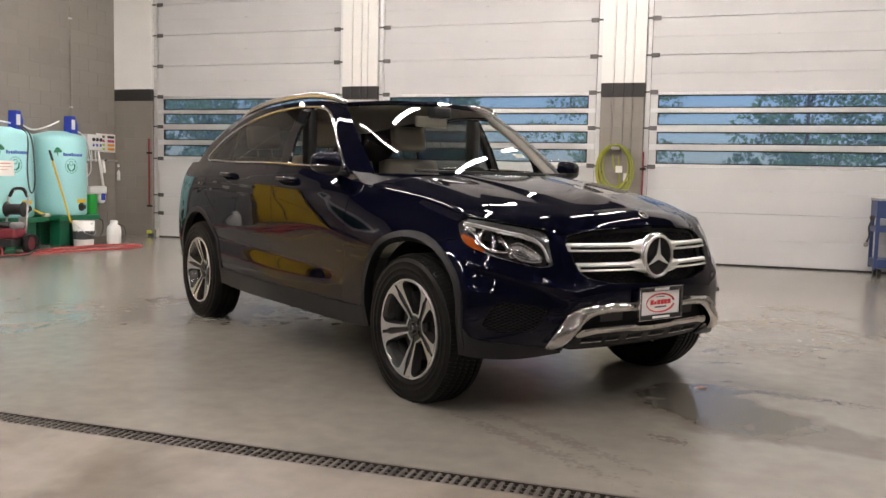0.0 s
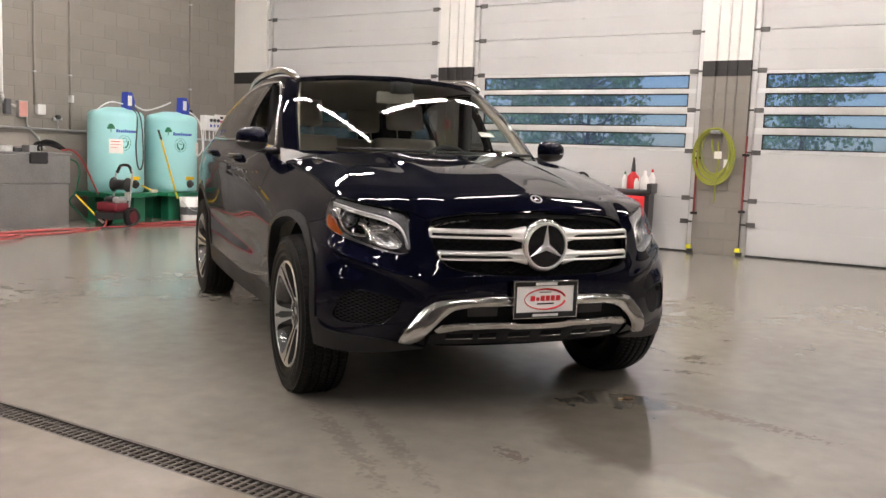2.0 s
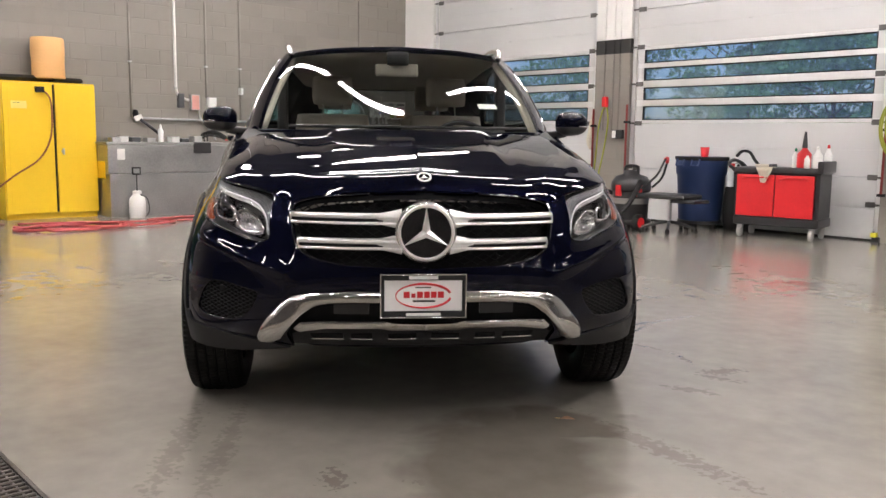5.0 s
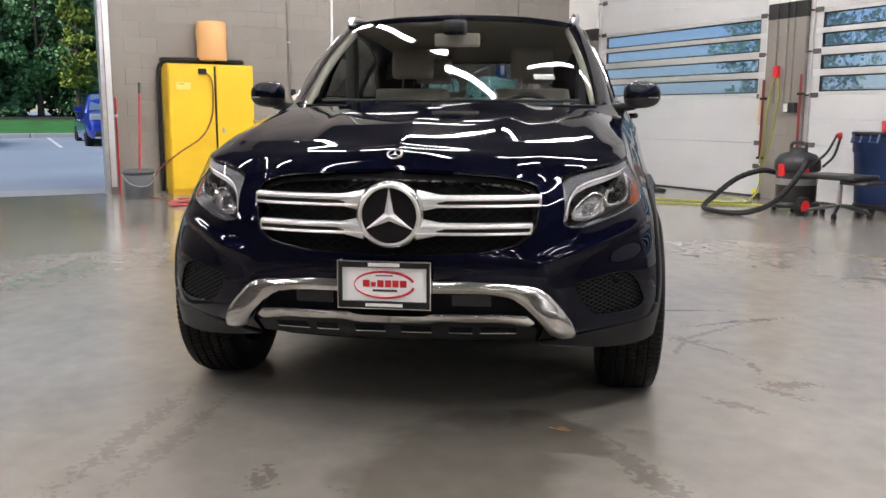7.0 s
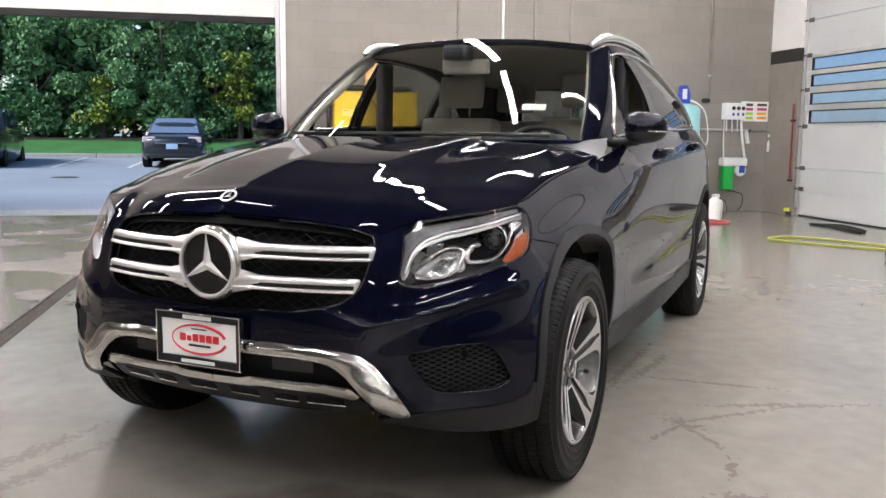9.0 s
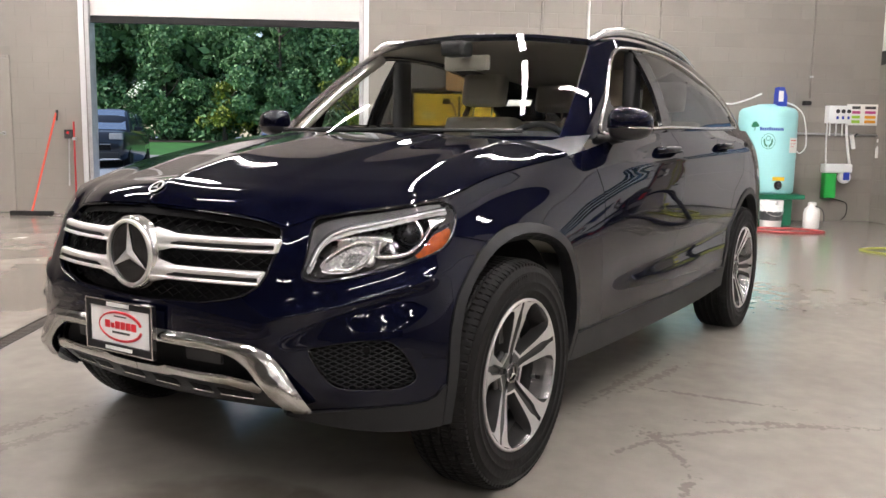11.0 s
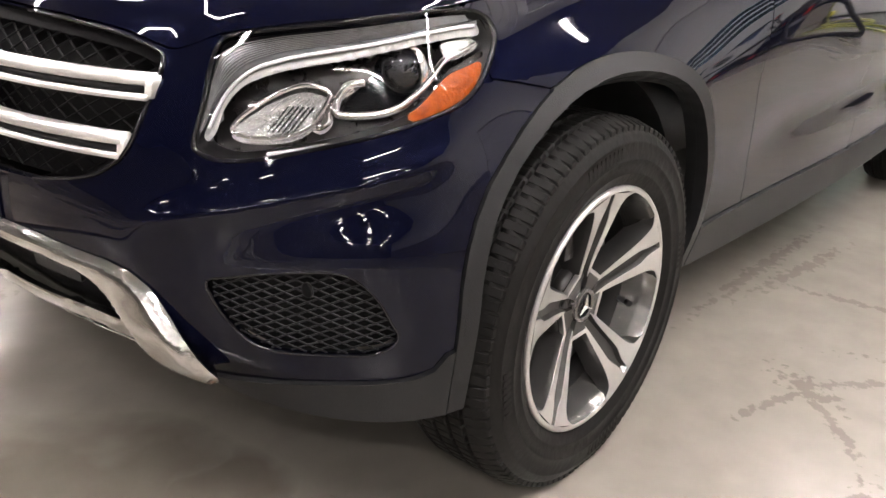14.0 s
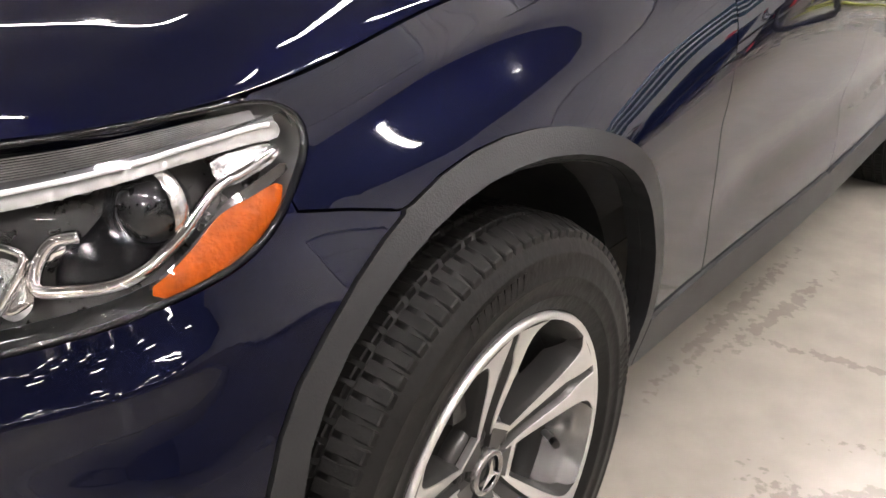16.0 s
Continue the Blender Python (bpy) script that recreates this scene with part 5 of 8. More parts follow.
# ---- mirrors, handles ----
for sx in (1, -1):
    bm = bmesh.new()
    bmesh.ops.create_uvsphere(bm, u_segments=32, v_segments=20, radius=1.0)
    for v in bm.verts:
        x, y, z = v.co
        sq = lambda k, e: math.copysign(abs(k) ** e, k)
        x, y, z = sq(x, 0.75), sq(y, 0.8), sq(z, 0.75)
        if y > 0.35:
            y = 0.35
        v.co = (0.086 * x, 0.075 * y * (1.0 - 0.25 * x), 0.064 * z * (1 - 0.12 * x))
    top = bm.copy()
    bmesh.ops.bisect_plane(top, geom=list(top.verts) + list(top.edges) + list(top.faces), plane_co=(0, 0, -0.018), plane_no=(0, 0, 1), clear_inner=True)
    bmesh.ops.bisect_plane(bm, geom=list(bm.verts) + list(bm.edges) + list(bm.faces), plane_co=(0, 0, -0.018), plane_no=(0, 0, 1), clear_outer=True)
    for b in (top, bm):
        if sx < 0:
            for v in b.verts:
                v.co.x = -v.co.x
            bmesh.ops.reverse_faces(b, faces=list(b.faces))
    m = part("door_mirror", top, PAINT, car, "dark blue door mirror with a black base", True, pose(sx * 0.928, 0.83, 1.152, 0, 0, sx * 8))
    part("mirror_base", bm, BLACK_PLASTIC, m, "black lower housing", True)
    part("mirror_arm", tube([(-sx * 0.03, 0.01, -0.05), (-sx * 0.10, 0.03, -0.062), (-sx * 0.15, 0.05, -0.06)], 0.022, 10), BLACK_PLASTIC, m, "black mirror foot", True)
    part("turn_signal", tube([(sx * 0.01, -0.071, -0.014), (sx * 0.05, -0.056, -0.015), (sx * 0.08, -0.022, -0.016)], 0.005, 6), CHROME, m, "bright turn signal strip", True)
    for y, zz in ((1.33, 1.052), (2.24, 1.07)):
        a = arc_y(y)
        pts = [tuple(on_body(arc_y(y + k), zz + 0.004 * k, o)) for k, o in ((-0.11, 0.0), (-0.09, 0.028), (0, 0.036), (0.09, 0.028), (0.11, 0.0))]
        h = part("door_handle", tube([(sx * p[0], p[1], p[2]) for p in pts], 0.014, 10), PAINT, car, "body-coloured door handle", True)
        up = [(sx * p[0] + sx * 0.004, p[1], p[2] + 0.012) for p in pts[1:4]]
        part("handle_trim", tube(up, 0.005, 6), CHROME, h, "chrome handle strip", True)
        cup = patch(smooth_poly([(a - 0.07, zz), (a, zz + 0.035), (a + 0.07, zz), (a, zz - 0.035)], 4), 0.001, 0.0, 0.012)
        part("handle_recess", cup if sx == 1 else mirrored(cup), GLOSS_BLACK, h, "", True)

# ---- wheels ----
def wheel_meshes():
    tyre = [(0.238, -0.098), (0.25, -0.108), (0.275, -0.117), (0.31, -0.12), (0.338, -0.113), (0.353, -0.1), (0.361, -0.085)]
    for x in (-0.06, -0.02, 0.02, 0.06):
        tyre += [(0.365, x - 0.006), (0.357, x - 0.005), (0.357, x + 0.005), (0.365, x + 0.006)]
    tyre += [(0.361, 0.085), (0.353, 0.1), (0.338, 0.113), (0.328, 0.1165), (0.3265, 0.1185), (0.324, 0.1172), (0.31, 0.12), (0.296, 0.1198), (0.2945, 0.1218), (0.292, 0.1198), (0.27, 0.1155), (0.2685, 0.1175), (0.266, 0.1148), (0.25, 0.108), (0.238, 0.098)]
    tyre = [(r, x * 0.93) for r, x in tyre]
    out = {"tyre": (lathe(tyre, 72, None, "x", close=False), TYRE, True)}
    bm = bmesh.new()
    for k in range(104):
        t = 2 * math.pi * k / 104
        for x0, x1, sh in ((0.064, 0.108, 0.0), (-0.108, -0.064, 0.3), (0.024, 0.055, 0.5), (-0.055, -0.024, 0.8), (-0.016, 0.016, 0.15)):
            own = box(x0, x1, -0.0088, 0.0088, 0.352 if abs(x0) > 0.06 else 0.355, 0.3665, 0.002, seg=1)
            if abs(x0 + x1) > 0.15:
                for v in own.verts:
                    if abs(v.co.x) > 0.1 :
                        v.co.z -= 0.012
            bmesh.ops.rotate(own, verts=own.verts, cent=(0, 0, 0), matrix=Matrix.Rotation(t + sh * 0.0714, 3, "X"))
            for v in own.verts:
                v.co.x *= 0.93
            join(bm, own)
    out["tread"] = (bm, TYRE, False)
    bm = bmesh.new()
    for k, n_ in ((0, 9), (1, 7), (2, 9), (3, 7)):
        for j in range(n_):
            own = box(0.1105, 0.1118, -0.004, 0.004, 0.299, 0.321, bm=None)
            bmesh.ops.rotate(own, verts=own.verts, cent=(0, 0, 0), matrix=Matrix.Rotation(k * math.pi / 2 + 0.043 * j, 3, "X"))
            join(bm, own)
    out["sidewall_lettering"] = (bm, TYRE, False)
    rim = [(0.243, 0.092), (0.244, 0.1), (0.2405, 0.1035), (0.236, 0.104), (0.2325, 0.1015)]
    out["rim"] = (lathe(rim, 72, None, "x", close=False), MACHINED, True)
    out["rim_barrel"] = (lathe([(0.2325, 0.1015), (0.228, 0.094), (0.222, 0.07), (0.218, 0.05), (0.213, 0.034)], 72, None, "x", close=False), BARREL, True)
    # inner half of the barrel, coloured near black for the shade in there
    out["barrel_well"] = (lathe([(0.213, 0.034), (0.2, 0.024), (0.196, -0.03), (0.206, -0.09)], 72, None, "x", close=False), WELL_SHADE, True)
    out["brake_disc"] = (lathe([(0.06, 0.03), (0.09, 0.02), (0.16, 0.02), (0.16, 0.0), (0.06, 0.0)], 48, None, "x"), DISC, True)
    out["caliper"] = (box(-0.03, 0.05, -0.06, 0.06, 0.1, 0.175, 0.015), ALLOY_DARK, False)
    out["inner_dark"] = (lathe([(0.21, -0.09), (0.03, -0.085)], 48, None, "x"), DARK, False)
    hub = lathe([(0.078, 0.02), (0.078, 0.04), (0.07, 0.05), (0.03, 0.05)], 40, None, "x")
    out["hub"] = (hub, ALLOY_DARK, True)
    # one spoke: half widths of the channel and of the whole spoke, and its height, from hub to rim
    reach = Smooth([0.052, 0.075, 0.1, 0.13, 0.16, 0.182, 0.197, 0.21, 0.222, 0.2335],
                   [[0.0135, 0.0205, 0.058], [0.0125, 0.0215, 0.062], [0.013, 0.0255, 0.068], [0.0145, 0.0305, 0.076], [0.016, 0.036, 0.084],
                    [0.0155, 0.0405, 0.0895], [0.0105, 0.0445, 0.093], [0.0085, 0.05, 0.0965], [0.008, 0.06, 0.1], [0.0078, 0.085, 0.1025]])
    radii = np.concatenate([np.linspace(0.052, 0.19, 13), np.linspace(0.196, 0.2335, 9)])

    def strip(section):
        """Sweeps a cross-section of (offset, height) points from hub to rim."""
        own = bmesh.new()
        rows = []
        for r in radii:
            li, lo, x = reach(r)
            rows.append([own.verts.new((h, l, math.sqrt(max(1e-6, r * r - l * l)))) for l, h in section(li, lo, x, r)])
        for p, q in zip(rows, rows[1:]):
            for k in range(len(p) - 1):
                own.faces.new((p[k], p[k + 1], q[k + 1], q[k]))
        own.faces.new(rows[0])
        bmesh.ops.recalc_face_normals(own, faces=own.faces)
        return own

    def spoke_section(li, lo, x, r):
        deep = 0.05 if r < 0.2 else 0.05 - (r - 0.2) * 1.1
        side = [(-lo - 0.006, x - deep), (-lo - 0.002, x - 0.012), (-lo, x - 0.0016), (-li, x - 0.0016), (-li + 0.0035, x - 0.011)]
        return side + [(-a, h) for a, h in side[::-1]]

    out["spoke"] = (strip(spoke_section), ALLOY_DARK, False)
    for key, sg in (("spoke_face_a", 1), ("spoke_face_b", -1)):
        out[key] = (strip(lambda li, lo, x, r: [(sg * li, x - 0.003), (sg * (li + 0.0007), x), (sg * (lo - 0.0007), x), (sg * lo, x - 0.003)]), MACHINED, False)
    # webs of the hub between the bolts, each with a bright machined edge
    for key, r0, r1, h0, h1 in (("hub_web", 0.033, 0.073, 0.045, 0.0605), ("web_edge", 0.066, 0.0735, 0.052, 0.0625)):
        own = bmesh.new()
        rows = []
        for t in np.linspace(-1, 1, 9):
            g = math.radians(36 + 21.5 * t)
            bow = -0.0045 * (1 - t * t)
            rows.append([own.verts.new((h, (r + bow * (r > 0.05)) * math.sin(g), (r + bow * (r > 0.05)) * math.cos(g))) for r, h in ((r1, h0), (r1, h1), (r0, h1 - 0.001), (r0, h0))])
        for p, q in zip(rows, rows[1:]):
            for k in range(3):
                own.faces.new((p[k], p[k + 1], q[k + 1], q[k]))
        own.faces.new(rows[0])
        own.faces.new(rows[-1])
        bmesh.ops.recalc_face_normals(own, faces=own.faces)
        out[key] = (own, ALLOY_DARK if key == "hub_web" else MACHINED, False)
    out["lug_bolt"] = (lathe([(0.0085, 0.045), (0.0085, 0.054), (0.005, 0.055)], 6, None, "x", (0, 0, 0.056)), DARK_BOLT, False)
    out["valve"] = (tube([(0.036, 0.2, -0.064), (0.052, 0.192, -0.062), (0.066, 0.18, -0.058)], 0.0055, 10, smooth=0), STEEL, False)
    out["valve_cap"] = (tube([(0.062, 0.1835, -0.059), (0.074, 0.1735, -0.056)], 0.0068, 10, smooth=0), GLOSS_BLACK, False)
    return {k: (mesh_of(b, k, m, sm), m) for k, (b, m, sm) in out.items()}


WM = wheel_meshes()


def wheel(x, y, turn, spin):
    def piece(name, key, parent, m=None):
        ob = new(name, WM[key][0])
        ob.parent = parent
        if m is not None:
            ob.matrix_basis = m
        return ob

    w = new("wheel", WM["rim"][0])
    w.parent = car
    w["label"] = "five twin-spoke alloy wheel with black tyre"
    w.matrix_basis = pose(x, y, 0.349, 0, 0, turn) @ pose(0, 0, 0, spin, 0, 0)
    for key in ("tyre", "rim_barrel", "barrel_well", "tread", "sidewall_lettering", "brake_disc", "caliper", "hub", "valve", "valve_cap"):
        ob = piece(key, key, w)
        if key in ("tread", "sidewall_lettering"):
            ob["kind"] = "stuff"
    piece("wheel_back", "inner_dark", w)
    for k in range(5):
        m = pose(0, 0, 0, 72 * k, 0, 0)
        for key, name in (("spoke", "spoke"), ("spoke_face_a", "spoke_face"), ("spoke_face_b", "spoke_face")):
            piece(name, key, w, m)
        for key in ("lug_bolt", "hub_web", "web_edge"):
            piece(key, key, w, m)
    part("centre_cap", lathe([(0.0255, 0.06), (0.0255, 0.0655), (0.01, 0.067)], 32, None, "x"), GLOSS_BLACK, w, "black centre cap", True)
    part("cap_ring", lathe([(0.0345, 0.05), (0.0345, 0.066), (0.032, 0.069), (0.027, 0.0685), (0.0252, 0.066)], 40, None, "x", close=False), BARREL, w, "silver ring of the centre cap", True)
    own = bmesh.new()
    for k in range(3):
        t = math.pi / 2 + k * 2 * math.pi / 3
        c, s_ = math.cos(t), math.sin(t)
        v = [own.verts.new(p) for p in ((0.0715, 0.0275 * c, 0.0275 * s_), (0.0695, -0.0055 * s_, 0.0055 * c), (0.074, 0, 0), (0.0695, 0.0055 * s_, -0.0055 * c))]
        own.faces.new((v[0], v[1], v[2]))
        own.faces.new((v[0], v[2], v[3]))
    part("cap_mark", own, SATIN, w, "three-armed mark")


wheel(0.812, 0, 0, 1)
wheel(-0.812, 0, 180, 30)
wheel(0.812, 2.873, 0, 50)
wheel(-0.812, 2.873, 180, 8)
for sx in (1, -1):
    for y in (0, 2.873):
        bm = bmesh.new()
        n = 24
        rows = []
        for k in range(n + 1):
            t = math.pi * (0.97 - 0.96 * k / n)
            rows.append([bm.verts.new((sx * x, y + 0.428 * math.cos(t), 0.362 + 0.428 * math.sin(t))) for x in (0.52, 0.835)])
        for a, b in zip(rows, rows[1:]):
            bm.faces.new((a[0], a[1], b[1], b[0]))
        bm.faces.new([r[0] for r in rows])
        part("wheel_liner", bm, DARK, car, "", True)
part("underbody", box(-0.58, 0.58, -0.42, 3.6, 0.26, 0.36, 0.04), DARK, car, "dark underbody")

# ---- interior ----
part("cabin_floor", box(-0.72, 0.72, 0.55, 3.4, 0.42, 0.5), INTERIOR, car)
part("dashboard", box(-0.70, 0.70, 0.62, 0.98, 0.75, 1.075, 0.06), INTERIOR, car, "black dashboard", True)
part("instrument_hood", box(0.2, 0.56, 0.82, 1.0, 1.03, 1.125, 0.04), INTERIOR, car, "black instrument hood", True)
own = bmesh.new()
wheel_line = [(0.185 * math.cos(k), 0, 0.185 * math.sin(k)) for k in np.linspace(0, 2 * math.pi, 33)]
tube(wheel_line, 0.015, 8, own, smooth=0)
box(-0.17, 0.17, -0.015, 0.015, -0.02, 0.03, 0.01, bm=own)
part("steering_wheel", own, INTERIOR, car, "black steering wheel", True, pose(0.37, 1.10, 0.99, -25, 0, 0))
for sx in (1, -1):
    for y, lean in ((1.35, 0.16), (2.3, 0.2)):
        cush = part("seat", box(sx * 0.37 - 0.25, sx * 0.37 + 0.25, y - 0.05, y + 0.48, 0.55, 0.72, 0.05), LEATHER, car, "beige leather seat", True)
        bm = box(sx * 0.37 - 0.235, sx * 0.37 + 0.235, 0, 0.13, 0, 0.56, 0.05)
        part("backrest", bm, LEATHER, cush, "", True, pose(0, y + 0.42, 0.68, -14, 0, 0))
        bm = box(sx * 0.37 - 0.13, sx * 0.37 + 0.13, 0, 0.1, 0.62, 0.8, 0.04)
        part("headrest", bm, LEATHER, cush, "", True, pose(0, y + 0.42, 0.68, -12, 0, 0))
        bm = bmesh.new()
        for k in (-0.06, 0.06):
            tube([(sx * 0.37 + k, 0.05, 0.54), (sx * 0.37 + k, 0.05, 0.66)], 0.006, 6, bm, smooth=0)
        part("headrest_post", bm, CHROME, cush, "chrome headrest posts", False, pose(0, y + 0.42, 0.68, -12, 0, 0))
part("rear_view_mirror", box(-0.12, 0.12, 1.13, 1.16, 1.405, 1.475, 0.015), LEATHER, car, "pale inside mirror", True)
part("camera_pod", box(-0.06, 0.06, 1.0, 1.1, 1.46, 1.53, 0.02), INTERIOR, car, "black sensor pod", True)
stick = part("window_sticker", box(-0.05, 0.05, -0.001, 0.001, -0.022, 0.022), PAPER, car, "white paper sticker inside the windscreen", at=pose(0.46, 0.80, 1.235, -55, 0, 12))
for sx in (1, -1):
    bm = tube([(sx * 0.71, 0.74, 1.10), (sx * 0.655, 1.0, 1.31), (sx * 0.585, 1.26, 1.49)], 0.028, 8)
    part("a_pillar_trim", bm, LEATHER, car, "pale inner pillar trim", True)
    part("b_pillar_trim", box(sx * 0.66 - 0.03, sx * 0.66 + 0.03, 1.5, 1.6, 0.6, 1.5, 0.02), INTERIOR, car, "", True)
part("headliner", mirrored(panel_bm(R - np.array([0, 0, 0.03]), rf, 0.0, 0.0), True), LEATHER, car, "pale headliner", True)

# ---- west wall: cabinet, tub, tanks ----
def marks(parent, rows, material, name="lettering", label="lettering drawn as bars"):
    """Unreadable print as flat bars: rows of (y0, y1, z0, z1) on a face that looks along +x."""
    bm = bmesh.new()
    for y0, y1, z0_, z1_ in rows:
        box(0, 0.002, y0, y1, z0_, z1_, bm=bm)
    return part(name, bm, material, parent, label)


cab = thing("storage_cabinet", "yellow steel safety cabinet with its door ajar", "cabinet", pose(-8.31, 1.15, 0, 0, 0, 0))
bm = box(-0.40, -0.385, -0.50, 0.61, 0.06, 1.69)
for q4 in ((-0.50, -0.485, 0.06, 1.69), (0.595, 0.61, 0.06, 1.69)):
    box(-0.385, -0.012, q4[0], q4[1], q4[2], q4[3], 0.002, bm=bm)
box(-0.385, -0.012, -0.485, 0.595, 1.675, 1.69, bm=bm)
box(-0.385, -0.012, -0.485, 0.595, 0.06, 0.075, bm=bm)
box(-0.36, -0.03, -0.49, 0.6, 0.0, 0.06, bm=bm)
part("body", bm, YELLOW_PAINT, cab)
part("shelf", box(-0.38, -0.05, -0.48, 0.59, 0.85, 0.87), YELLOW_PAINT, cab)
bm = box(-0.008, 0.022, -0.49, 0.085, 0.075, 1.67, 0.006)
d1 = part("door", bm, YELLOW_PAINT, cab)
part("door_panel", box(0.0225, 0.026, -0.435, 0.04, 0.13, 1.61, 0.002), YELLOW_PAINT, d1)
part("placard", box(0.0265, 0.028, -0.4, -0.22, 1.36, 1.45), mat("pale_yellow_label", (0.85, 0.68, 0.2), 0.5, vary=0.05), d1, "pale yellow warning label")
marks(d1, [(-0.38, -0.3, 1.427, 1.432)], BLACK_PLASTIC).location.x = 0.0275
d2 = part("door", box(-0.008, 0.022, 0.0, 0.49, 0.075, 1.67, 0.006), YELLOW_PAINT, cab, at=pose(0, 0.115, 0, 0, 0, 0))
bm = lathe([(0.02, 0.022), (0.02, 0.03), (0.008, 0.032), (0.008, 0.05)], 14, None, "x", (0, 0.07, 0.84))
box(0.04, 0.055, 0.058, 0.082, 0.8, 0.88, 0.004, bm=bm)
part("handle", bm, STEEL, d2, "steel paddle handle")
# shade of the open gap, put in as a black strip
part("gap_shadow_strip", box(-0.03, -0.009, 0.085, 0.118, 0.08, 1.66), RUBBER, cab, "black strip standing in for the shaded gap between the doors")

roll = thing("paper_roll", "upright roll of brown kraft paper on the cabinet", "paper roll", pose(-8.5, 1.27, 1.745))
part("roll", lathe([(0.19, 0.0), (0.195, 0.01), (0.19, 0.2), (0.2, 0.35), (0.193, 0.49), (0.18, 0.5), (0.05, 0.5)], 40), BROWN_PAPER, roll, smooth=True)
part("core", lathe([(0.05, 0.485), (0.05, 0.502), (0.04, 0.502), (0.04, 0.4)], 20), WOOD_HANDLE, roll)
hose = thing("vacuum_hose", "thick black ribbed hose coiled on the cabinet", "hose", pose(-8.5, 1.15, 1.69))
pts = [(-0.1 + 0.14 * math.cos(k), 0.54 * math.sin(k) * (1 if math.sin(k) > 0 else 0.95), 0.045 + 0.012 * k / 6.3) for k in np.linspace(0.3, 6.2, 22)]
part("coil", tube(pts, 0.03, 10), RUBBER, hose, smooth=True)
part("tail", tube([(-0.1, -0.48, 0.03), (-0.12, -0.55, -0.1), (-0.14, -0.555, -0.8), (-0.14, -0.555, -1.66)], 0.028, 10), RUBBER, hose, smooth=True)
lead = thing("air_hose", "thin brown air hose looping from the cabinet to the floor", "hose", pose(-8.28, 1.15, 0))
part("fitting", box(-0.02, 0.05, -0.12, -0.02, 1.56, 1.63, 0.01), RUBBER, lead)
pts = [(0.03, -0.05, 1.6), (0.06, 0.03, 1.5), (0.06, 0.05, 1.3), (0.06, 0.02, 1.0), (0.06, -0.12, 0.75), (0.08, -0.42, 0.55), (0.12, -0.68, 0.35), (0.2, -0.82, 0.15), (0.35, -0.85, 0.03), (0.6, -0.7, 0.016)]
part("line", tube(pts, 0.011, 8), mat("brown_rubber", (0.2, 0.06, 0.03), 0.5), lead, smooth=True)

coil = thing("floor_hose", "red rubber hose lying in loose loops on the floor", "hose", pose(-7.2, 1.0, 0.014))
pts = []
for k in range(46):
    t = k / 45 * 4.2 * math.pi
    pts.append((0.28 * math.sin(t) + 0.05 * math.sin(3.1 * k) + 0.3 - k * 0.004, 0.62 * math.cos(t) + 0.05 * math.cos(2.3 * k), 0.004 * (k % 5)))
part("loop", tube(pts, 0.014, 8, smooth=4), RED_HOSE, coil, smooth=True)
h2 = thing("floor_hose", "red rubber hose stretched along the floor below the tub", "hose", pose(0, 0, 0.014))
pts = [(-7.3, 0.9, 0), (-6.9, 1.3, 0), (-6.75, 1.8, 0.01), (-7.0, 2.2, 0.01), (-7.35, 2.0, 0), (-7.5, 2.6, 0), (-7.4, 3.4, 0), (-7.3, 4.2, 0), (-7.1, 4.9, 0.0), (-6.9, 5.4, 0.0), (-7.05, 5.75, 0.0), (-7.4, 5.6, 0.0), (-7.55, 5.0, 0.0), (-7.6, 4.3, 0)]
part("line", tube(pts, 0.014, 8), RED_HOSE, h2, smooth=True)
h3 = thing("floor_hose", "second red hose running beside the first", "hose", pose(0, 0, 0.014))
pts = [(-7.75, 3.85, 0.25), (-7.5, 3.7, 0.02), (-7.2, 3.2, 0), (-7.1, 2.4, 0), (-7.15, 1.7, 0.012), (-7.4, 1.1, 0.012), (-7.7, 0.6, 0)]
part("line", tube(pts, 0.012, 8), RED_HOSE, h3, smooth=True)

tub = thing("wash_tub", "grey stainless steel parts washer tub", "wash tub", pose(-7.95, 2.62, 0))
part("body", box(-0.75, 0.0, -0.84, 0.86, 0.0, 0.56, 0.01), STAINLESS, tub)
part("upper_panel", box(-0.75, 0.006, -0.86, 0.88, 0.565, 0.93, 0.012), STAINLESS, tub, "brushed steel upper panel")
part("top", box(-0.77, 0.02, -0.88, 0.9, 0.935, 0.965, 0.008), STAINLESS, tub, "steel rim of the tub")
part("end_panel", box(-0.6, -0.08, -0.866, -0.862, 0.5, 0.72), YELLOW_PAINT, tub, "yellow end panel")
part("control_box", box(-0.02, 0.03, 0.3, 0.55, 0.82, 0.97, 0.02), BLACK_PLASTIC, tub, "black cloth-covered control box")
part("notice", box(0.007, 0.009, -0.74, -0.64, 0.74, 0.88), PAPER, tub, "white paper notice")
for i, (y, hh) in enumerate(((-0.7, 0.05), (-0.58, 0.07), (-0.4, 0.06), (-0.24, 0.05), (0.12, 0.07), (0.28, 0.05), (0.42, 0.08))):
    o = thing("tray", "small grey metal parts tray on the tub", "tray", pose(-8.12 - 0.05 * (i % 3), 2.62 + y, 0.965), "trays on the tub")
    part("tray_body", box(-0.08, 0.08, -0.055, 0.055, 0, hh, 0.008), (STEEL, WHITE_PLASTIC, GREY_PLASTIC)[i % 3], o)
    part("tray_rim", box(-0.085, 0.085, -0.06, 0.06, hh, hh + 0.006, 0.002), STEEL, o)
bt = thing("spray_bottle", "tall white plastic bottle on the tub", "bottle", pose(-8.2, 2.58, 0.965))
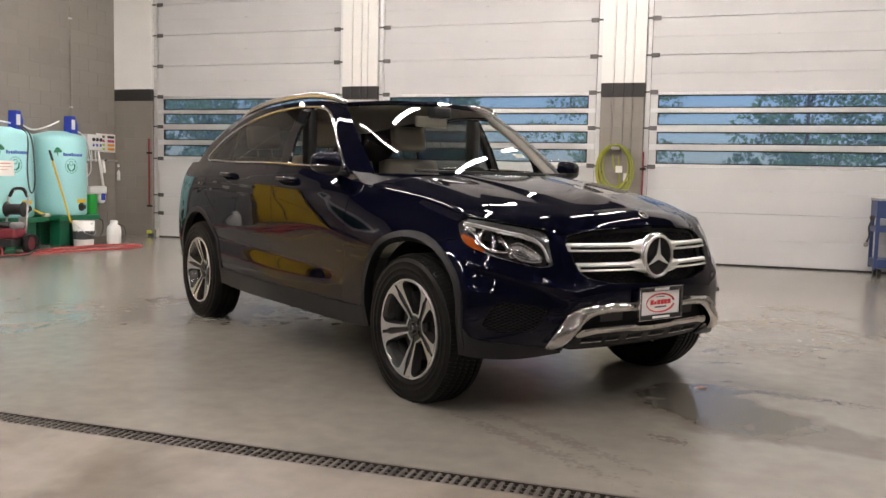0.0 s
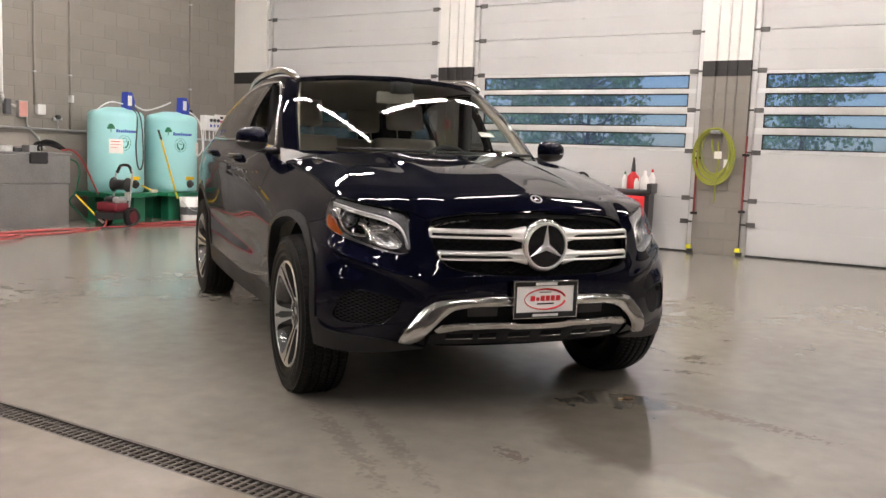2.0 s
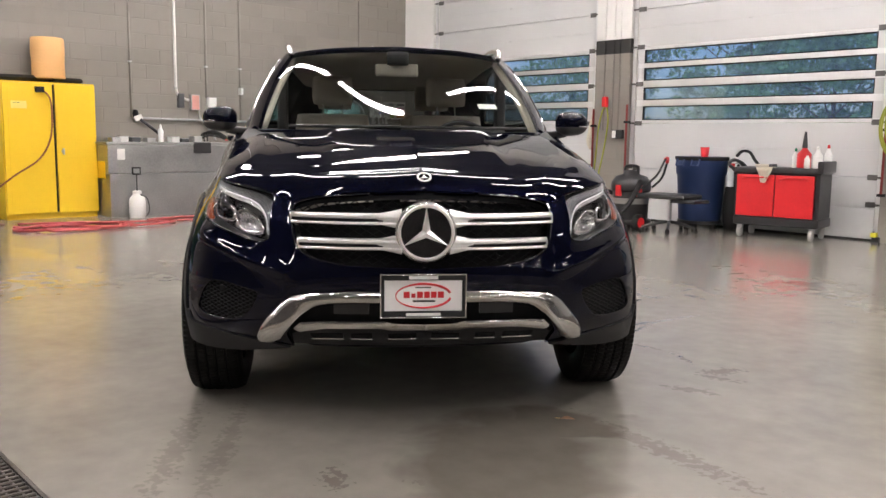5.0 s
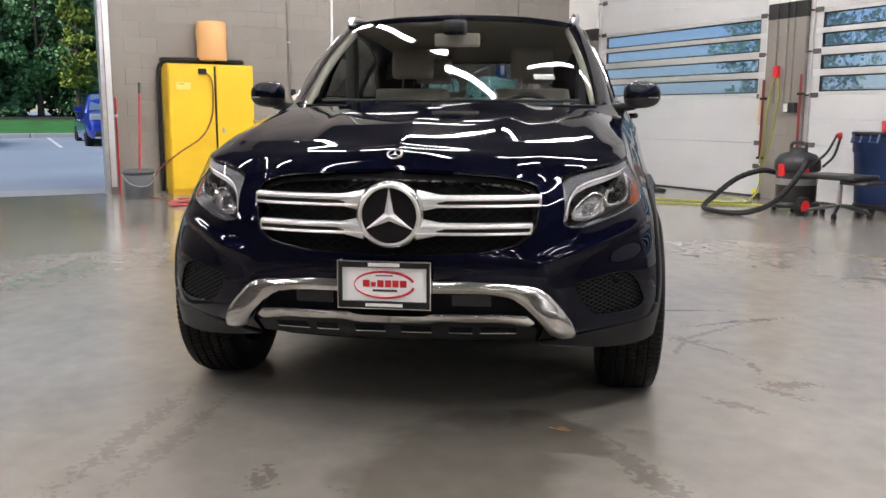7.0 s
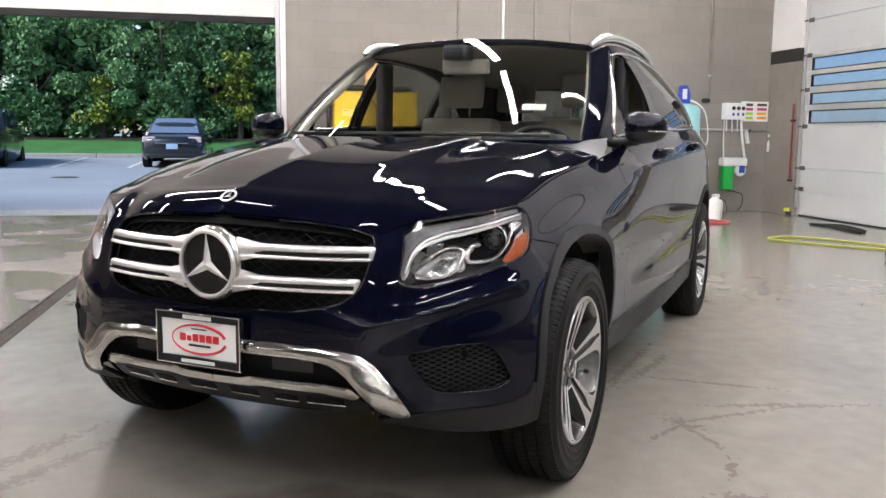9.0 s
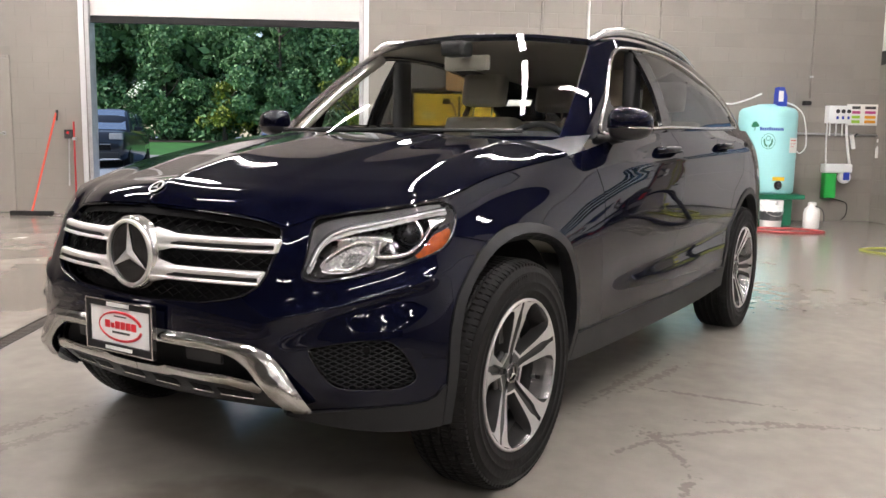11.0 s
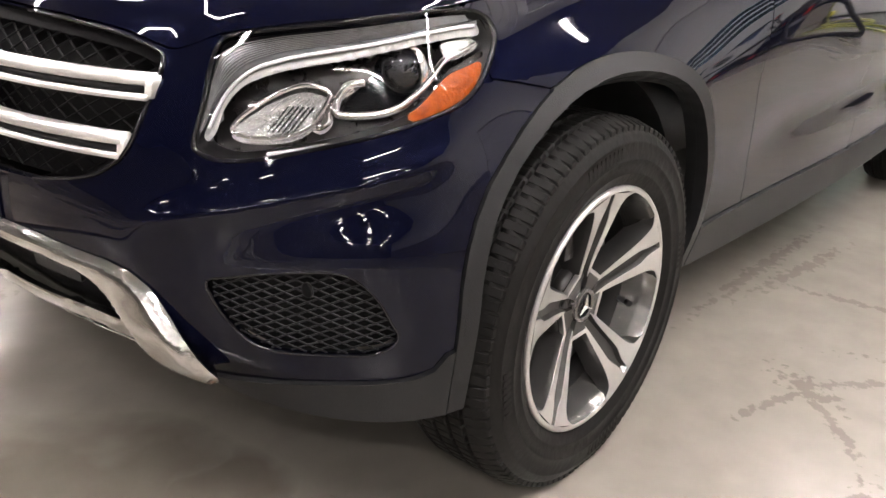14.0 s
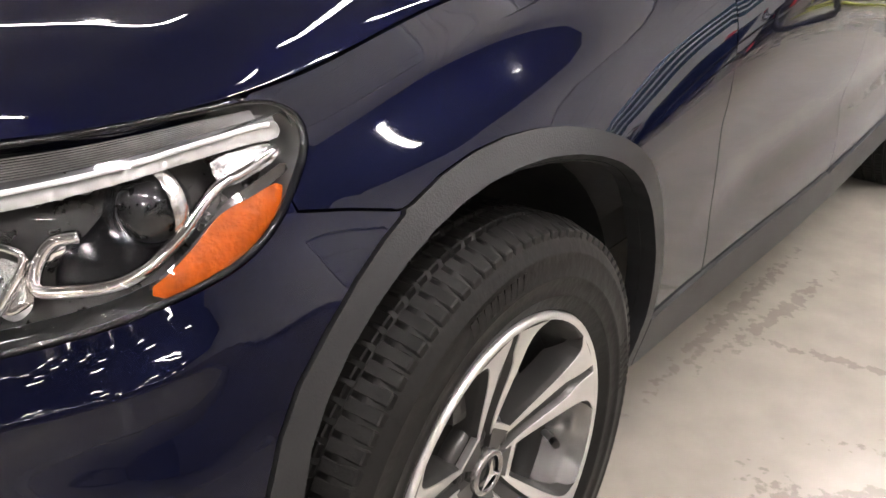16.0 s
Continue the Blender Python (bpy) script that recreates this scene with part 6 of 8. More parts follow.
part("bottle", lathe([(0.035, 0), (0.037, 0.01), (0.037, 0.15), (0.02, 0.18), (0.014, 0.19)], 20), WHITE_PLASTIC, bt, smooth=True)
part("cap", lathe([(0.015, 0.19), (0.015, 0.22), (0.005, 0.24)], 14), WHITE_PLASTIC, bt)
hn = thing("tool_bundle", "tangle of black nozzles and cables on the tub", "tools", pose(-8.15, 3.2, 0.965))
for k in range(7):
    pts = [(0.05 * math.sin(k * 2.1), -0.15 + 0.03 * k, 0.02), (0.08 * math.cos(k), 0.0, 0.09 + 0.01 * k), (0.06, 0.18, 0.07 + 0.012 * k), (0.1, 0.28 + 0.01 * k, 0.03)]
    part("cable", tube(pts, 0.009, 6), RUBBER, hn, smooth=True)
hr = thing("air_hose", "red hose hanging from the tub to the pressure washer", "hose", pose(0, 0, 0))
pts = [(-8.05, 3.45, 1.0), (-8.0, 3.58, 1.0), (-7.95, 3.7, 0.85), (-7.9, 3.8, 0.6), (-7.85, 3.86, 0.42)]
part("line", tube(pts, 0.012, 8), RED_HOSE, hr, smooth=True)
hg = thing("garden_hose", "dark green hose looped beside the tub", "hose", pose(-8.3, 3.65, 0))
part("line", tube([(0.1, -0.1, 0.9), (0.15, 0.08, 0.85), (0.15, 0.14, 0.7), (0.12, 0.1, 0.45), (0.1, 0.02, 0.3), (0.1, 0.2, 0.12), (0.15, 0.3, 0.012)], 0.011, 8), GREEN_PLASTIC, hg, smooth=True)


def sprayer_jug(x, y, label, pump=True):
    j = thing("sprayer_jug", label, "sprayer", pose(x, y, 0), "pump sprayers")
    part("tank", lathe([(0.085, 0), (0.1, 0.015), (0.103, 0.2), (0.09, 0.26), (0.05, 0.3), (0.045, 0.32)], 28), WHITE_PLASTIC, j, smooth=True)
    part("collar", lathe([(0.055, 0.31), (0.055, 0.345), (0.03, 0.35)], 20), WHITE_PLASTIC, j)
    if pump:
        part("rod", tube([(0, 0, 0.34), (0, 0, 0.55)], 0.008, 8, smooth=0), BLACK_PLASTIC, j)
        bm = bmesh.new()
        tube([(0, -0.05, 0.56), (0, 0.05, 0.56), (0, 0.05, 0.64), (0, -0.05, 0.64), (0, -0.05, 0.56)], 0.012, 6, bm, smooth=0)
        part("pump_handle", bm, BLACK_PLASTIC, j, "black loop handle")
    part("spray_line", tube([(0.05, 0.02, 0.3), (0.12, 0.08, 0.25), (0.13, 0.1, 0.1), (0.12, 0.05, 0.012)], 0.006, 6), BLACK_PLASTIC, j, smooth=True)


sprayer_jug(-7.82, 2.07, "white plastic pump sprayer with black handle before the tub")
sprayer_jug(-7.6, 5.85, "white plastic sprayer jug standing by the corner", False)


def tank(y, label, notice):
    t = thing("chemical_tank", label, "tank", pose(-8.26, y, 0) @ Matrix.Diagonal((0.85, 0.85, 1, 1)), "chemical tanks")
    for s_ in (-1, 1):
        for xx in (-0.3, 0.12):
            part("leg", box(xx, xx + 0.2, s_ * 0.22 - 0.12, s_ * 0.22 + 0.12, 0.0, 0.36, 0.02), GREEN_PLASTIC, t, "green plastic leg")
    part("deck", box(-0.44, 0.46, -0.475, 0.475, 0.36, 0.425, 0.02), GREEN_PLASTIC, t, "green plastic pallet deck")
    part("vessel", lathe([(0.41, 0.427), (0.445, 0.45), (0.45, 0.6), (0.45, 1.48), (0.44, 1.53), (0.40, 1.57), (0.15, 1.63), (0.12, 1.63)], 48), TANK, t, "aqua plastic vessel", True)
    bm = bmesh.new()
    prof = [(-0.075, 0.0), (0.075, 0.0), (0.075, 0.13), (0.02, 0.25), (-0.06, 0.25)]
    own = slab(prof, 0.16)
    bmesh.ops.transform(own, verts=own.verts, matrix=pose(0.18, 0.1, 1.60, 0, 0, 90) @ pose(0, -0.08, 0))
    join(bm, own)
    part("pump_head", bm, BLUE_PLASTIC, t, "blue plastic pump head")
    part("pump_label", box(0.262, 0.268, 0.03, 0.11, 1.66, 1.8, 0.004), WHITE_PLASTIC, t, "white pump label")
    # printed marks follow the round wall
    def print_at(bm, turn, z0_, z1_, wide):
        own = box(0.449, 0.4525, -wide / 2, wide / 2, z0_, z1_)
        bmesh.ops.rotate(own, verts=own.verts, cent=(0, 0, 0), matrix=Matrix.Rotation(radians(turn), 3, "Z"))
        return join(bm, own)

    bm = bmesh.new()
    for k in range(11):
        print_at(bm, -36 + 4.2 * k, 1.272, 1.318 if k in (0, 4) else 1.308, 0.025)
    part("lettering", bm, BLUE_PLASTIC, t, "blue lettering drawn as bars")
    bm = bmesh.new()
    for turn, z0_, z1_, wide in ((-48, 1.27, 1.33, 0.012), (-48, 1.325, 1.375, 0.085), (-52, 1.315, 1.35, 0.05), (-43.5, 1.32, 1.355, 0.05), (-48, 1.37, 1.388, 0.05)):
        print_at(bm, turn, z0_, z1_, wide)
    part("logo_mark", bm, GREEN_PLASTIC, t, "dark green tree-shaped mark")

    def on_wall(turn, z):
        return (0.451 * math.cos(radians(turn)), 0.451 * math.sin(radians(turn)), z)

    bm = tube([on_wall(-21 + 13 * math.cos(k), 1.13 + 0.1 * math.sin(k)) for k in np.linspace(0, 6.28, 33)], 0.003, 5, smooth=0)
    for s_ in (-1, 1):
        tube([on_wall(-21 + s_ * 1.5, 1.06), on_wall(-21 + s_ * 6.5, 1.10), on_wall(-21 + s_ * 7.5, 1.16)], 0.012, 6, bm)
    tube([on_wall(-21 + 4 * math.cos(k), 1.17 + 0.03 * math.sin(k)) for k in np.linspace(0, 6.28, 17)], 0.004, 5, bm, smooth=0)
    part("logo_ring", bm, GREEN_PLASTIC, t, "green ring mark")
    yy = -0.28 if notice == 0 else 0.27
    pl = part("notice", box(-0.004, 0.003, -0.11, 0.11, 0.98, 1.18), PAPER, t, "white paper notice", at=pose(0.36 if notice == 0 else 0.365, yy, 0, 0, 0, -38 if notice == 0 else 37))
    marks(pl, [(-0.08, 0.06, 1.14, 1.15), (-0.08, 0.08, 1.1, 1.105), (-0.08, 0.02, 1.06, 1.065)], RED_PLASTIC).location.x = 0.003
    part("outlet", lathe([(0.06, 0.43), (0.06, 0.47), (0.035, 0.48), (0.035, 0.52)], 16, None, "x", (0, 0.02, 0.55)), BLACK_PLASTIC, t, "black outlet valve")
    part("outlet_label", box(0.45, 0.456, -0.07, 0.12, 0.61, 0.66), YELLOW_PAINT, t, "yellow label over the valve")
    return t


t1 = tank(4.47, "aqua plastic chemical tank with blue pump on a green pallet", 0)
part("feed_loop", tube([(0.25, 0.08, 1.66), (0.44, 0.07, 1.5), (0.465, 0.03, 1.1), (0.47, 0.05, 0.85), (0.475, 0.1, 0.76), (0.475, 0.16, 0.85), (0.47, 0.17, 1.1), (0.44, 0.14, 1.5), (0.25, 0.12, 1.68)], 0.011, 8), GREY_PLASTIC, t1, "grey looped feed tube", True)
part("breather", tube([(0.2, 0.18, 1.72), (0.15, 0.3, 1.66), (0.15, 0.5, 1.62), (0.2, 0.75, 1.68), (0.25, 0.95, 1.76)], 0.012, 8), WHITE_PLASTIC, t1, "white breather tube", True)
part("breather", tube([(0.18, 0.0, 1.68), (0.1, -0.15, 1.7), (0.1, -0.3, 1.66), (0.0, -0.42, 1.55)], 0.01, 8), WHITE_PLASTIC, t1, "white breather tube", True)
t2 = tank(5.48, "aqua plastic chemical tank beside the dispenser wall", 1)
part("feed_loop", tube([(0.2, 0.15, 1.66), (0.2, 0.35, 1.6), (0.2, 0.5, 1.45), (0.2, 0.56, 1.1), (0.15, 0.5, 0.98), (0.1, 0.46, 1.0)], 0.011, 8), WHITE_PLASTIC, t2, "white feed tube", True)

# pressure washer
DARK_RED = mat("dark_red_paint", (0.16, 0.015, 0.025), 0.4, vary=0.3, scale=9)
pw = thing("pressure_washer", "red wheeled pressure washer with black handle", "pressure washer", pose(-7.62, 3.92, 0, 0, 0, 15))
part("pump_block", box(-0.15, 0.15, -0.19, 0.16, 0.1, 0.2, 0.02), BLACK_PLASTIC, pw, "black pump block")
for k in range(5):
    part("cooling_fin", box(-0.17, -0.161, -0.12 + 0.045 * k, -0.1 + 0.045 * k, 0.2, 0.32), STEEL, pw)
part("muffler", lathe([(0.04, -0.1), (0.05, -0.09), (0.05, 0.09), (0.04, 0.1)], 16, None, "y", (0.12, -0.02, 0.36)), STEEL, pw, "dull steel muffler", True)
part("engine", box(-0.16, 0.16, -0.15, 0.13, 0.2, 0.33, 0.04), DARK_RED, pw, "red engine cover", True)
part("engine_top", lathe([(0.09, 0.34), (0.1, 0.36), (0.09, 0.4), (0.04, 0.41)], 20, None, "z", (0, -0.02, 0)), BLACK_PLASTIC, pw, "", True)
for s_ in (-1, 1):
    w = part("washer_wheel", lathe([(0.06, -0.025), (0.13, -0.03), (0.13, 0.03), (0.06, 0.025)], 28, None, "x", (s_ * 0.2, 0.12, 0.13)), RUBBER, pw, "", True)
    part("wheel_hub", lathe([(0.085, -0.032), (0.085, 0.032)], 10, None, "x", (s_ * 0.2, 0.12, 0.13)), DARK_RED, w, "red wheel hub")
bm = bmesh.new()
tube([(0.13, 0.14, 0.14), (0.13, 0.2, 0.5), (0.12, 0.24, 0.74), (0.0, 0.25, 0.82), (-0.12, 0.24, 0.74), (-0.13, 0.2, 0.5), (-0.13, 0.14, 0.14)], 0.014, 8, bm)
part("frame", bm, STEEL, pw, "bent steel handle frame", True)
part("grip", tube([(0.12, 0.24, 0.72), (0.06, 0.25, 0.815), (-0.06, 0.25, 0.815), (-0.12, 0.24, 0.72)], 0.021, 8), RUBBER, pw, "black grip", True)
part("reel_drum", lathe([(0.09, -0.12), (0.1, -0.11), (0.07, -0.09), (0.07, 0.09), (0.1, 0.11), (0.09, 0.12)], 20, None, "x", (0, 0.16, 0.56)), BLACK_PLASTIC, pw, "black hose drum", True)
part("reel", box(-0.13, 0.1, 0.2, 0.26, 0.54, 0.61, 0.02), DARK_RED, pw, "red and black hose reel", True)
part("tag", box(-0.02, 0.08, 0.27, 0.273, 0.34, 0.46), PAPER, pw, "white hang tag")
part("spray_line", tube([(0.16, 0.0, 0.2), (0.3, 0.05, 0.25), (0.34, 0.1, 0.12), (0.3, -0.1, 0.012), (0.2, -0.4, 0.012), (0.0, -0.7, 0.012)], 0.012, 8), BLACK_PLASTIC, pw, smooth=True)

br = thing("brush", "yellow handled wash brush leaning on the tank", "brush", pose(-7.86, 4.9, 0))
part("pole", tube([(0.1, 0.26, 0.34), (0.0, 0.0, 1.3)], 0.013, 8, smooth=0), YELLOW_PAINT, br)
part("pole_grip", tube([(0.012, 0.03, 1.2), (-0.004, -0.01, 1.34)], 0.016, 8, smooth=0), BLACK_PLASTIC, br)
br2 = thing("brush", "short brush with pale bristles on the pallet edge", "brush", pose(-7.86, 4.75, 0.43))
part("head", box(-0.04, 0.04, 0.0, 0.1, 0.0, 0.05, 0.015), CLOTH, br2, smooth=True)
part("pole", tube([(0.0, 0.0, 0.04), (-0.02, -0.14, 0.1)], 0.012, 6, smooth=0), YELLOW_PAINT, br2)
br3 = thing("brush", "yellow tipped lance leaning against the tub", "brush", pose(-7.9, 3.55, 0))
part("pole", tube([(0.0, 0.0, 0.42), (0.2, 0.18, 0.12)], 0.011, 6, smooth=0), YELLOW_PAINT, br3)
part("tip", tube([(0.2, 0.18, 0.12), (0.26, 0.23, 0.05)], 0.018, 8, smooth=0), WHITE_PLASTIC, br3)


def bucket(x, y, material, label, r=0.15, hh=0.36):
    b = thing("bucket", label, "bucket", pose(x, y, 0))
    part("pail", lathe([(r * 0.85, 0), (r * 0.87, 0.005), (r, hh), (r * 0.97, hh), (r * 0.84, 0.012), (0.01, 0.012)], 32, close=False), material, b, smooth=True)
    part("rim", lathe([(r * 0.99, hh - 0.05), (r * 1.06, hh - 0.045), (r * 1.06, hh - 0.03), (r * 1.03, hh), (r * 0.99, hh)], 32, close=False), material, b, smooth=True)
    part("bail", tube([(0, -r * 1.05, hh - 0.05), (r * 0.8, -r * 0.7, hh - 0.16), (r * 1.08, 0, hh - 0.2), (r * 0.8, r * 0.7, hh - 0.16), (0, r * 1.05, hh - 0.05)], 0.004, 6), STEEL, b, "wire bail")
    return b


b = bucket(-7.72, 5.36, WHITE_PLASTIC, "white plastic pail with a label before the tanks")
part("label_print", lathe([(0.1425, 0.1), (0.1465, 0.22)], 12, None, "z", close=False), GREY_PLASTIC, b, "grey printed label")
for f in list(b.children)[-1:]:
    f.scale = (1.0, 0.45, 1.0)
b2 = bucket(-8.1, 0.2, GREY_PLASTIC, "dark grey bucket below the broom", 0.19, 0.36)
bm_ = thing("broom", "red handled broom leaning in the corner", "broom", pose(-8.5, 0.33, 0))
part("pole", tube([(0.3, -0.1, 0.18), (0.0, 0.0, 1.42)], 0.014, 8, smooth=0), RED_PAINT, bm_)
part("pole_grip", tube([(0.03, -0.01, 1.3), (0.0, 0.0, 1.44)], 0.017, 8, smooth=0), BLACK_PLASTIC, bm_)
bm_ = thing("broom", "orange handled squeegee leaning by the open doorway", "squeegee", pose(-8.72, -4.2, 0))
part("pole", tube([(0.32, -0.22, 0.05), (0.02, 0.03, 1.36)], 0.014, 8, smooth=0), mat("orange_red_paint", (0.7, 0.09, 0.05), 0.4), bm_)
part("pole_grip", tube([(0.02, 0.03, 1.26), (0.008, 0.04, 1.4)], 0.018, 8, smooth=0), BLACK_PLASTIC, bm_)
part("blade", box(0.29, 0.35, -0.5, 0.06, 0.0, 0.06, 0.01), RUBBER, bm_)
for y, lab_ in ((-3.95, "red warning post beside the open doorway"), (0.06, "red warning post beside the doorway jamb")):
    o = thing("warning_post", lab_, "post", pose(-8.72, y, 0))
    part("post", tube([(0, 0, 0.0), (0, 0, 1.25)], 0.012, 8, smooth=0), RED_PAINT, o)
    part("bracket", box(-0.04, 0.02, -0.02, 0.02, 1.0, 1.04), STEEL, o)
o = thing("control_station", "small black push button box by the doorway", "switch", pose(-8.75, -4.02, 1.08))
part("box_body", box(0, 0.06, -0.05, 0.05, -0.06, 0.06, 0.008), BLACK_PLASTIC, o)
part("button", lathe([(0.018, 0.06), (0.018, 0.075)], 12, None, "x", (0, 0, 0.02)), RED_PLASTIC, o)
part("conduit", tube([(0.02, 0, -0.06), (0.02, -0.02, -0.7)], 0.01, 6, smooth=0), STEEL, o)
o = thing("notice_sign", "white sign plate above the steel door", "sign", pose(-8.75, -5.2, 2.02))
part("sign_plate", box(0.0, 0.008, -0.16, 0.1, -0.04, 0.06, 0.003), PAPER, o)
o = thing("red_bin", "red square bin by the wall", "bin", pose(-8.5, -6.4, 0))
part("bin_body", box(-0.2, 0.2, -0.2, 0.2, 0.05, 0.5, 0.03), RED_PLASTIC, o)
part("bin_base", box(-0.18, 0.18, -0.18, 0.18, 0.0, 0.05, 0.01), BLACK_PLASTIC, o)

# conduits and boxes on the west wall
def pipe(name, pts, r, material, label, smooth=0):
    o = thing(name, label, "pipe", pose(0, 0, 0))
    part("run", tube(pts, r, 8, smooth=smooth), material, o, smooth=True)
    for p in pts[1:-1:1]:
        part("clip", box(p[0] - 0.02, p[0] + r + 0.004, p[1] - 0.02, p[1] + 0.02, p[2] - 0.012, p[2] + 0.012), STEEL, o)
    return o


GREY_PIPE = mat("grey_painted_pipe", (0.23, 0.21, 0.185), 0.5)
pipe("conduit", [(XW + 0.025, 3.06, 5.3), (XW + 0.025, 3.06, 3.2), (XW + 0.025, 3.06, 1.72), (XW + 0.025, 3.1, 1.6), (XW + 0.025, 3.25, 1.56)], 0.02, WHITE_PANEL, "white painted vertical conduit with a bend")
for y, z1_ in ((2.41, 1.3), (3.53, 1.6), (4.08, 1.25), (6.29, 1.75)):
    pipe("conduit", [(XW + 0.02, y, 5.3), (XW + 0.02, y, 3.4), (XW + 0.02, y, 2.05), (XW + 0.02, y, z1_)], 0.016, GREY_PIPE, "grey painted vertical conduit on the block wall")
pipe("water_pipe", [(XW + 0.04, 2.45, 1.29), (XW + 0.04, 3.2, 1.28), (XW + 0.04, 4.6, 1.27), (XW + 0.04, 6.1, 1.25), (XW + 0.04, 7.5, 1.24)], 0.016, STEEL, "horizontal galvanised water pipe")
pipe("conduit", [(XW + 0.03, 3.4, 1.45), (XW + 0.03, 3.42, 1.3), (XW + 0.05, 3.55, 1.16), (XW + 0.1, 3.62, 1.0)], 0.014, STEEL, "short grey flexible conduit", 5)


def wall_box(y, z, w, h, material, label, face=None):
    o = thing("electrical_box", label, "electrical box", pose(XW, y, z))
    part("case", box(0, 0.08, -w / 2, w / 2, -h / 2, h / 2, 0.008), material, o)
    part("cover", box(0.081, 0.086, -w / 2 + 0.01, w / 2 - 0.01, -h / 2 + 0.01, h / 2 - 0.01, 0.003), face or material, o)
    return o


wall_box(3.33, 1.53, 0.13, 0.22, STEEL, "grey electrical switch box with a pink notice", mat("pink_paper", (0.7, 0.35, 0.3), 0.6))
wall_box(3.6, 1.54, 0.12, 0.14, WHITE_PLASTIC, "white electrical outlet box", WHITE_PLASTIC)
wall_box(3.12, 1.55, 0.08, 0.2, GREY_PLASTIC, "narrow grey electrical box")
wall_box(4.08, 1.72, 0.04, 0.1, WHITE_PLASTIC, "small white fitting on a conduit")
wall_box(6.24, 1.68, 0.1, 0.06, RUBBER, "black pipe clamp on the wall")
wall_box(7.55, 1.17, 0.08, 0.16, GREY_PLASTIC, "grey outlet box near the corner")
o = thing("wall_valve", "black valve with white tag on the water pipe", "valve", pose(XW + 0.06, 2.45, 1.35))
part("valve_body", lathe([(0.03, -0.05), (0.04, 0.0), (0.03, 0.05)], 16), RUBBER, o)
part("tag", box(0.03, 0.035, -0.05, 0.06, -0.1, -0.03), PAPER, o, "white tag", at=pose(0, 0, 0, 20, 0, 0))
part("nozzle", tube([(0.03, 0.05, -0.08), (0.08, 0.2, -0.2), (0.08, 0.32, -0.3)], 0.02, 8), BLACK_PLASTIC, o, smooth=True)
o = thing("wall_valve", "small tee valve on a bracket above the pipe", "valve", pose(XW + 0.05, 3.85, 1.42))
part("valve_body", lathe([(0.025, -0.07), (0.025, 0.07)], 12, None, "y"), STEEL, o)
part("lever", box(0.0, 0.04, -0.03, 0.03, 0.0, 0.06, 0.01), BLACK_PLASTIC, o)
part("stub", tube([(0, 0, 0), (-0.01, 0.02, -0.14)], 0.01, 6, smooth=0), STEEL, o)

# dispenser and chart
o = thing("soap_dispenser", "white wall dispenser with three black buttons", "dispenser", pose(XW, 6.71, 1.52))
part("case", box(0, 0.12, -0.18, 0.16, -0.12, 0.13, 0.012), WHITE_PLASTIC, o)
for k in range(3):
    part("button", lathe([(0.028, 0.12), (0.028, 0.135)], 14, None, "x", (0, -0.05 + 0.08 * k, 0.05)), BLACK_PLASTIC, o)
    part("switch", box(0.12, 0.128, -0.065 + 0.08 * k, -0.035 + 0.08 * k, -0.06, -0.02), BLUE_PLASTIC, o)
    part("dosing_tube", tube([(0.06, -0.12 + 0.09 * k, -0.12), (0.07, -0.12 + 0.09 * k, -0.3)], 0.01, 6, smooth=0), WHITE_PLASTIC, o)
part("feed_tube", tube([(0.06, -0.16, -0.12), (0.07, -0.165, -0.4), (0.08, -0.15, -0.72)], 0.012, 6), WHITE_PLASTIC, o, "", True)
part("feed_tube", tube([(0.06, 0.12, -0.12), (0.1, 0.13, -0.4), (0.1, 0.2, -0.75)], 0.02, 6), WHITE_PLASTIC, o, "", True)
o = thing("colour_chart", "white chart with rows of coloured bottles pictured", "poster", pose(XW, 7.09, 1.53))
part("sheet", box(0, 0.008, -0.24, 0.24, -0.15, 0.15), PAPER, o)
cols = [(0.05, 0.05, 0.05), (0.45, 0.05, 0.2), (0.35, 0.6, 0.05), (0.8, 0.35, 0.02)]
for k in range(8):
    y0, zz = (-0.2 if k % 2 == 0 else 0.03), 0.1 - 0.066 * (k // 2)
    c = cols[min(3, (k // 4) * 2 + k % 2)] if k >= 4 else cols[0 if k < 2 else 1]
    part("swatch", box(0.0085, 0.011, y0, y0 + 0.16, zz - 0.02, zz + 0.02), mat("swatch_ink", c, 0.5), o)
o = thing("foam_sprayer", "white and green wall mounted foam sprayer", "sprayer", pose(XW, 6.72, 0.7))
part("housing", box(0, 0.16, -0.2, 0.2, 0.0, 0.13, 0.03), WHITE_PLASTIC, o, smooth=True)
part("bottle", box(0.03, 0.15, -0.19, -0.02, -0.36, -0.005, 0.02), mat("bright_green_plastic", (0.02, 0.4, 0.06), 0.4), o, "bright green bottle", True)
part("gauge", lathe([(0.09, 0.1), (0.09, 0.14), (0.07, 0.15)], 20, None, "x", (0, 0.1, -0.06)), WHITE_PLASTIC, o)
part("dial", box(0.15, 0.156, 0.07, 0.16, -0.1, 0.02), BLUE_PLASTIC, o)
part("drain_tube", tube([(0.08, -0.1, -0.36), (0.06, 0.1, -0.4), (0.06, 0.2, -0.45), (0.06, 0.2, -0.6), (0.08, 0.12, -0.68)], 0.006, 6), RUBBER, o, smooth=True)
o = thing("spray_bottle", "white spray bottle hung on the water pipe", "bottle", pose(XW + 0.07, 7.33, 1.02))
part("bottle", lathe([(0.04, -0.1), (0.042, -0.09), (0.042, 0.03), (0.018, 0.09), (0.015, 0.12)], 16), WHITE_PLASTIC, o, smooth=True)
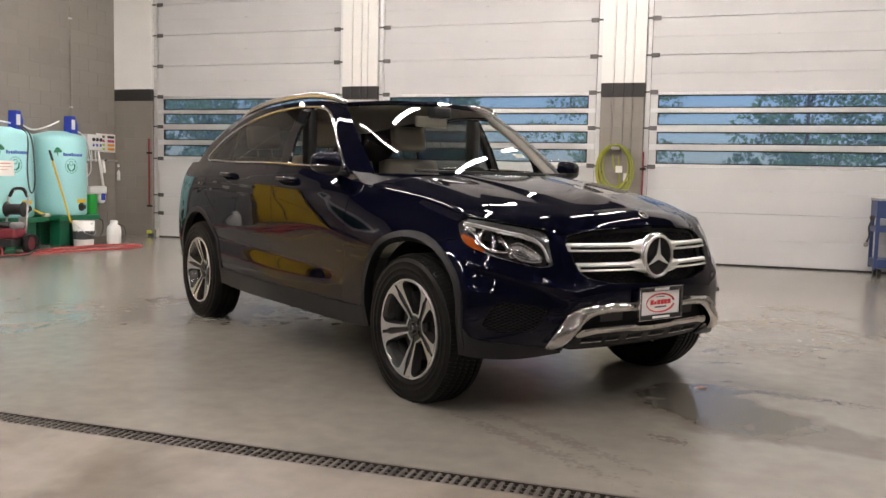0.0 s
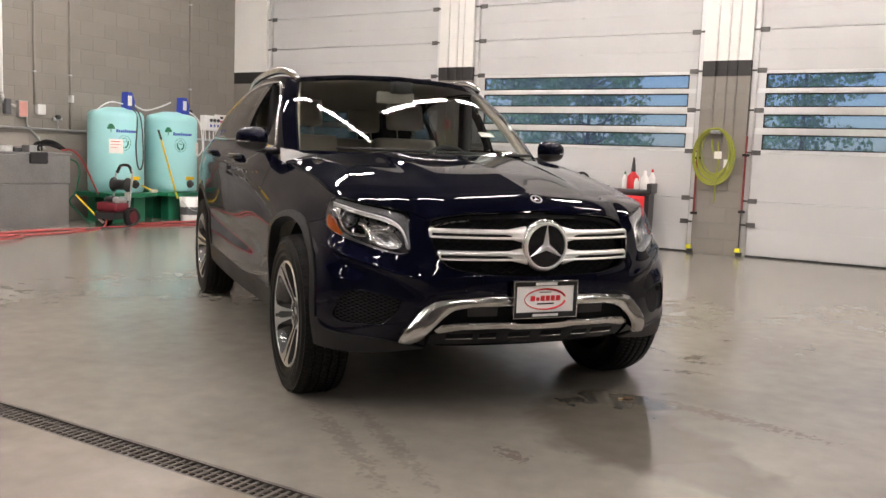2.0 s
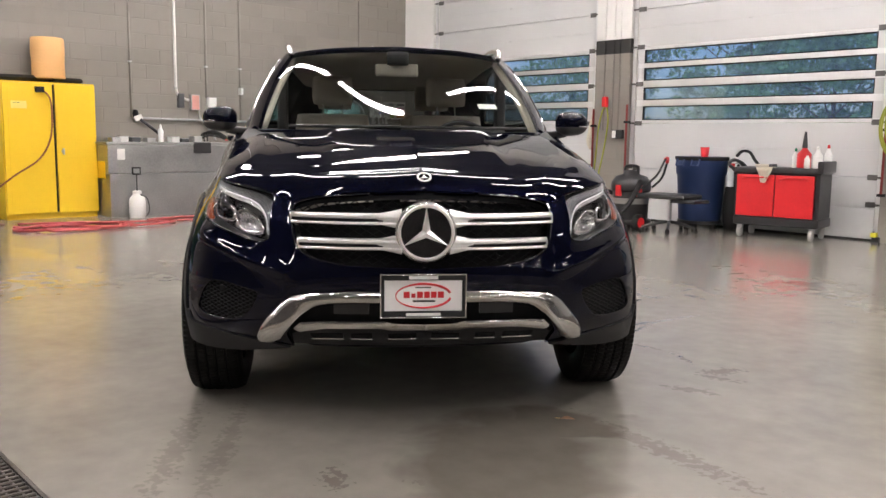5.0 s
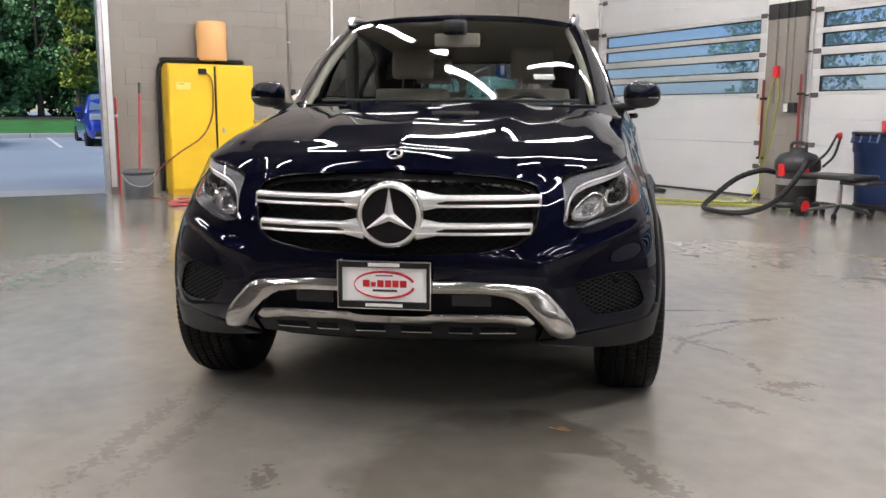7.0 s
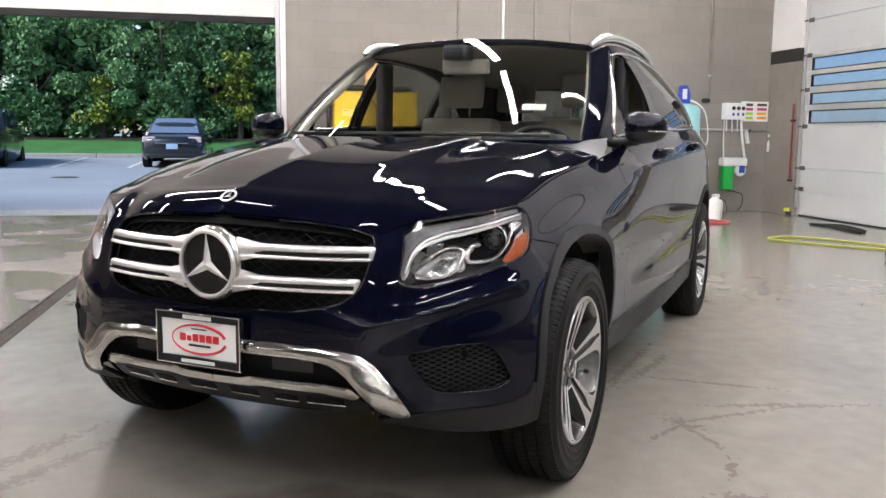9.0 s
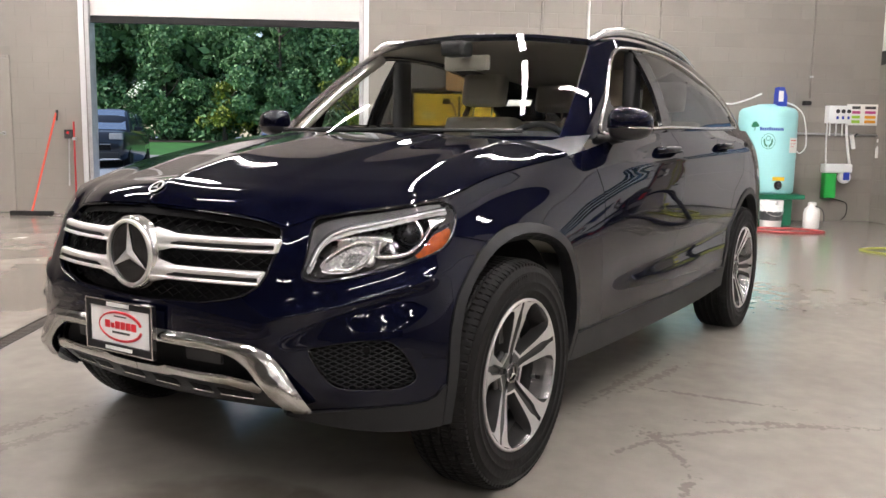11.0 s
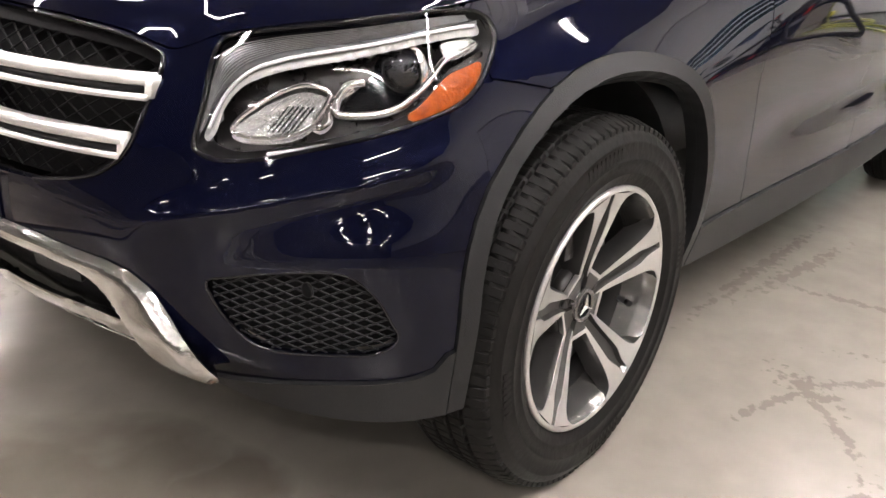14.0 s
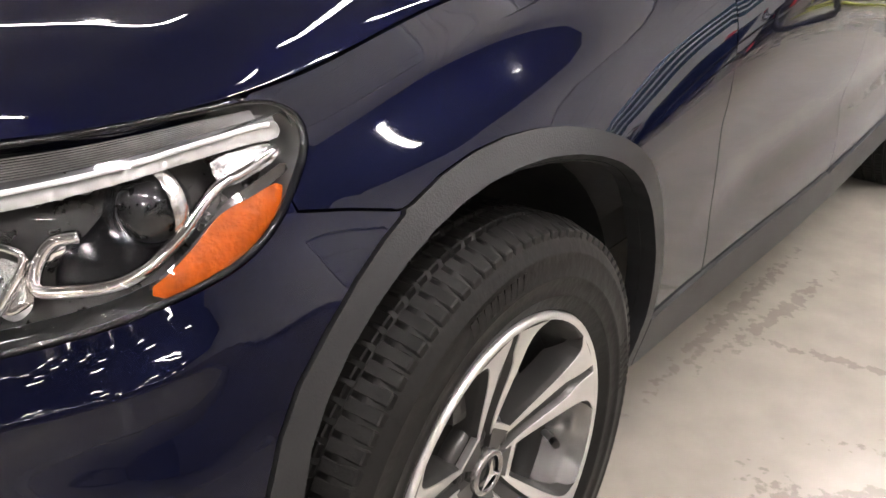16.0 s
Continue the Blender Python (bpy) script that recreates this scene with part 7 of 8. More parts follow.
part("trigger", box(-0.02, 0.02, -0.03, 0.03, 0.12, 0.17, 0.008), WHITE_PLASTIC, o)
part("hook", tube([(0, 0, 0.16), (-0.02, 0, 0.22), (-0.03, 0, 0.24)], 0.004, 5), STEEL, o)
o = thing("spray_gun", "grey spray gun hung under the dispenser", "sprayer", pose(XW + 0.08, 6.93, 1.14))
part("grip", box(-0.02, 0.02, -0.025, 0.025, -0.1, 0.1, 0.012), WHITE_PLASTIC, o, at=pose(0, 0, 0, 12, 0, 0))
part("nozzle", tube([(0, 0.02, 0.08), (0.02, 0.05, 0.12)], 0.012, 6, smooth=0), GREY_PLASTIC, o)

# ---- north side: vacuum, stool, bin, cart ----
v = thing("shop_vacuum", "grey and black shop vacuum with red latches", "vacuum cleaner", pose(-3.32, 6.42, 0))
part("drum", lathe([(0.2, 0.1), (0.215, 0.12), (0.22, 0.44), (0.215, 0.46)], 32), mat("vacuum_grey", (0.05, 0.05, 0.052), 0.3, 0.4), v, "grey metal drum", True)
part("power_head", lathe([(0.235, 0.45), (0.245, 0.48), (0.24, 0.56), (0.19, 0.63), (0.1, 0.66), (0.09, 0.70), (0.02, 0.71)], 32), BLACK_PLASTIC, v, "black motor head", True)
for k in (-0.9, 0.15):
    part("latch", box(0.225, 0.262, -0.035, 0.035, 0.40, 0.53, 0.01), RED_PLASTIC, v, "red latch", at=pose(0, 0, 0, 0, 0, math.degrees(k) - 40))
part("drum_band", lathe([(0.2215, 0.3), (0.2235, 0.31), (0.2235, 0.36), (0.2215, 0.37)], 32, close=False), STAINLESS, v, "bright steel band", True)
part("carry_handle", tube([(-0.1, 0, 0.66), (-0.08, 0, 0.75), (0.08, 0, 0.75), (0.1, 0, 0.66)], 0.018, 8), BLACK_PLASTIC, v, "", True)
part("base", lathe([(0.25, 0.05), (0.26, 0.07), (0.25, 0.11), (0.2, 0.115)], 32), BLACK_PLASTIC, v, "black base ring", True)
for k in range(4):
    a_ = k * math.pi / 2 + 0.6
    part("caster", lathe([(0.03, -0.015), (0.03, 0.015)], 16, None, "x", (0.22 * math.cos(a_), 0.22 * math.sin(a_), 0.03)), RUBBER, v)
part("push_bar", tube([(0.2, 0.16, 0.5), (0.34, 0.14, 0.62), (0.43, 0.1, 0.8), (0.47, 0.05, 0.86), (0.5, -0.05, 0.84), (0.44, -0.12, 0.66), (0.26, -0.16, 0.5)], 0.014, 8), BLACK_PLASTIC, v, "black push bar", True)
part("bar_grip", tube([(0.44, 0.09, 0.815), (0.475, 0.04, 0.862), (0.5, -0.04, 0.85)], 0.022, 8), RED_PLASTIC, v, "red bar grip", True)
rib = lambda k: 0.03 + 0.0025 * math.sin(k * 260)
part("suction_hose", tube([(-0.2, -0.08, 0.42), (-0.32, -0.2, 0.44), (-0.46, -0.42, 0.35), (-0.52, -0.7, 0.16), (-0.46, -0.92, 0.05), (-0.2, -1.02, 0.034), (0.08, -0.9, 0.036), (0.2, -0.65, 0.12), (0.24, -0.4, 0.3), (0.24, -0.2, 0.5), (0.2, -0.1, 0.58)], 0.03, 10, smooth=14, radii=rib), RUBBER, v, "black ribbed suction hose", True)

s_ob = thing("work_stool", "low black padded rolling stool with red caster", "stool", pose(-2.68, 6.3, 0))
part("seat_pad", box(-0.33, 0.3, -0.2, 0.2, 0.40, 0.455, 0.025), BLACK_PLASTIC, s_ob, "black padded seat", True)
part("seat_step", box(0.1, 0.42, -0.16, 0.16, 0.36, 0.40, 0.018), BLACK_PLASTIC, s_ob, "", True)
part("column", lathe([(0.025, 0.12), (0.025, 0.38)], 16), STEEL, s_ob)
for k in range(5):
    a_ = 2 * math.pi * k / 5 + 0.2
    part("base_arm", tube([(0, 0, 0.13), (0.18 * math.cos(a_), 0.18 * math.sin(a_), 0.1), (0.32 * math.cos(a_), 0.32 * math.sin(a_), 0.065)], 0.018, 8), BLACK_PLASTIC, s_ob)
    part("caster", lathe([(0.032, -0.014), (0.032, 0.014)], 14, None, "x", (0.32 * math.cos(a_), 0.32 * math.sin(a_), 0.032)), RUBBER, s_ob)
w = thing("creeper_wheel", "black and red wheel standing beside the stool", "wheel", pose(-2.98, 6.12, 0.1))
part("tyre", lathe([(0.05, -0.03), (0.1, -0.035), (0.1, 0.035), (0.05, 0.03)], 28, None, "x"), RUBBER, w, smooth=True)
part("disc", lathe([(0.065, -0.037), (0.065, 0.037)], 20, None, "x"), RED_PLASTIC, w)

bn = thing("waste_bin", "dark blue round waste bin with black bag on dolly", "waste bin", pose(-2.72, 7.02, 0))
part("dolly", lathe([(0.25, 0.07), (0.26, 0.08), (0.26, 0.11), (0.2, 0.11)], 28), BLACK_PLASTIC, bn)
for k in range(5):
    a_ = 2 * math.pi * k / 5
    part("caster", lathe([(0.035, -0.014), (0.035, 0.014)], 14, None, "x", (0.21 * math.cos(a_), 0.21 * math.sin(a_), 0.035)), RUBBER, bn)
part("barrel", lathe([(0.24, 0.11), (0.25, 0.13), (0.285, 0.66), (0.3, 0.67), (0.305, 0.86), (0.31, 0.88), (0.29, 0.885)], 40), NAVY_PLASTIC, bn, "dark blue barrel", True)
part("bag", lathe([(0.29, 0.87), (0.318, 0.885), (0.322, 0.86), (0.312, 0.84)], 40, close=False), RUBBER, bn, "black bin bag edge", True)
for s_ in (-1, 1):
    part("grip", tube([(s_ * 0.1 - 0.05, -0.30, 0.86), (s_ * 0.1 - 0.05, -0.335, 0.78), (s_ * 0.1 + 0.05, -0.335, 0.78), (s_ * 0.1 + 0.05, -0.30, 0.86)], 0.012, 6, smooth=0), NAVY_PLASTIC, bn)
cup = thing("plastic_cup", "red plastic cup on the bin edge", "cup", pose(-2.58, 6.84, 0.885))
part("cup_body", lathe([(0.04, 0), (0.042, 0.003), (0.052, 0.11), (0.049, 0.11), (0.038, 0.006), (0.002, 0.006)], 24, close=False), RED_PLASTIC, cup, smooth=True)
part("lip", lathe([(0.051, 0.105), (0.054, 0.11), (0.051, 0.115)], 24, close=False), RED_PLASTIC, cup)
bag = thing("plastic_sack", "black plastic sack between bin and cart", "sack", pose(-2.3, 7.2, 0))
part("sack", lathe([(0.02, 0), (0.16, 0.01), (0.19, 0.2), (0.17, 0.5), (0.1, 0.68), (0.03, 0.74)], 14), RUBBER, bag, smooth=True)
part("knot", lathe([(0.03, 0.73), (0.05, 0.78), (0.02, 0.82)], 10), RUBBER, bag)

cart = thing("service_cart", "red and black plastic service cart with double doors", "service cart", pose(-1.64, 6.92, 0, 0, 0, 8))
part("top_tray", box(-0.46, 0.48, -0.24, 0.24, 0.72, 0.79, 0.02), BLACK_PLASTIC, cart, "black top tray", True)
part("tray_edge", box(0.44, 0.5, -0.25, 0.25, 0.74, 0.87, 0.015), BLACK_PLASTIC, cart, "black raised tray end", True)
part("base_shelf", box(-0.45, 0.48, -0.24, 0.24, 0.14, 0.24, 0.02), BLACK_PLASTIC, cart, "black base shelf", True)
part("back_panel", box(-0.44, 0.46, 0.2, 0.23, 0.24, 0.72), BLACK_PLASTIC, cart)
for x in (-0.45, 0.42):
    part("side_post", box(x, x + 0.05, -0.22, 0.22, 0.24, 0.72, 0.01), BLACK_PLASTIC, cart)
for x0, x1 in ((-0.42, -0.005), (0.005, 0.42)):
    dr = part("cart_door", box(x0, x1, -0.255, -0.225, 0.245, 0.71, 0.012), RED_PLASTIC, cart, "red plastic door")
    xm = (x0 + x1) / 2
    part("door_pull", tube([(xm - 0.15, -0.258, 0.66), (xm - 0.1, -0.266, 0.68), (xm + 0.1, -0.266, 0.68), (xm + 0.15, -0.258, 0.66)], 0.01, 8), RED_PLASTIC, dr, "", True)
for x in (-0.38, 0.40):
    for y in (-0.19, 0.19):
        c = part("caster", lathe([(0.02, -0.018), (0.055, -0.02), (0.06, 0), (0.055, 0.02), (0.02, 0.018)], 20, None, "x", (x, y, 0.06)), mat("caster_grey", (0.45, 0.45, 0.44), 0.5) if (x, y) == (-0.38, -0.19) else bpy.data.materials["caster_grey"], cart, "grey caster wheel", True)
        part("fork", box(x - 0.03, x + 0.03, y - 0.02, y + 0.03, 0.1, 0.145, 0.005), STEEL, c)
part("push_handle", tube([(-0.46, -0.2, 0.74), (-0.54, -0.2, 0.82), (-0.56, 0, 0.86), (-0.54, 0.2, 0.82), (-0.46, 0.2, 0.74)], 0.02, 8), BLACK_PLASTIC, cart, "black push handle", True)
cl = thing("cleaning_cloth", "cream cloth hanging over the cart edge", "cloth", pose(-1.72, 6.67, 0.79))
bm = bmesh.new()
rows = []
for j in range(9):
    t = j / 8
    w_ = 0.09 * (1 - 0.75 * max(0, t - 0.35) / 0.65) + 0.004
    y_ = 0.12 * (1 - min(1, t / 0.3)) - 0.035
    z_ = 0.006 if t < 0.3 else 0.006 - 0.25 * (t - 0.3)
    rows.append([bm.verts.new((w_ * (i / 6 - 0.5) * 2, y_ - 0.012 * math.sin(i * 2.2 + j), z_ + 0.004 * math.sin(i * 1.7))) for i in range(7)])
for a_, b_ in zip(rows, rows[1:]):
    for i in range(6):
        bm.faces.new((a_[i], a_[i + 1], b_[i + 1], b_[i]))
bmesh.ops.solidify(bm, geom=list(bm.faces), thickness=0.004)
part("cloth_fold", bm, CLOTH, cl, smooth=True)


def bottle(x, y, z, body_m, cap_m, label, h=0.2, r=0.04, spout=0.0):
    o = thing("bottle", label, "bottle", pose(x, y, z), "bottles on the cart")
    part("flask", lathe([(r * 0.95, 0), (r, 0.008), (r, h * 0.7), (r * 0.5, h * 0.9), (r * 0.35, h)], 20), body_m, o, smooth=True)
    part("cap", lathe([(r * 0.4, h), (r * 0.38, h + 0.03), (r * 0.15, h + 0.04 + spout)], 12), cap_m, o)


bottle(-1.42, 6.95, 0.79, RED_PLASTIC, BLACK_PLASTIC, "red plastic jug with a long black spout", 0.22, 0.075, 0.14)
bottle(-1.26, 6.93, 0.79, WHITE_PLASTIC, WHITE_PLASTIC, "white plastic bottle on the cart", 0.2, 0.05)
bottle(-1.55, 7.02, 0.79, WHITE_PLASTIC, GREEN_PLASTIC, "white bottle with a green cap", 0.18, 0.035)
bottle(-1.34, 6.85, 0.79, PAPER, RED_PLASTIC, "small white bottle with a red cap", 0.14, 0.03)
bottle(-1.2, 7.05, 0.79, WHITE_PLASTIC, RED_PLASTIC, "white bottle behind the red jug", 0.22, 0.04)
o = thing("glove", "folded grey glove lying on the cart tray", "glove", pose(-1.85, 6.9, 0.79))
part("palm", box(-0.09, 0.07, -0.05, 0.05, 0.0, 0.03, 0.012), CLOTH, o, smooth=True)
part("cuff", box(0.07, 0.13, -0.045, 0.045, 0.0, 0.035, 0.012), GREY_PLASTIC, o, smooth=True)
o = thing("spray_bottle", "clear spray bottle hung on the cart end", "bottle", pose(-2.2, 6.78, 0.55))
part("flask", lathe([(0.04, 0), (0.042, 0.01), (0.04, 0.15), (0.015, 0.2), (0.014, 0.22)], 16), mat("cloudy_plastic", (0.6, 0.63, 0.65), 0.3), o, smooth=True)
part("trigger", box(-0.02, 0.05, -0.012, 0.012, 0.22, 0.27, 0.006), RED_PLASTIC, o, "red and white trigger")
part("hook", tube([(0.0, 0, 0.25), (0.07, 0.03, 0.27), (0.1, 0.05, 0.24)], 0.005, 5), STEEL, o)
o = thing("nozzle_hose", "black nozzle hose lying over the cart end", "hose", pose(-2.05, 6.9, 0.8))
part("line", tube([(-0.15, 0, 0.1), (-0.08, 0.0, 0.16), (0.0, 0.02, 0.15), (0.06, 0.04, 0.06), (0.1, 0.05, 0.012)], 0.018, 8), RUBBER, o, smooth=True)
part("tip", tube([(-0.15, 0, 0.1), (-0.16, 0, 0.02), (-0.15, -0.01, -0.05)], 0.014, 8), WHITE_PLASTIC, o, smooth=True)

tc_ = thing("tool_trolley", "dark blue metal tool trolley against the overhead door", "tool trolley", pose(2.98, 7.0, 0))
part("worktop", box(-0.3, 0.5, -0.25, 0.2, 0.93, 0.96, 0.008), STAINLESS, tc_, "steel worktop")
part("top_drawer", box(-0.29, 0.49, -0.25, 0.19, 0.72, 0.93, 0.008), NAVY_PLASTIC, tc_)
for x in (-0.29, 0.45):
    for y in (-0.24, 0.15):
        part("post", box(x, x + 0.04, y, y + 0.04, 0.1, 0.72), NAVY_PLASTIC, tc_)
part("lower_tray", box(-0.29, 0.49, -0.25, 0.19, 0.12, 0.22, 0.008), NAVY_PLASTIC, tc_)
part("middle_tray", box(-0.29, 0.49, -0.25, 0.19, 0.55, 0.62, 0.008), NAVY_PLASTIC, tc_)
for x in (-0.22, 0.42):
    part("caster", lathe([(0.05, -0.02), (0.05, 0.02)], 16, None, "x", (x, -0.18, 0.05)), RUBBER, tc_)
    part("caster", lathe([(0.05, -0.02), (0.05, 0.02)], 16, None, "x", (x, 0.12, 0.05)), RUBBER, tc_)
for z_, x_ in ((0.72, -0.33), (0.4, -0.38)):
    part("gauge", lathe([(0.03, -0.03), (0.035, 0.0), (0.03, 0.012)], 18, None, "y", (x_, -0.2, z_)), CHROME, tc_, "round pressure gauge")
part("gauge_lead", tube([(-0.33, -0.2, 0.7), (-0.36, -0.2, 0.6), (-0.35, -0.2, 0.5), (-0.38, -0.2, 0.42)], 0.012, 6), BLACK_PLASTIC, tc_, "", True)

# pier fittings
hs = thing("coiled_hose", "yellow air hose coiled on a hook on the pier", "hose", pose(-0.49, YD - 0.05, 1.30))
pts = []
for k in range(7 * 24):
    t, n_ = 2 * math.pi * k / 24, k / 24
    rx, rz = 0.17 + 0.012 * n_, 0.27 + 0.013 * n_
    pts.append((rx * math.sin(t) + 0.012 * math.sin(n_ * 2.3), -0.012 * n_, rz * math.cos(t) - 0.01 * n_))
bm = tube(pts, 0.011, 6, smooth=0)
part("coil", bm, YELLOW_HOSE, hs, smooth=True)
part("tail", tube([(0.05, -0.09, 0.12), (0.07, -0.1, -0.1), (0.06, -0.1, -0.35), (0.05, -0.1, -0.64)], 0.011, 6), YELLOW_HOSE, hs, smooth=True)
part("inner_end", tube([(-0.03, -0.05, 0.15), (-0.02, -0.06, 0.05), (0.01, -0.06, -0.05)], 0.012, 6), YELLOW_HOSE, hs, smooth=True)
part("hook", box(-0.05, 0.05, -0.1, 0.05, 0.22, 0.26, 0.01), STEEL, hs)
part("tag", box(0.02, 0.11, -0.115, -0.11, -0.09, 0.0), PAPER, hs, "white tag tied to the hose")
hs2 = thing("hanging_hose", "yellow air hose hanging down the pier to the floor", "hose", pose(-4.38, YD - 0.04, 0))
part("line", tube([(0.0, 0, 1.56), (0.03, -0.02, 1.5), (0.06, -0.03, 1.3), (0.0, -0.03, 0.9), (-0.08, -0.05, 0.5), (-0.12, -0.1, 0.12), (-0.05, -0.3, 0.012), (0.2, -0.6, 0.012), (0.0, -0.9, 0.012), (-0.4, -0.7, 0.012), (-0.1, -0.5, 0.03), (0.3, -0.8, 0.02), (-0.2, -1.1, 0.012), (-0.8, -1.4, 0.012), (-1.1, -1.7, 0.012), (-0.9, -2.05, 0.012), (-0.3, -1.7, 0.012), (0.3, -1.1, 0.012), (0.6, -0.8, 0.02)], 0.011, 8), YELLOW_HOSE, hs2, smooth=True)
part("second_line", tube([(0.0, 0, 1.55), (-0.05, -0.02, 1.45), (-0.1, -0.03, 1.2), (-0.13, -0.03, 0.8), (-0.16, -0.05, 0.45)], 0.011, 8), YELLOW_HOSE, hs2, smooth=True)
part("coupling", box(-0.035, 0.035, -0.06, 0.0, 1.52, 1.66, 0.012), RED_PLASTIC, hs2, "red hose coupling")
for x, z0_, z1_ in ((-4.04, 0.5, 1.55), (-4.6, 0.5, 1.5), (-0.12, 0.55, 1.5), (-0.71, 0.5, 1.45), (-8.06, 0.5, 1.62)):
    o = thing("door_bolt_bar", "dull red steel locking bar beside the door track", "locking bar", pose(x, YD - 0.02, 0), "locking bars")
    part("bar", box(-0.012, 0.012, -0.02, 0.0, z0_, z1_, 0.004), BAR_RED, o)
    part("stop", box(-0.04, 0.04, -0.025, 0.02, z1_ - 0.25, z1_ - 0.22, 0.004), RUBBER, o)
    part("foot", box(-0.04, 0.04, -0.025, 0.02, z0_, z0_ + 0.03, 0.004), RUBBER, o)
for x in (-8.05, -4.62, -4.02, -0.74, -0.13):
    o = thing("photo_eye", "small yellow door safety sensor on the floor", "sensor", pose(x, YD - 0.05, 0), "door safety sensors")
    part("sensor_case", box(-0.03, 0.03, -0.03, 0.03, 0.06, 0.11, 0.008), mat("sensor_yellow", (0.8, 0.75, 0.05), 0.4) if x == -8.05 else bpy.data.materials["sensor_yellow"], o)
    part("bracket", box(-0.025, 0.05, 0.0, 0.05, 0.0, 0.06, 0.004), BLACK_PLASTIC, o)
for x, m_, lab_ in ((-4.22, GREY_PLASTIC, "grey outlet box on the pier"), (-0.34, STEEL, "grey outlet box beside the coiled hose"), (-4.13, BLACK_PLASTIC, "black switch box on the pier")):
    o = thing("electrical_box", lab_, "electrical box", pose(x, YD, 1.15))
    part("case", box(-0.04, 0.04, -0.06, 0.0, -0.06, 0.06, 0.006), m_, o)
    part("cover", box(-0.03, 0.03, -0.066, -0.06, -0.05, 0.05, 0.002), WHITE_PLASTIC if m_ is not BLACK_PLASTIC else m_, o)
for x in (-0.56, -0.42, -0.3, -4.45, -4.3, -4.2):
    o = thing("conduit", "painted vertical conduit on the pier", "pipe", pose(x, YD - 0.015, 0), "pier conduits")
    part("lower_run", tube([(0, 0, 1.2 if x < -4 else 1.35), (0, 0, 2.232)], 0.012, 8, smooth=0), GREY_PIPE, o)
    part("band_run", tube([(0, -0.006, 2.236), (0, -0.006, 2.424)], 0.012, 8, smooth=0), BLACK_BAND, o)
    part("upper_run", tube([(0, 0, 2.428), (0, 0, 5.35)], 0.012, 8, smooth=0), WHITE_PANEL, o)
o = thing("work_rag", "grey rag hanging on the door track", "cloth", pose(-4.68, YD + 0.03, 1.2))
part("rag_fold", tube([(0.0, 0, 0.15), (0.02, -0.02, 0.0), (-0.01, -0.015, -0.14), (0.02, -0.02, -0.26)], 0.035, 8, radii=lambda k: 0.02 + 0.03 * math.sin(k * 3)), CLOTH, o, smooth=True)
part("rag_loop", tube([(0, 0, 0.15), (0.01, 0.0, 0.2)], 0.008, 6, smooth=0), CLOTH, o)
o = thing("floor_mat", "crumpled black rubber strip on the floor by the door", "mat", pose(-6.2, 6.75, 0))
bm = bmesh.new()
for k in range(4):
    tube([(-0.55 + 0.05 * k, 0.05 * k, 0.012), (-0.1, 0.04 * k + 0.02, 0.018 + 0.006 * k), (0.25 + 0.04 * k, 0.05 * k - 0.06, 0.02), (0.5 - 0.04 * k, -0.04 + 0.03 * k, 0.012)], 0.016, 6, bm)
part("strip", bm, RUBBER, o, smooth=True)
part("strip_edge", box(-0.3, 0.35, 0.0, 0.1, 0.0, 0.01, 0.003), RUBBER, o)
def leaf(x, y, turn, size):
    l = thing("fallen_leaf", "small dry brown leaf on the floor", "leaf", pose(x, y, 0.003, 0, 0, turn), "fallen leaves")
    own = bmesh.new()
    prof = [(0, 0.0), (0.2, 0.22), (0.45, 0.34), (0.7, 0.24), (1.0, 0.0)]
    mid = [own.verts.new((size * k, 0, size * 0.05 * math.sin(k * 3))) for k, w_ in prof]
    for s in (1, -1):
        side = [own.verts.new((size * k, s * size * w_, size * 0.16 * w_ * 2)) for k, w_ in prof[1:-1]]
        own.faces.new((mid[0], mid[1], side[0]))
        for i in range(2):
            own.faces.new((mid[i + 1], mid[i + 2], side[i + 1], side[i]))
        own.faces.new((mid[3], mid[4], side[2]))
    part("blade", own, mat("dry_leaf", (0.2, 0.09, 0.035), 0.7, vary=0.3, scale=60), l, "dry brown blade")
    part("stalk", tube([(-size * 0.3, size * 0.03, size * 0.04), (0, 0, 0.002)], size * 0.02, 5, smooth=0), WOOD_HANDLE, l)


leaf(0.83, 0.11, 40, 0.06)

# ---- outside: yard, kerb, lawn, trees, parked cars ----
ASPHALT = mat("worn_asphalt", (0.24, 0.265, 0.31), 0.7, vary=0.16, scale=0.35, fine=30, bump=0.3)
KERB = mat("kerb_concrete", (0.42, 0.41, 0.39), 0.8, vary=0.15, bump=0.2)
LAWN = mat("lawn_grass", (0.04, 0.15, 0.03), 0.85, vary=0.35, scale=1.5, fine=40, bump=0.5)
LINE_PAINT = mat("parking_line_paint", (0.6, 0.6, 0.58), 0.7, vary=0.3, scale=6, fine=50)
BARK = mat("tree_bark", (0.09, 0.07, 0.05), 0.9, bump=0.5, scale=6)
SOIL = mat("hedge_soil", (0.05, 0.035, 0.025), 0.95, bump=0.4)


def leaf_material(name, dark, light):
    m = mat(name, dark, 0.55, vary=0.3)
    nt = m.node_tree
    b = nt.nodes["Principled BSDF"]
    geo, ramp = nt.nodes.new("ShaderNodeNewGeometry"), nt.nodes.new("ShaderNodeValToRGB")
    ramp.color_ramp.elements[0].color, ramp.color_ramp.elements[1].color = (*dark, 1), (*light, 1)
    nt.links.new(geo.outputs["Random Per Island"], ramp.inputs["Fac"])
    nt.links.new(ramp.outputs["Color"], b.inputs["Base Color"])
    b.inputs["Subsurface Weight"].default_value = 0.0
    return m


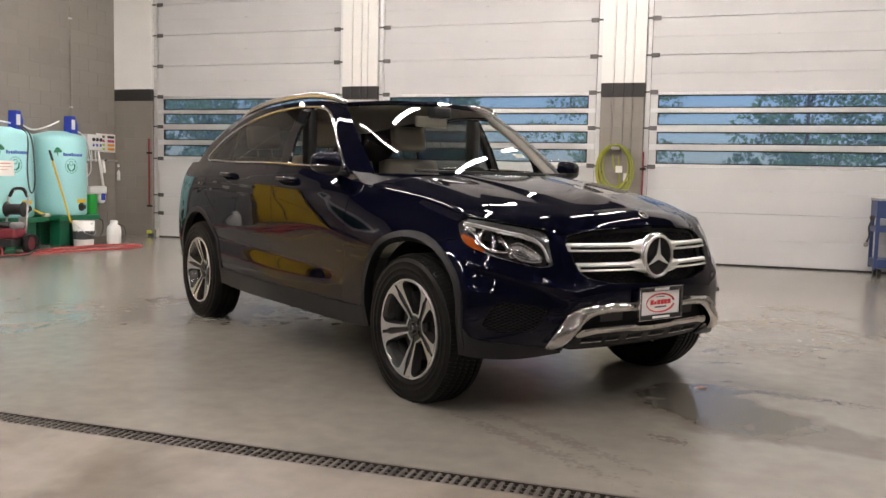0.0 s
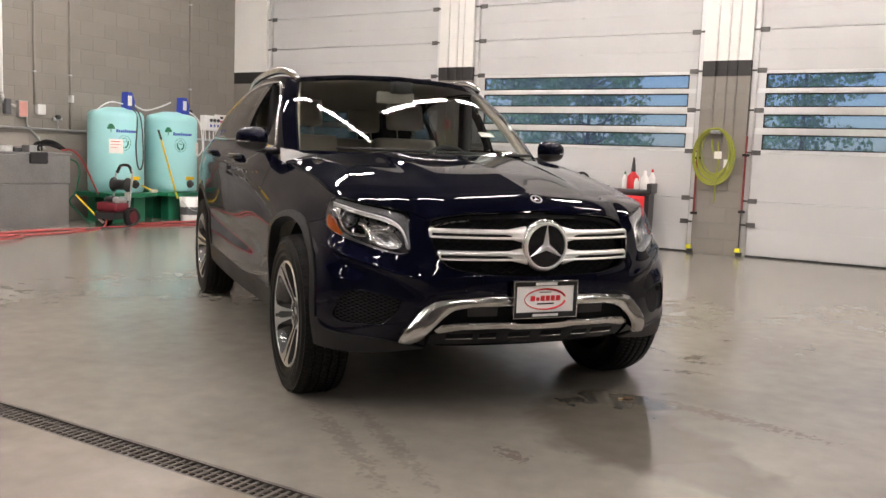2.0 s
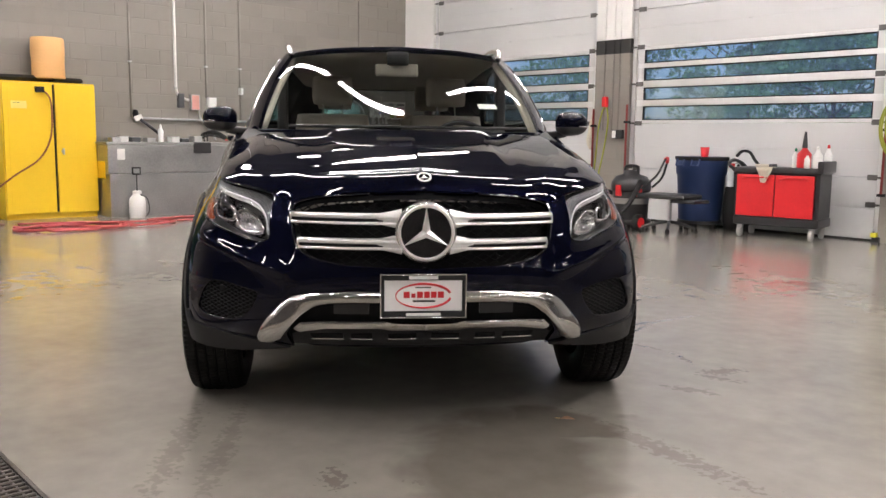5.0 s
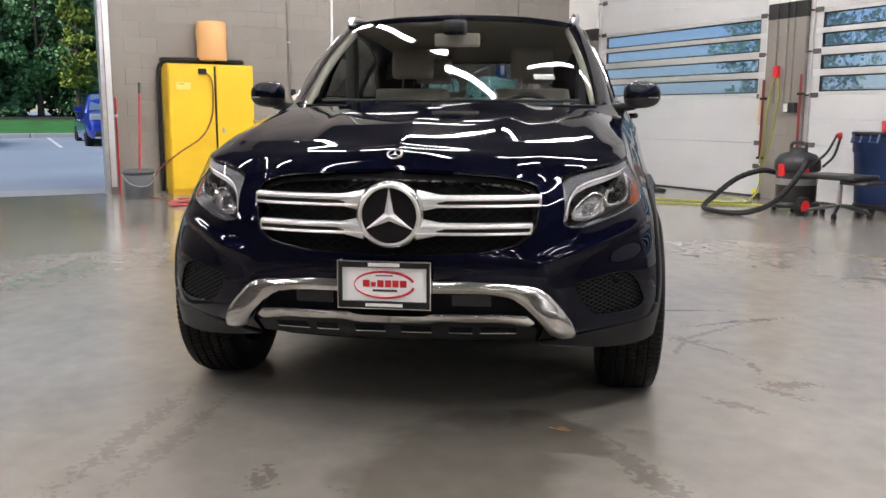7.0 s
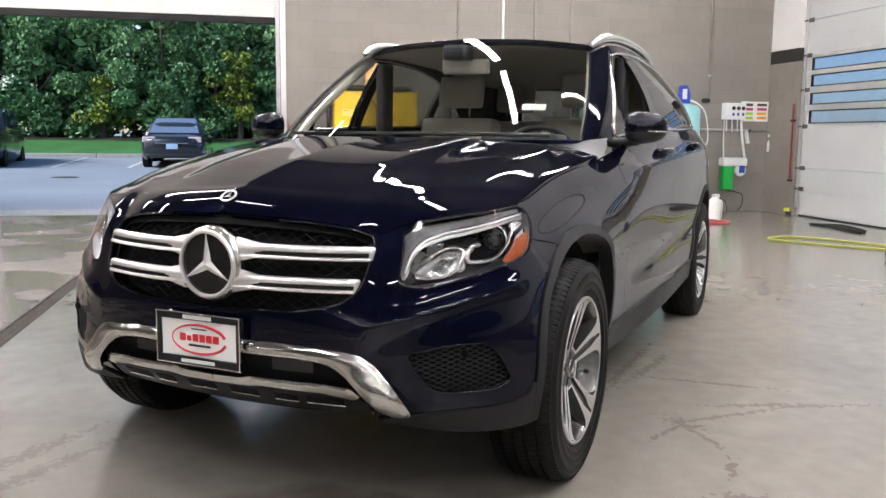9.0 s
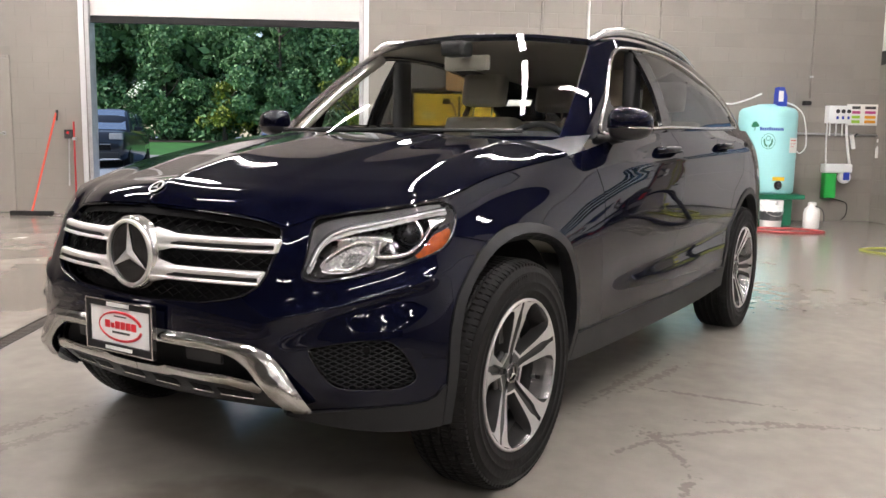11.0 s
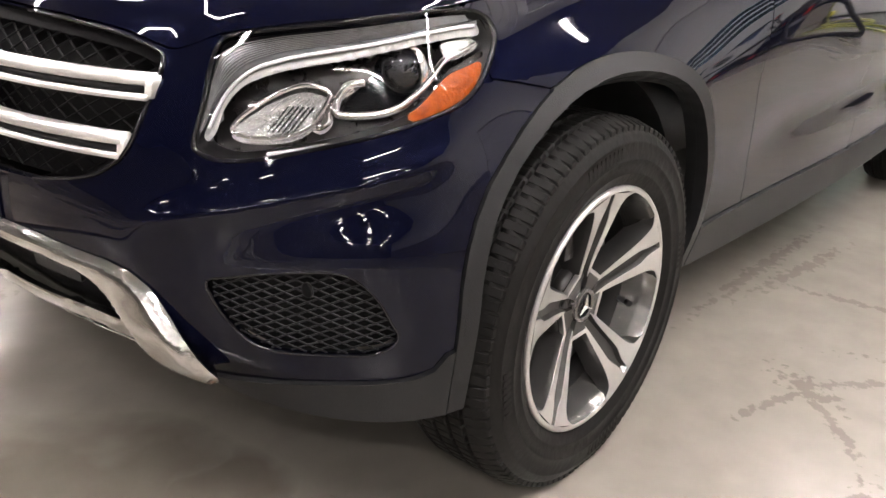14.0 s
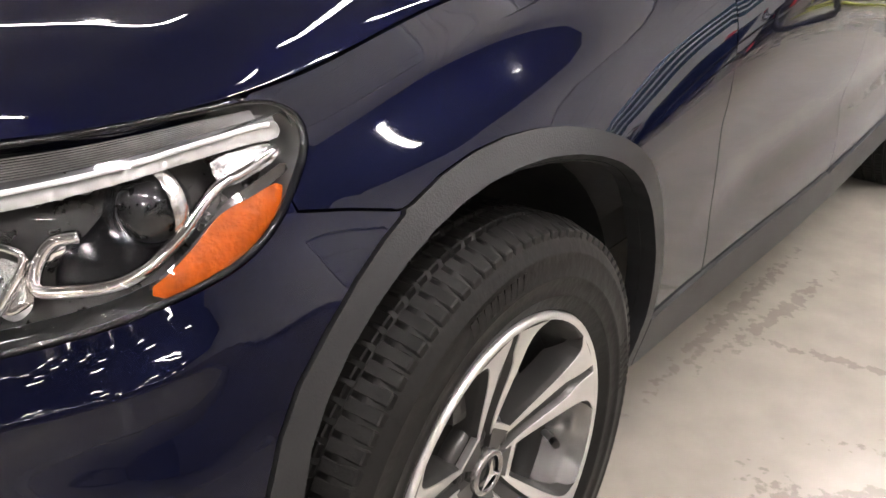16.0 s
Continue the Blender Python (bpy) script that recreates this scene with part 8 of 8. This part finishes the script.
LEAF_DARK = leaf_material("dark_green_leaves", (0.065, 0.14, 0.05), (0.2, 0.36, 0.14))
LEAF_YELLOW = leaf_material("yellow_green_leaves", (0.09, 0.15, 0.02), (0.4, 0.42, 0.06))

GX = [-400, -60, -33, -32, -28.3, -28.15, -28.14, -22.5, -15, -8.97, -8.96, 60, 400]
GZ = [1.2, 0.95, 0.84, 0.8, 0.36, 0.3, 0.24, 0.08, 0.03, -0.012, -0.3, -0.3, -0.3]
bm = bmesh.new()
gy = [-400, -60, -20, -8, 0, 8, 20, 60, 400]
grid = [[bm.verts.new((x, y, z)) for y in gy] for x, z in zip(GX, GZ)]
for a, b in zip(grid, grid[1:]):
    for j in range(len(gy) - 1):
        bm.faces.new((a[j], b[j], b[j + 1], a[j + 1]))
ground = tagged(part("ground", bm, ASPHALT), "blue-grey worn asphalt yard outside the doorway", "ground", kind="structure")
bm = bmesh.new()
for k in range(30):
    box(-28.16, -28.0, -45 + 3 * k, -42.02 + 3 * k, 0.1, 0.385, 0.03, bm=bm)
tagged(part("kerb", bm, KERB), "pale concrete kerb along the yard", "kerb", kind="structure")
bm = bmesh.new()
rows = [[bm.verts.new((x, y, z)) for y in np.linspace(-48, 48, 25)] for x, z in ((-28.161, 0.374), (-30, 0.585), (-32, 0.81), (-33.5, 0.85))]
for a, b in zip(rows, rows[1:]):
    for j in range(24):
        bm.faces.new((a[j], a[j + 1], b[j + 1], b[j]))
lawn = tagged(part("lawn", bm, LAWN), "mown green lawn strip sloping up to the hedge", "lawn", kind="structure")
bm = bmesh.new()
rows = [[bm.verts.new((x, y, z)) for y in np.linspace(-48, 48, 25)] for x, z in ((-32.0, 0.83), (-32.6, 0.9), (-40, 0.95))]
for a, b in zip(rows, rows[1:]):
    for j in range(24):
        bm.faces.new((a[j], a[j + 1], b[j + 1], b[j]))
tagged(part("hedge_bed", bm, SOIL), "dark bare soil under the trees", "soil", kind="structure")
APRON = mat("apron_concrete", (0.33, 0.33, 0.32), 0.65, vary=0.14, scale=0.8, fine=30, bump=0.12)
for k in range(5):
    tagged(part("apron_slab", box(-9.9, -8.97, -11 + 4 * k, -7.01 + 4 * k, -0.1, 0.0, 0.006), APRON), "pale concrete apron slab outside the doorway", "pavement", kind="structure")
for y in (-11.9, -9.2, -6.35, -4.25, -1.55, 0.45, 3.2, 5.9):
    bm = bmesh.new()
    v = [bm.verts.new(p) for p in ((-27.95, y, 0.246), (-27.95, y + 0.1, 0.246), (-22.9, y + 0.1, 0.1), (-22.9, y, 0.1))]
    bm.faces.new(v)
    tagged(part("parking_line", bm, LINE_PAINT), "faded white parking bay line on the asphalt", "road marking", group="parking bay lines", kind="structure")
bm = lathe([(0.001, 0.062), (0.3, 0.062), (0.32, 0.05)], 24, None, "z", (-18.2, -4.9, 0))
tagged(part("manhole_cover", bm, IRON), "dark iron manhole cover in the asphalt", "manhole cover", kind="structure")

rng = np.random.default_rng(7)


def quads(P, size, rng, name, material, parent, squash=0.6, stuff=False):
    """Many small pointed leaves at points, turned at random."""
    n = len(P)
    d = rng.normal(size=(n, 3))
    d /= np.linalg.norm(d, axis=1, keepdims=True)
    e = np.cross(d, rng.normal(size=(n, 3)))
    e /= np.linalg.norm(e, axis=1, keepdims=True)
    s = size * rng.uniform(0.6, 1.3, (n, 1))
    V = np.stack([P - d * s, P + e * s * squash, P + d * s, P - e * s * squash], 1).reshape(-1, 3)
    F = np.arange(4 * n).reshape(-1, 4)
    me = bpy.data.meshes.new(name)
    me.from_pydata(V.tolist(), [], F.tolist())
    me.materials.append(material)
    ob = new(name, me)
    ob.parent = parent
    return ob


def tree(x, y, z, h, r, n, leaf, label, low=0.1, size=0.14):
    t = thing("tree", label, "tree", pose(x, y, z), "trees round the yard")
    lean = rng.uniform(-0.2, 0.2, 2)
    trunk = [(0, 0, -0.1), (lean[0] * 0.3, lean[1] * 0.3, h * 0.3), (lean[0], lean[1], h * 0.85)]
    bm = tube(trunk, 0.12, 8, radii=lambda k: 0.14 * (1 - 0.8 * k))
    for k in range(9):
        a, zz = rng.uniform(0, 6.28), h * rng.uniform(0.12, 0.75)
        tube([(0, 0, zz), (0.4 * r * math.cos(a), 0.4 * r * math.sin(a), zz + 0.2 * r), (0.85 * r * math.cos(a), 0.85 * r * math.sin(a), zz + 0.55 * r)], 0.04, 5, bm, radii=lambda q: 0.05 * (1 - 0.8 * q))
    part("trunk", bm, BARK, t, "brown bark", True)
    m = 46
    c = np.stack([rng.normal(0, 0.42 * r, m), rng.normal(0, 0.42 * r, m), h * (low + (0.96 - low) * rng.uniform(0, 1, m))], 1)
    c[:, :2] *= (1.12 - 0.55 * (c[:, 2:] / h) ** 2)
    cs = rng.uniform(0.28, 0.55, m) * r * 0.75
    i = rng.integers(0, m, n)
    u = rng.normal(size=(n, 3))
    u /= np.linalg.norm(u, axis=1, keepdims=True)
    P = c[i] + u * (cs[i] * rng.uniform(0.55, 1.08, n) ** 0.5)[:, None] * np.array([1, 1, 0.8])
    P = P[P[:, 2] > 0.02]
    quads(P, size, rng, "crown", leaf, t)
    return t


GREEN_TREE = "dense dark green broadleaf tree behind the lawn"
for k in range(17):
    y = -27 + 2.5 * k + rng.uniform(-0.4, 0.4)
    tree(-33.6 + rng.uniform(-0.4, 0.3), y, 0.85, 5.4 + rng.uniform(-0.8, 1.4), 1.9, 9500, LEAF_DARK, GREEN_TREE, 0.03, 0.095)
for k in range(12):
    tree(-37.0, -30 + 4.2 * k, 0.9, 8.5 + rng.uniform(-1, 1), 3.0, 7500, LEAF_DARK, "tall dark green tree behind the hedge", 0.05, 0.27)
for x, y, h in ((-32.9, -1.3, 3.6), (-32.9, 2.0, 4.4), (-33.0, -6.6, 2.4)):
    tree(x, y, 0.85, h, 0.85, 2600, LEAF_YELLOW, "yellow-green shrub among the darker trees", 0.25, 0.085)
for x, y, h in ((-22, 30, 9), (-16, 33, 11), (-11, 30, 9), (-3.5, 36, 12), (4, 31, 10), (9, 34, 11), (17, 32, 10), (26, 34, 11)):
    tree(x, y, -0.3, h, 3.2, 11000, LEAF_DARK, "dark tree standing behind the overhead doors", 0.15, 0.11)

# parked cars in the yard
# pale blue metallic base puts the reflected sky into the glass colour
GLASS_SKY = mat("sky_tinted_car_glass", (0.4, 0.47, 0.56), 0.06, 0.8, vary=0.05, coat=1.0, spec=1.0)
TAIL_LENS = mat("pale_tail_lens", (0.7, 0.55, 0.58), 0.15, vary=0.1)
CAR_BLACK = mat("black_car_paint", (0.012, 0.013, 0.018), 0.3, 0.3, vary=0.05, coat=1.0)
CAR_BLUE = mat("bright_blue_car_paint", (0.01, 0.03, 0.3), 0.3, 0.4, vary=0.05, coat=1.0)


def loft(rows):
    bm = bmesh.new()
    R_ = [[bm.verts.new(p) for p in r] for r in rows]
    n = len(rows[0])
    for a, b in zip(R_, R_[1:]):
        for j in range(n - 1):
            bm.faces.new((a[j], b[j], b[j + 1], a[j + 1]))
    bm.faces.new(R_[0])
    bm.faces.new(R_[-1])
    bmesh.ops.recalc_face_normals(bm, faces=bm.faces)
    return bm


def yard_car(label, at, L, W, H, belt, paint, tail, hood, boot, name="yard_car"):
    """A parked car: near end at x=0, body along -x."""
    c = thing(name, label, "car", at, "cars parked in the yard")
    w = W / 2
    rows = []
    n0 = 0.86 if tail else 0.72
    for k, (wk, zk, lo) in {0.0: (0.82, n0 * belt, 0.42), 0.02: (0.9, 0.9 * belt, 0.3), 0.07: (0.97, 0.955 * belt, 0.24), 0.25: (1, 1.0 * belt, 0.2), 0.6: (1, belt, 0.2), 0.9: (0.97, 0.97 * belt, 0.24), 0.98: (0.9, 0.85 * belt, 0.3), 1.0: (0.8, 0.7 * belt, 0.45)}.items():
        x, v = -k * L, w * wk
        half_ = [(v * 0.85, lo), (v * 0.97, lo + 0.1), (v, 0.5 * belt), (v * 0.985, 0.75 * zk), (v * 0.95, 0.93 * zk), (v * 0.86, 0.985 * zk), (v * 0.5, zk + 0.012)]
        rows.append([(x, s, z) for s, z in half_] + [(x, -s, z) for s, z in reversed(half_)])
    part("body", loft(rows), paint, c, "", True)
    f0, f1 = (boot, hood) if tail else (hood, boot)
    st = [(-f0, 0.86, 0.0), (-f0 - 0.36, 0.78, 0.62), (-f0 - 0.75, 0.7, 0.96), (-(L + f0 - f1) / 2, 0.68, 1.0), (-L + f1 + 0.6, 0.7, 0.93), (-L + f1 + 0.2, 0.78, 0.55), (-L + f1 - 0.1, 0.84, 0.0)]
    rows = []
    for x, wk, h in st:
        zt = belt * 0.97 + (H - belt * 0.97) * h
        v = w * wk
        half_ = [(w * 0.9, belt * 0.95), (w * 0.89, belt), (v * 1.0 if h else w * 0.86, max(belt, zt - 0.1 * h)), (v * 0.93, zt - 0.03 * h), (v * 0.6, zt), ]
        rows.append([(x, s, z) for s, z in half_] + [(x, -s, z) for s, z in reversed(half_)])
    cabin_ = part("cabin", loft(rows), paint, c, "", True)

    def plane(name_, pts, material, lab_=""):
        b_ = bmesh.new()
        v_ = [b_.verts.new(p) for p in pts]
        f_ = b_.faces.new(v_)
        r_ = bmesh.ops.extrude_face_region(b_, geom=[f_])
        for q_ in [g_ for g_ in r_["geom"] if isinstance(g_, bmesh.types.BMVert)]:
            q_.co += f_.normal * 0.004
        b_.normal_update()
        return part(name_, b_, material, c, lab_)

    z1_, z2_ = belt * 1.0 + 0.03, belt * 0.97 + (H - belt * 0.97) * 0.9
    plane("near_window", [(-f0 - 0.02, -0.78 * w, z1_), (-f0 - 0.02, 0.78 * w, z1_), (-f0 - 0.58, 0.62 * w, z2_), (-f0 - 0.58, -0.62 * w, z2_)], GLASS_SKY, "car glass with sky reflection put into its pale colour")
    for s in (1, -1):
        for q0, q1 in ((0.16, 0.47), (0.52, 0.82)):
            xa, xb = -f0 - q0 * (L - f0 - f1), -f0 - q1 * (L - f0 - f1)
            pts = [(xa, s * w * 0.897, belt + 0.03), (xb, s * w * 0.897, belt + 0.03), (xb + 0.06, s * w * 0.735, H - 0.15), (xa - 0.12, s * w * 0.735, H - 0.15)]
            plane("side_window", pts if s < 0 else pts[::-1], GLASS_SKY)
        part("side_mirror", box(-L + f1 + 0.2 if tail else -f0 - 0.5, -L + f1 + 0.32 if tail else -f0 - 0.38, min(s * w * 0.95, s * (w + 0.17)), max(s * w * 0.95, s * (w + 0.17)), belt, belt + 0.13, 0.03), paint, c)
        lamp_ = box(-0.16, -0.0, min(s * 0.5 * w, s * 0.9 * w), max(s * 0.5 * w, s * 0.9 * w), 0.74 * belt, 0.9 * belt, 0.03)
        part("tail_lamp" if tail else "head_lamp", lamp_, TAIL_LENS if tail else LIGHT_GUIDE, c, "pale red lamp" if tail else "clear lamp")
        if tail:
            part("exhaust_tip", box(-0.2, 0.004, s * 0.62 * w - 0.09, s * 0.62 * w + 0.09, 0.3, 0.37, 0.02), CHROME, c, "chrome exhaust tip")
        for x in (-0.17 * L - 0.05, -0.80 * L):
            wh = part("wheel", lathe([(0.2, -0.1), (0.3, -0.11), (0.335, -0.08), (0.335, 0.08), (0.3, 0.11), (0.2, 0.1)], 28, None, "y"), TYRE, c, "black tyre", True, pose(x, s * (w - 0.12), 0.335))
            part("rim", lathe([(0.2, -0.105), (0.19, -0.08), (0.05, -0.1), (0.03, -0.11)], 24, None, "y") if s < 0 else lathe([(0.2, 0.105), (0.19, 0.08), (0.05, 0.1), (0.03, 0.11)], 24, None, "y"), ALLOY_DARK if tail else MACHINED, wh, "alloy rim", True)
    if tail:
        part("chrome_strip", box(-0.05, 0.012, -0.5 * w, 0.5 * w, 0.70 * belt, 0.73 * belt, 0.006), CHROME, c, "chrome strip over the plate")
    else:
        part("grille", box(-0.04, 0.012, -0.55 * w, 0.55 * w, 0.45 * belt, 0.66 * belt, 0.03), GLOSS_BLACK, c, "black grille")
        part("grille_strip", box(-0.03, 0.02, -0.55 * w, 0.55 * w, 0.60 * belt, 0.63 * belt, 0.006), CHROME, c, "chrome grille strip")
    pl = part("number_plate", box(-0.02, 0.02, -0.16, 0.16, 0.55 * belt, 0.55 * belt + 0.15, 0.004) if tail else box(-0.02, 0.024, -0.16, 0.16, 0.4, 0.52, 0.004), mat("pale_blue_plate", (0.45, 0.6, 0.8), 0.4) if "pale_blue_plate" not in bpy.data.materials else bpy.data.materials["pale_blue_plate"], c, "pale blue plate")
    part("bumper", box(-0.14, 0.016, -0.8 * w, 0.8 * w, 0.3, 0.4 * belt + 0.02, 0.04), BLACK_PLASTIC, c, "black lower bumper", True)
    return c


def slope_z(x):
    return float(np.interp(x, GX, GZ))


yard_car("dark sedan parked tail-on against the lawn", pose(-22.6, -2.94, 0.09, 0, -1.5, 0), 4.7, 1.83, 1.56, 1.02, CAR_BLACK, True, 1.5, 0.75)
yard_car("bright blue car parked beside the doorway view", pose(-22.8, 2.1, 0.09, 0, -1.5, 0), 4.4, 1.82, 1.62, 1.05, CAR_BLUE, False, 1.2, 0.3)
yard_car("black SUV parked nose towards the building", pose(-22.5, -8.45, 0.09, 0, -1.5, 6), 4.7, 1.9, 1.88, 1.16, CAR_BLACK, False, 1.15, 0.3)
yard_car("silver car parked behind the overhead door", pose(-6.0, 13.0, -0.3, 0, 0, -35), 4.6, 1.85, 1.75, 1.1, mat("silver_car_paint", (0.45, 0.5, 0.55), 0.3, 0.5, vary=0.05, coat=1.0), False, 1.1, 0.3)

# ---- blocks of the painted walls ----
def block_paint():
    """Painted block: stains in world space, a shade of its own for each block."""
    nt = WALL_GREY.node_tree
    geo = nt.nodes.new("ShaderNodeNewGeometry")
    for n in list(nt.nodes):
        if n.bl_idname == "ShaderNodeTexNoise":
            nt.links.new(geo.outputs["Position"], n.inputs["Vector"])
    b = nt.nodes["Principled BSDF"]
    info, mr, mx = nt.nodes.new("ShaderNodeObjectInfo"), nt.nodes.new("ShaderNodeMapRange"), nt.nodes.new("ShaderNodeHueSaturation")
    mr.inputs["To Min"].default_value, mr.inputs["To Max"].default_value = 0.95, 1.05
    nt.links.new(info.outputs["Random"], mr.inputs["Value"])
    nt.links.new(b.inputs["Base Color"].links[0].from_socket, mx.inputs["Color"])
    nt.links.new(mr.outputs[0], mx.inputs["Value"])
    nt.links.new(mx.outputs["Color"], b.inputs["Base Color"])


block_paint()
BL, BH, JOINT = 0.406, 0.203, 0.0035
full = mesh_of(box(-0.002, 0.003, -BL / 2 + JOINT, BL / 2 - JOINT, -BH / 2 + JOINT, BH / 2 - JOINT, 0.0035, seg=1), "block", WALL_GREY)
rest = bmesh.new()
near_count = 0


def course(y0, y1, z, shift, near_, parent):
    """One course of blocks on the west wall between y0 and y1."""
    k = math.floor((y0 - shift) / BL)
    while shift + k * BL < y1:
        a, b = shift + k * BL, shift + (k + 1) * BL
        c, d = max(a, y0), min(b, y1)
        if c == a and d == b and near_:
            ob = new("block", full)
            ob.parent = parent
            ob.location = (XW, (a + b) / 2, z + BH / 2)
        elif d - c > 0.03:
            box(XW - 0.002, XW + 0.003, c + JOINT, d - JOINT, z + JOINT, z + BH - JOINT, bm=rest)
        k += 1


for i in range(26):
    z = i * BH
    shift = (i % 2) * BL / 2
    gaps = [(-3.85, 0.04)] if z < OPEN_Z + 0.05 else []
    if z + 0.02 < 2.12:
        gaps = [(-5.74, -4.76)] + gaps
    cuts = [-7.5, *[v for g in gaps for v in g], YD]
    for a, b in zip(cuts[::2], cuts[1::2]):
        course(a, b, z, shift, a > -0.5 and 0.3 < z < 3.3, wall_west)
far_blocks = part("far_block_course", rest, WALL_GREY, wall_west, "painted blocks further up the wall")
far_blocks["kind"] = "stuff"

piers = [(XW, DOORS[0][0]), (DOORS[0][1], DOORS[1][0]), (DOORS[1][1], DOORS[2][0]), (DOORS[2][1], DOORS[2][1] + 1.6)]
for x0, x1 in piers:
    for i in range(11):
        z0_, z1_ = i * BH, min((i + 1) * BH, 2.233)
        c = x0 + 0.006
        first = BL / 2 if i % 2 else BL
        edge_ = [c]
        while edge_[-1] < x1 - 0.09:
            edge_.append(min(x1 - 0.006, edge_[-1] + (first if len(edge_) == 1 else BL)))
        for p_, q_ in zip(edge_, edge_[1:]):
            if q_ - p_ > 0.04:
                part("block", box(p_ + JOINT, q_ - JOINT, YD - 0.003, YD + 0.002, z0_ + JOINT, z1_ - JOINT, 0.0035, seg=1), WALL_GREY, wall_north)
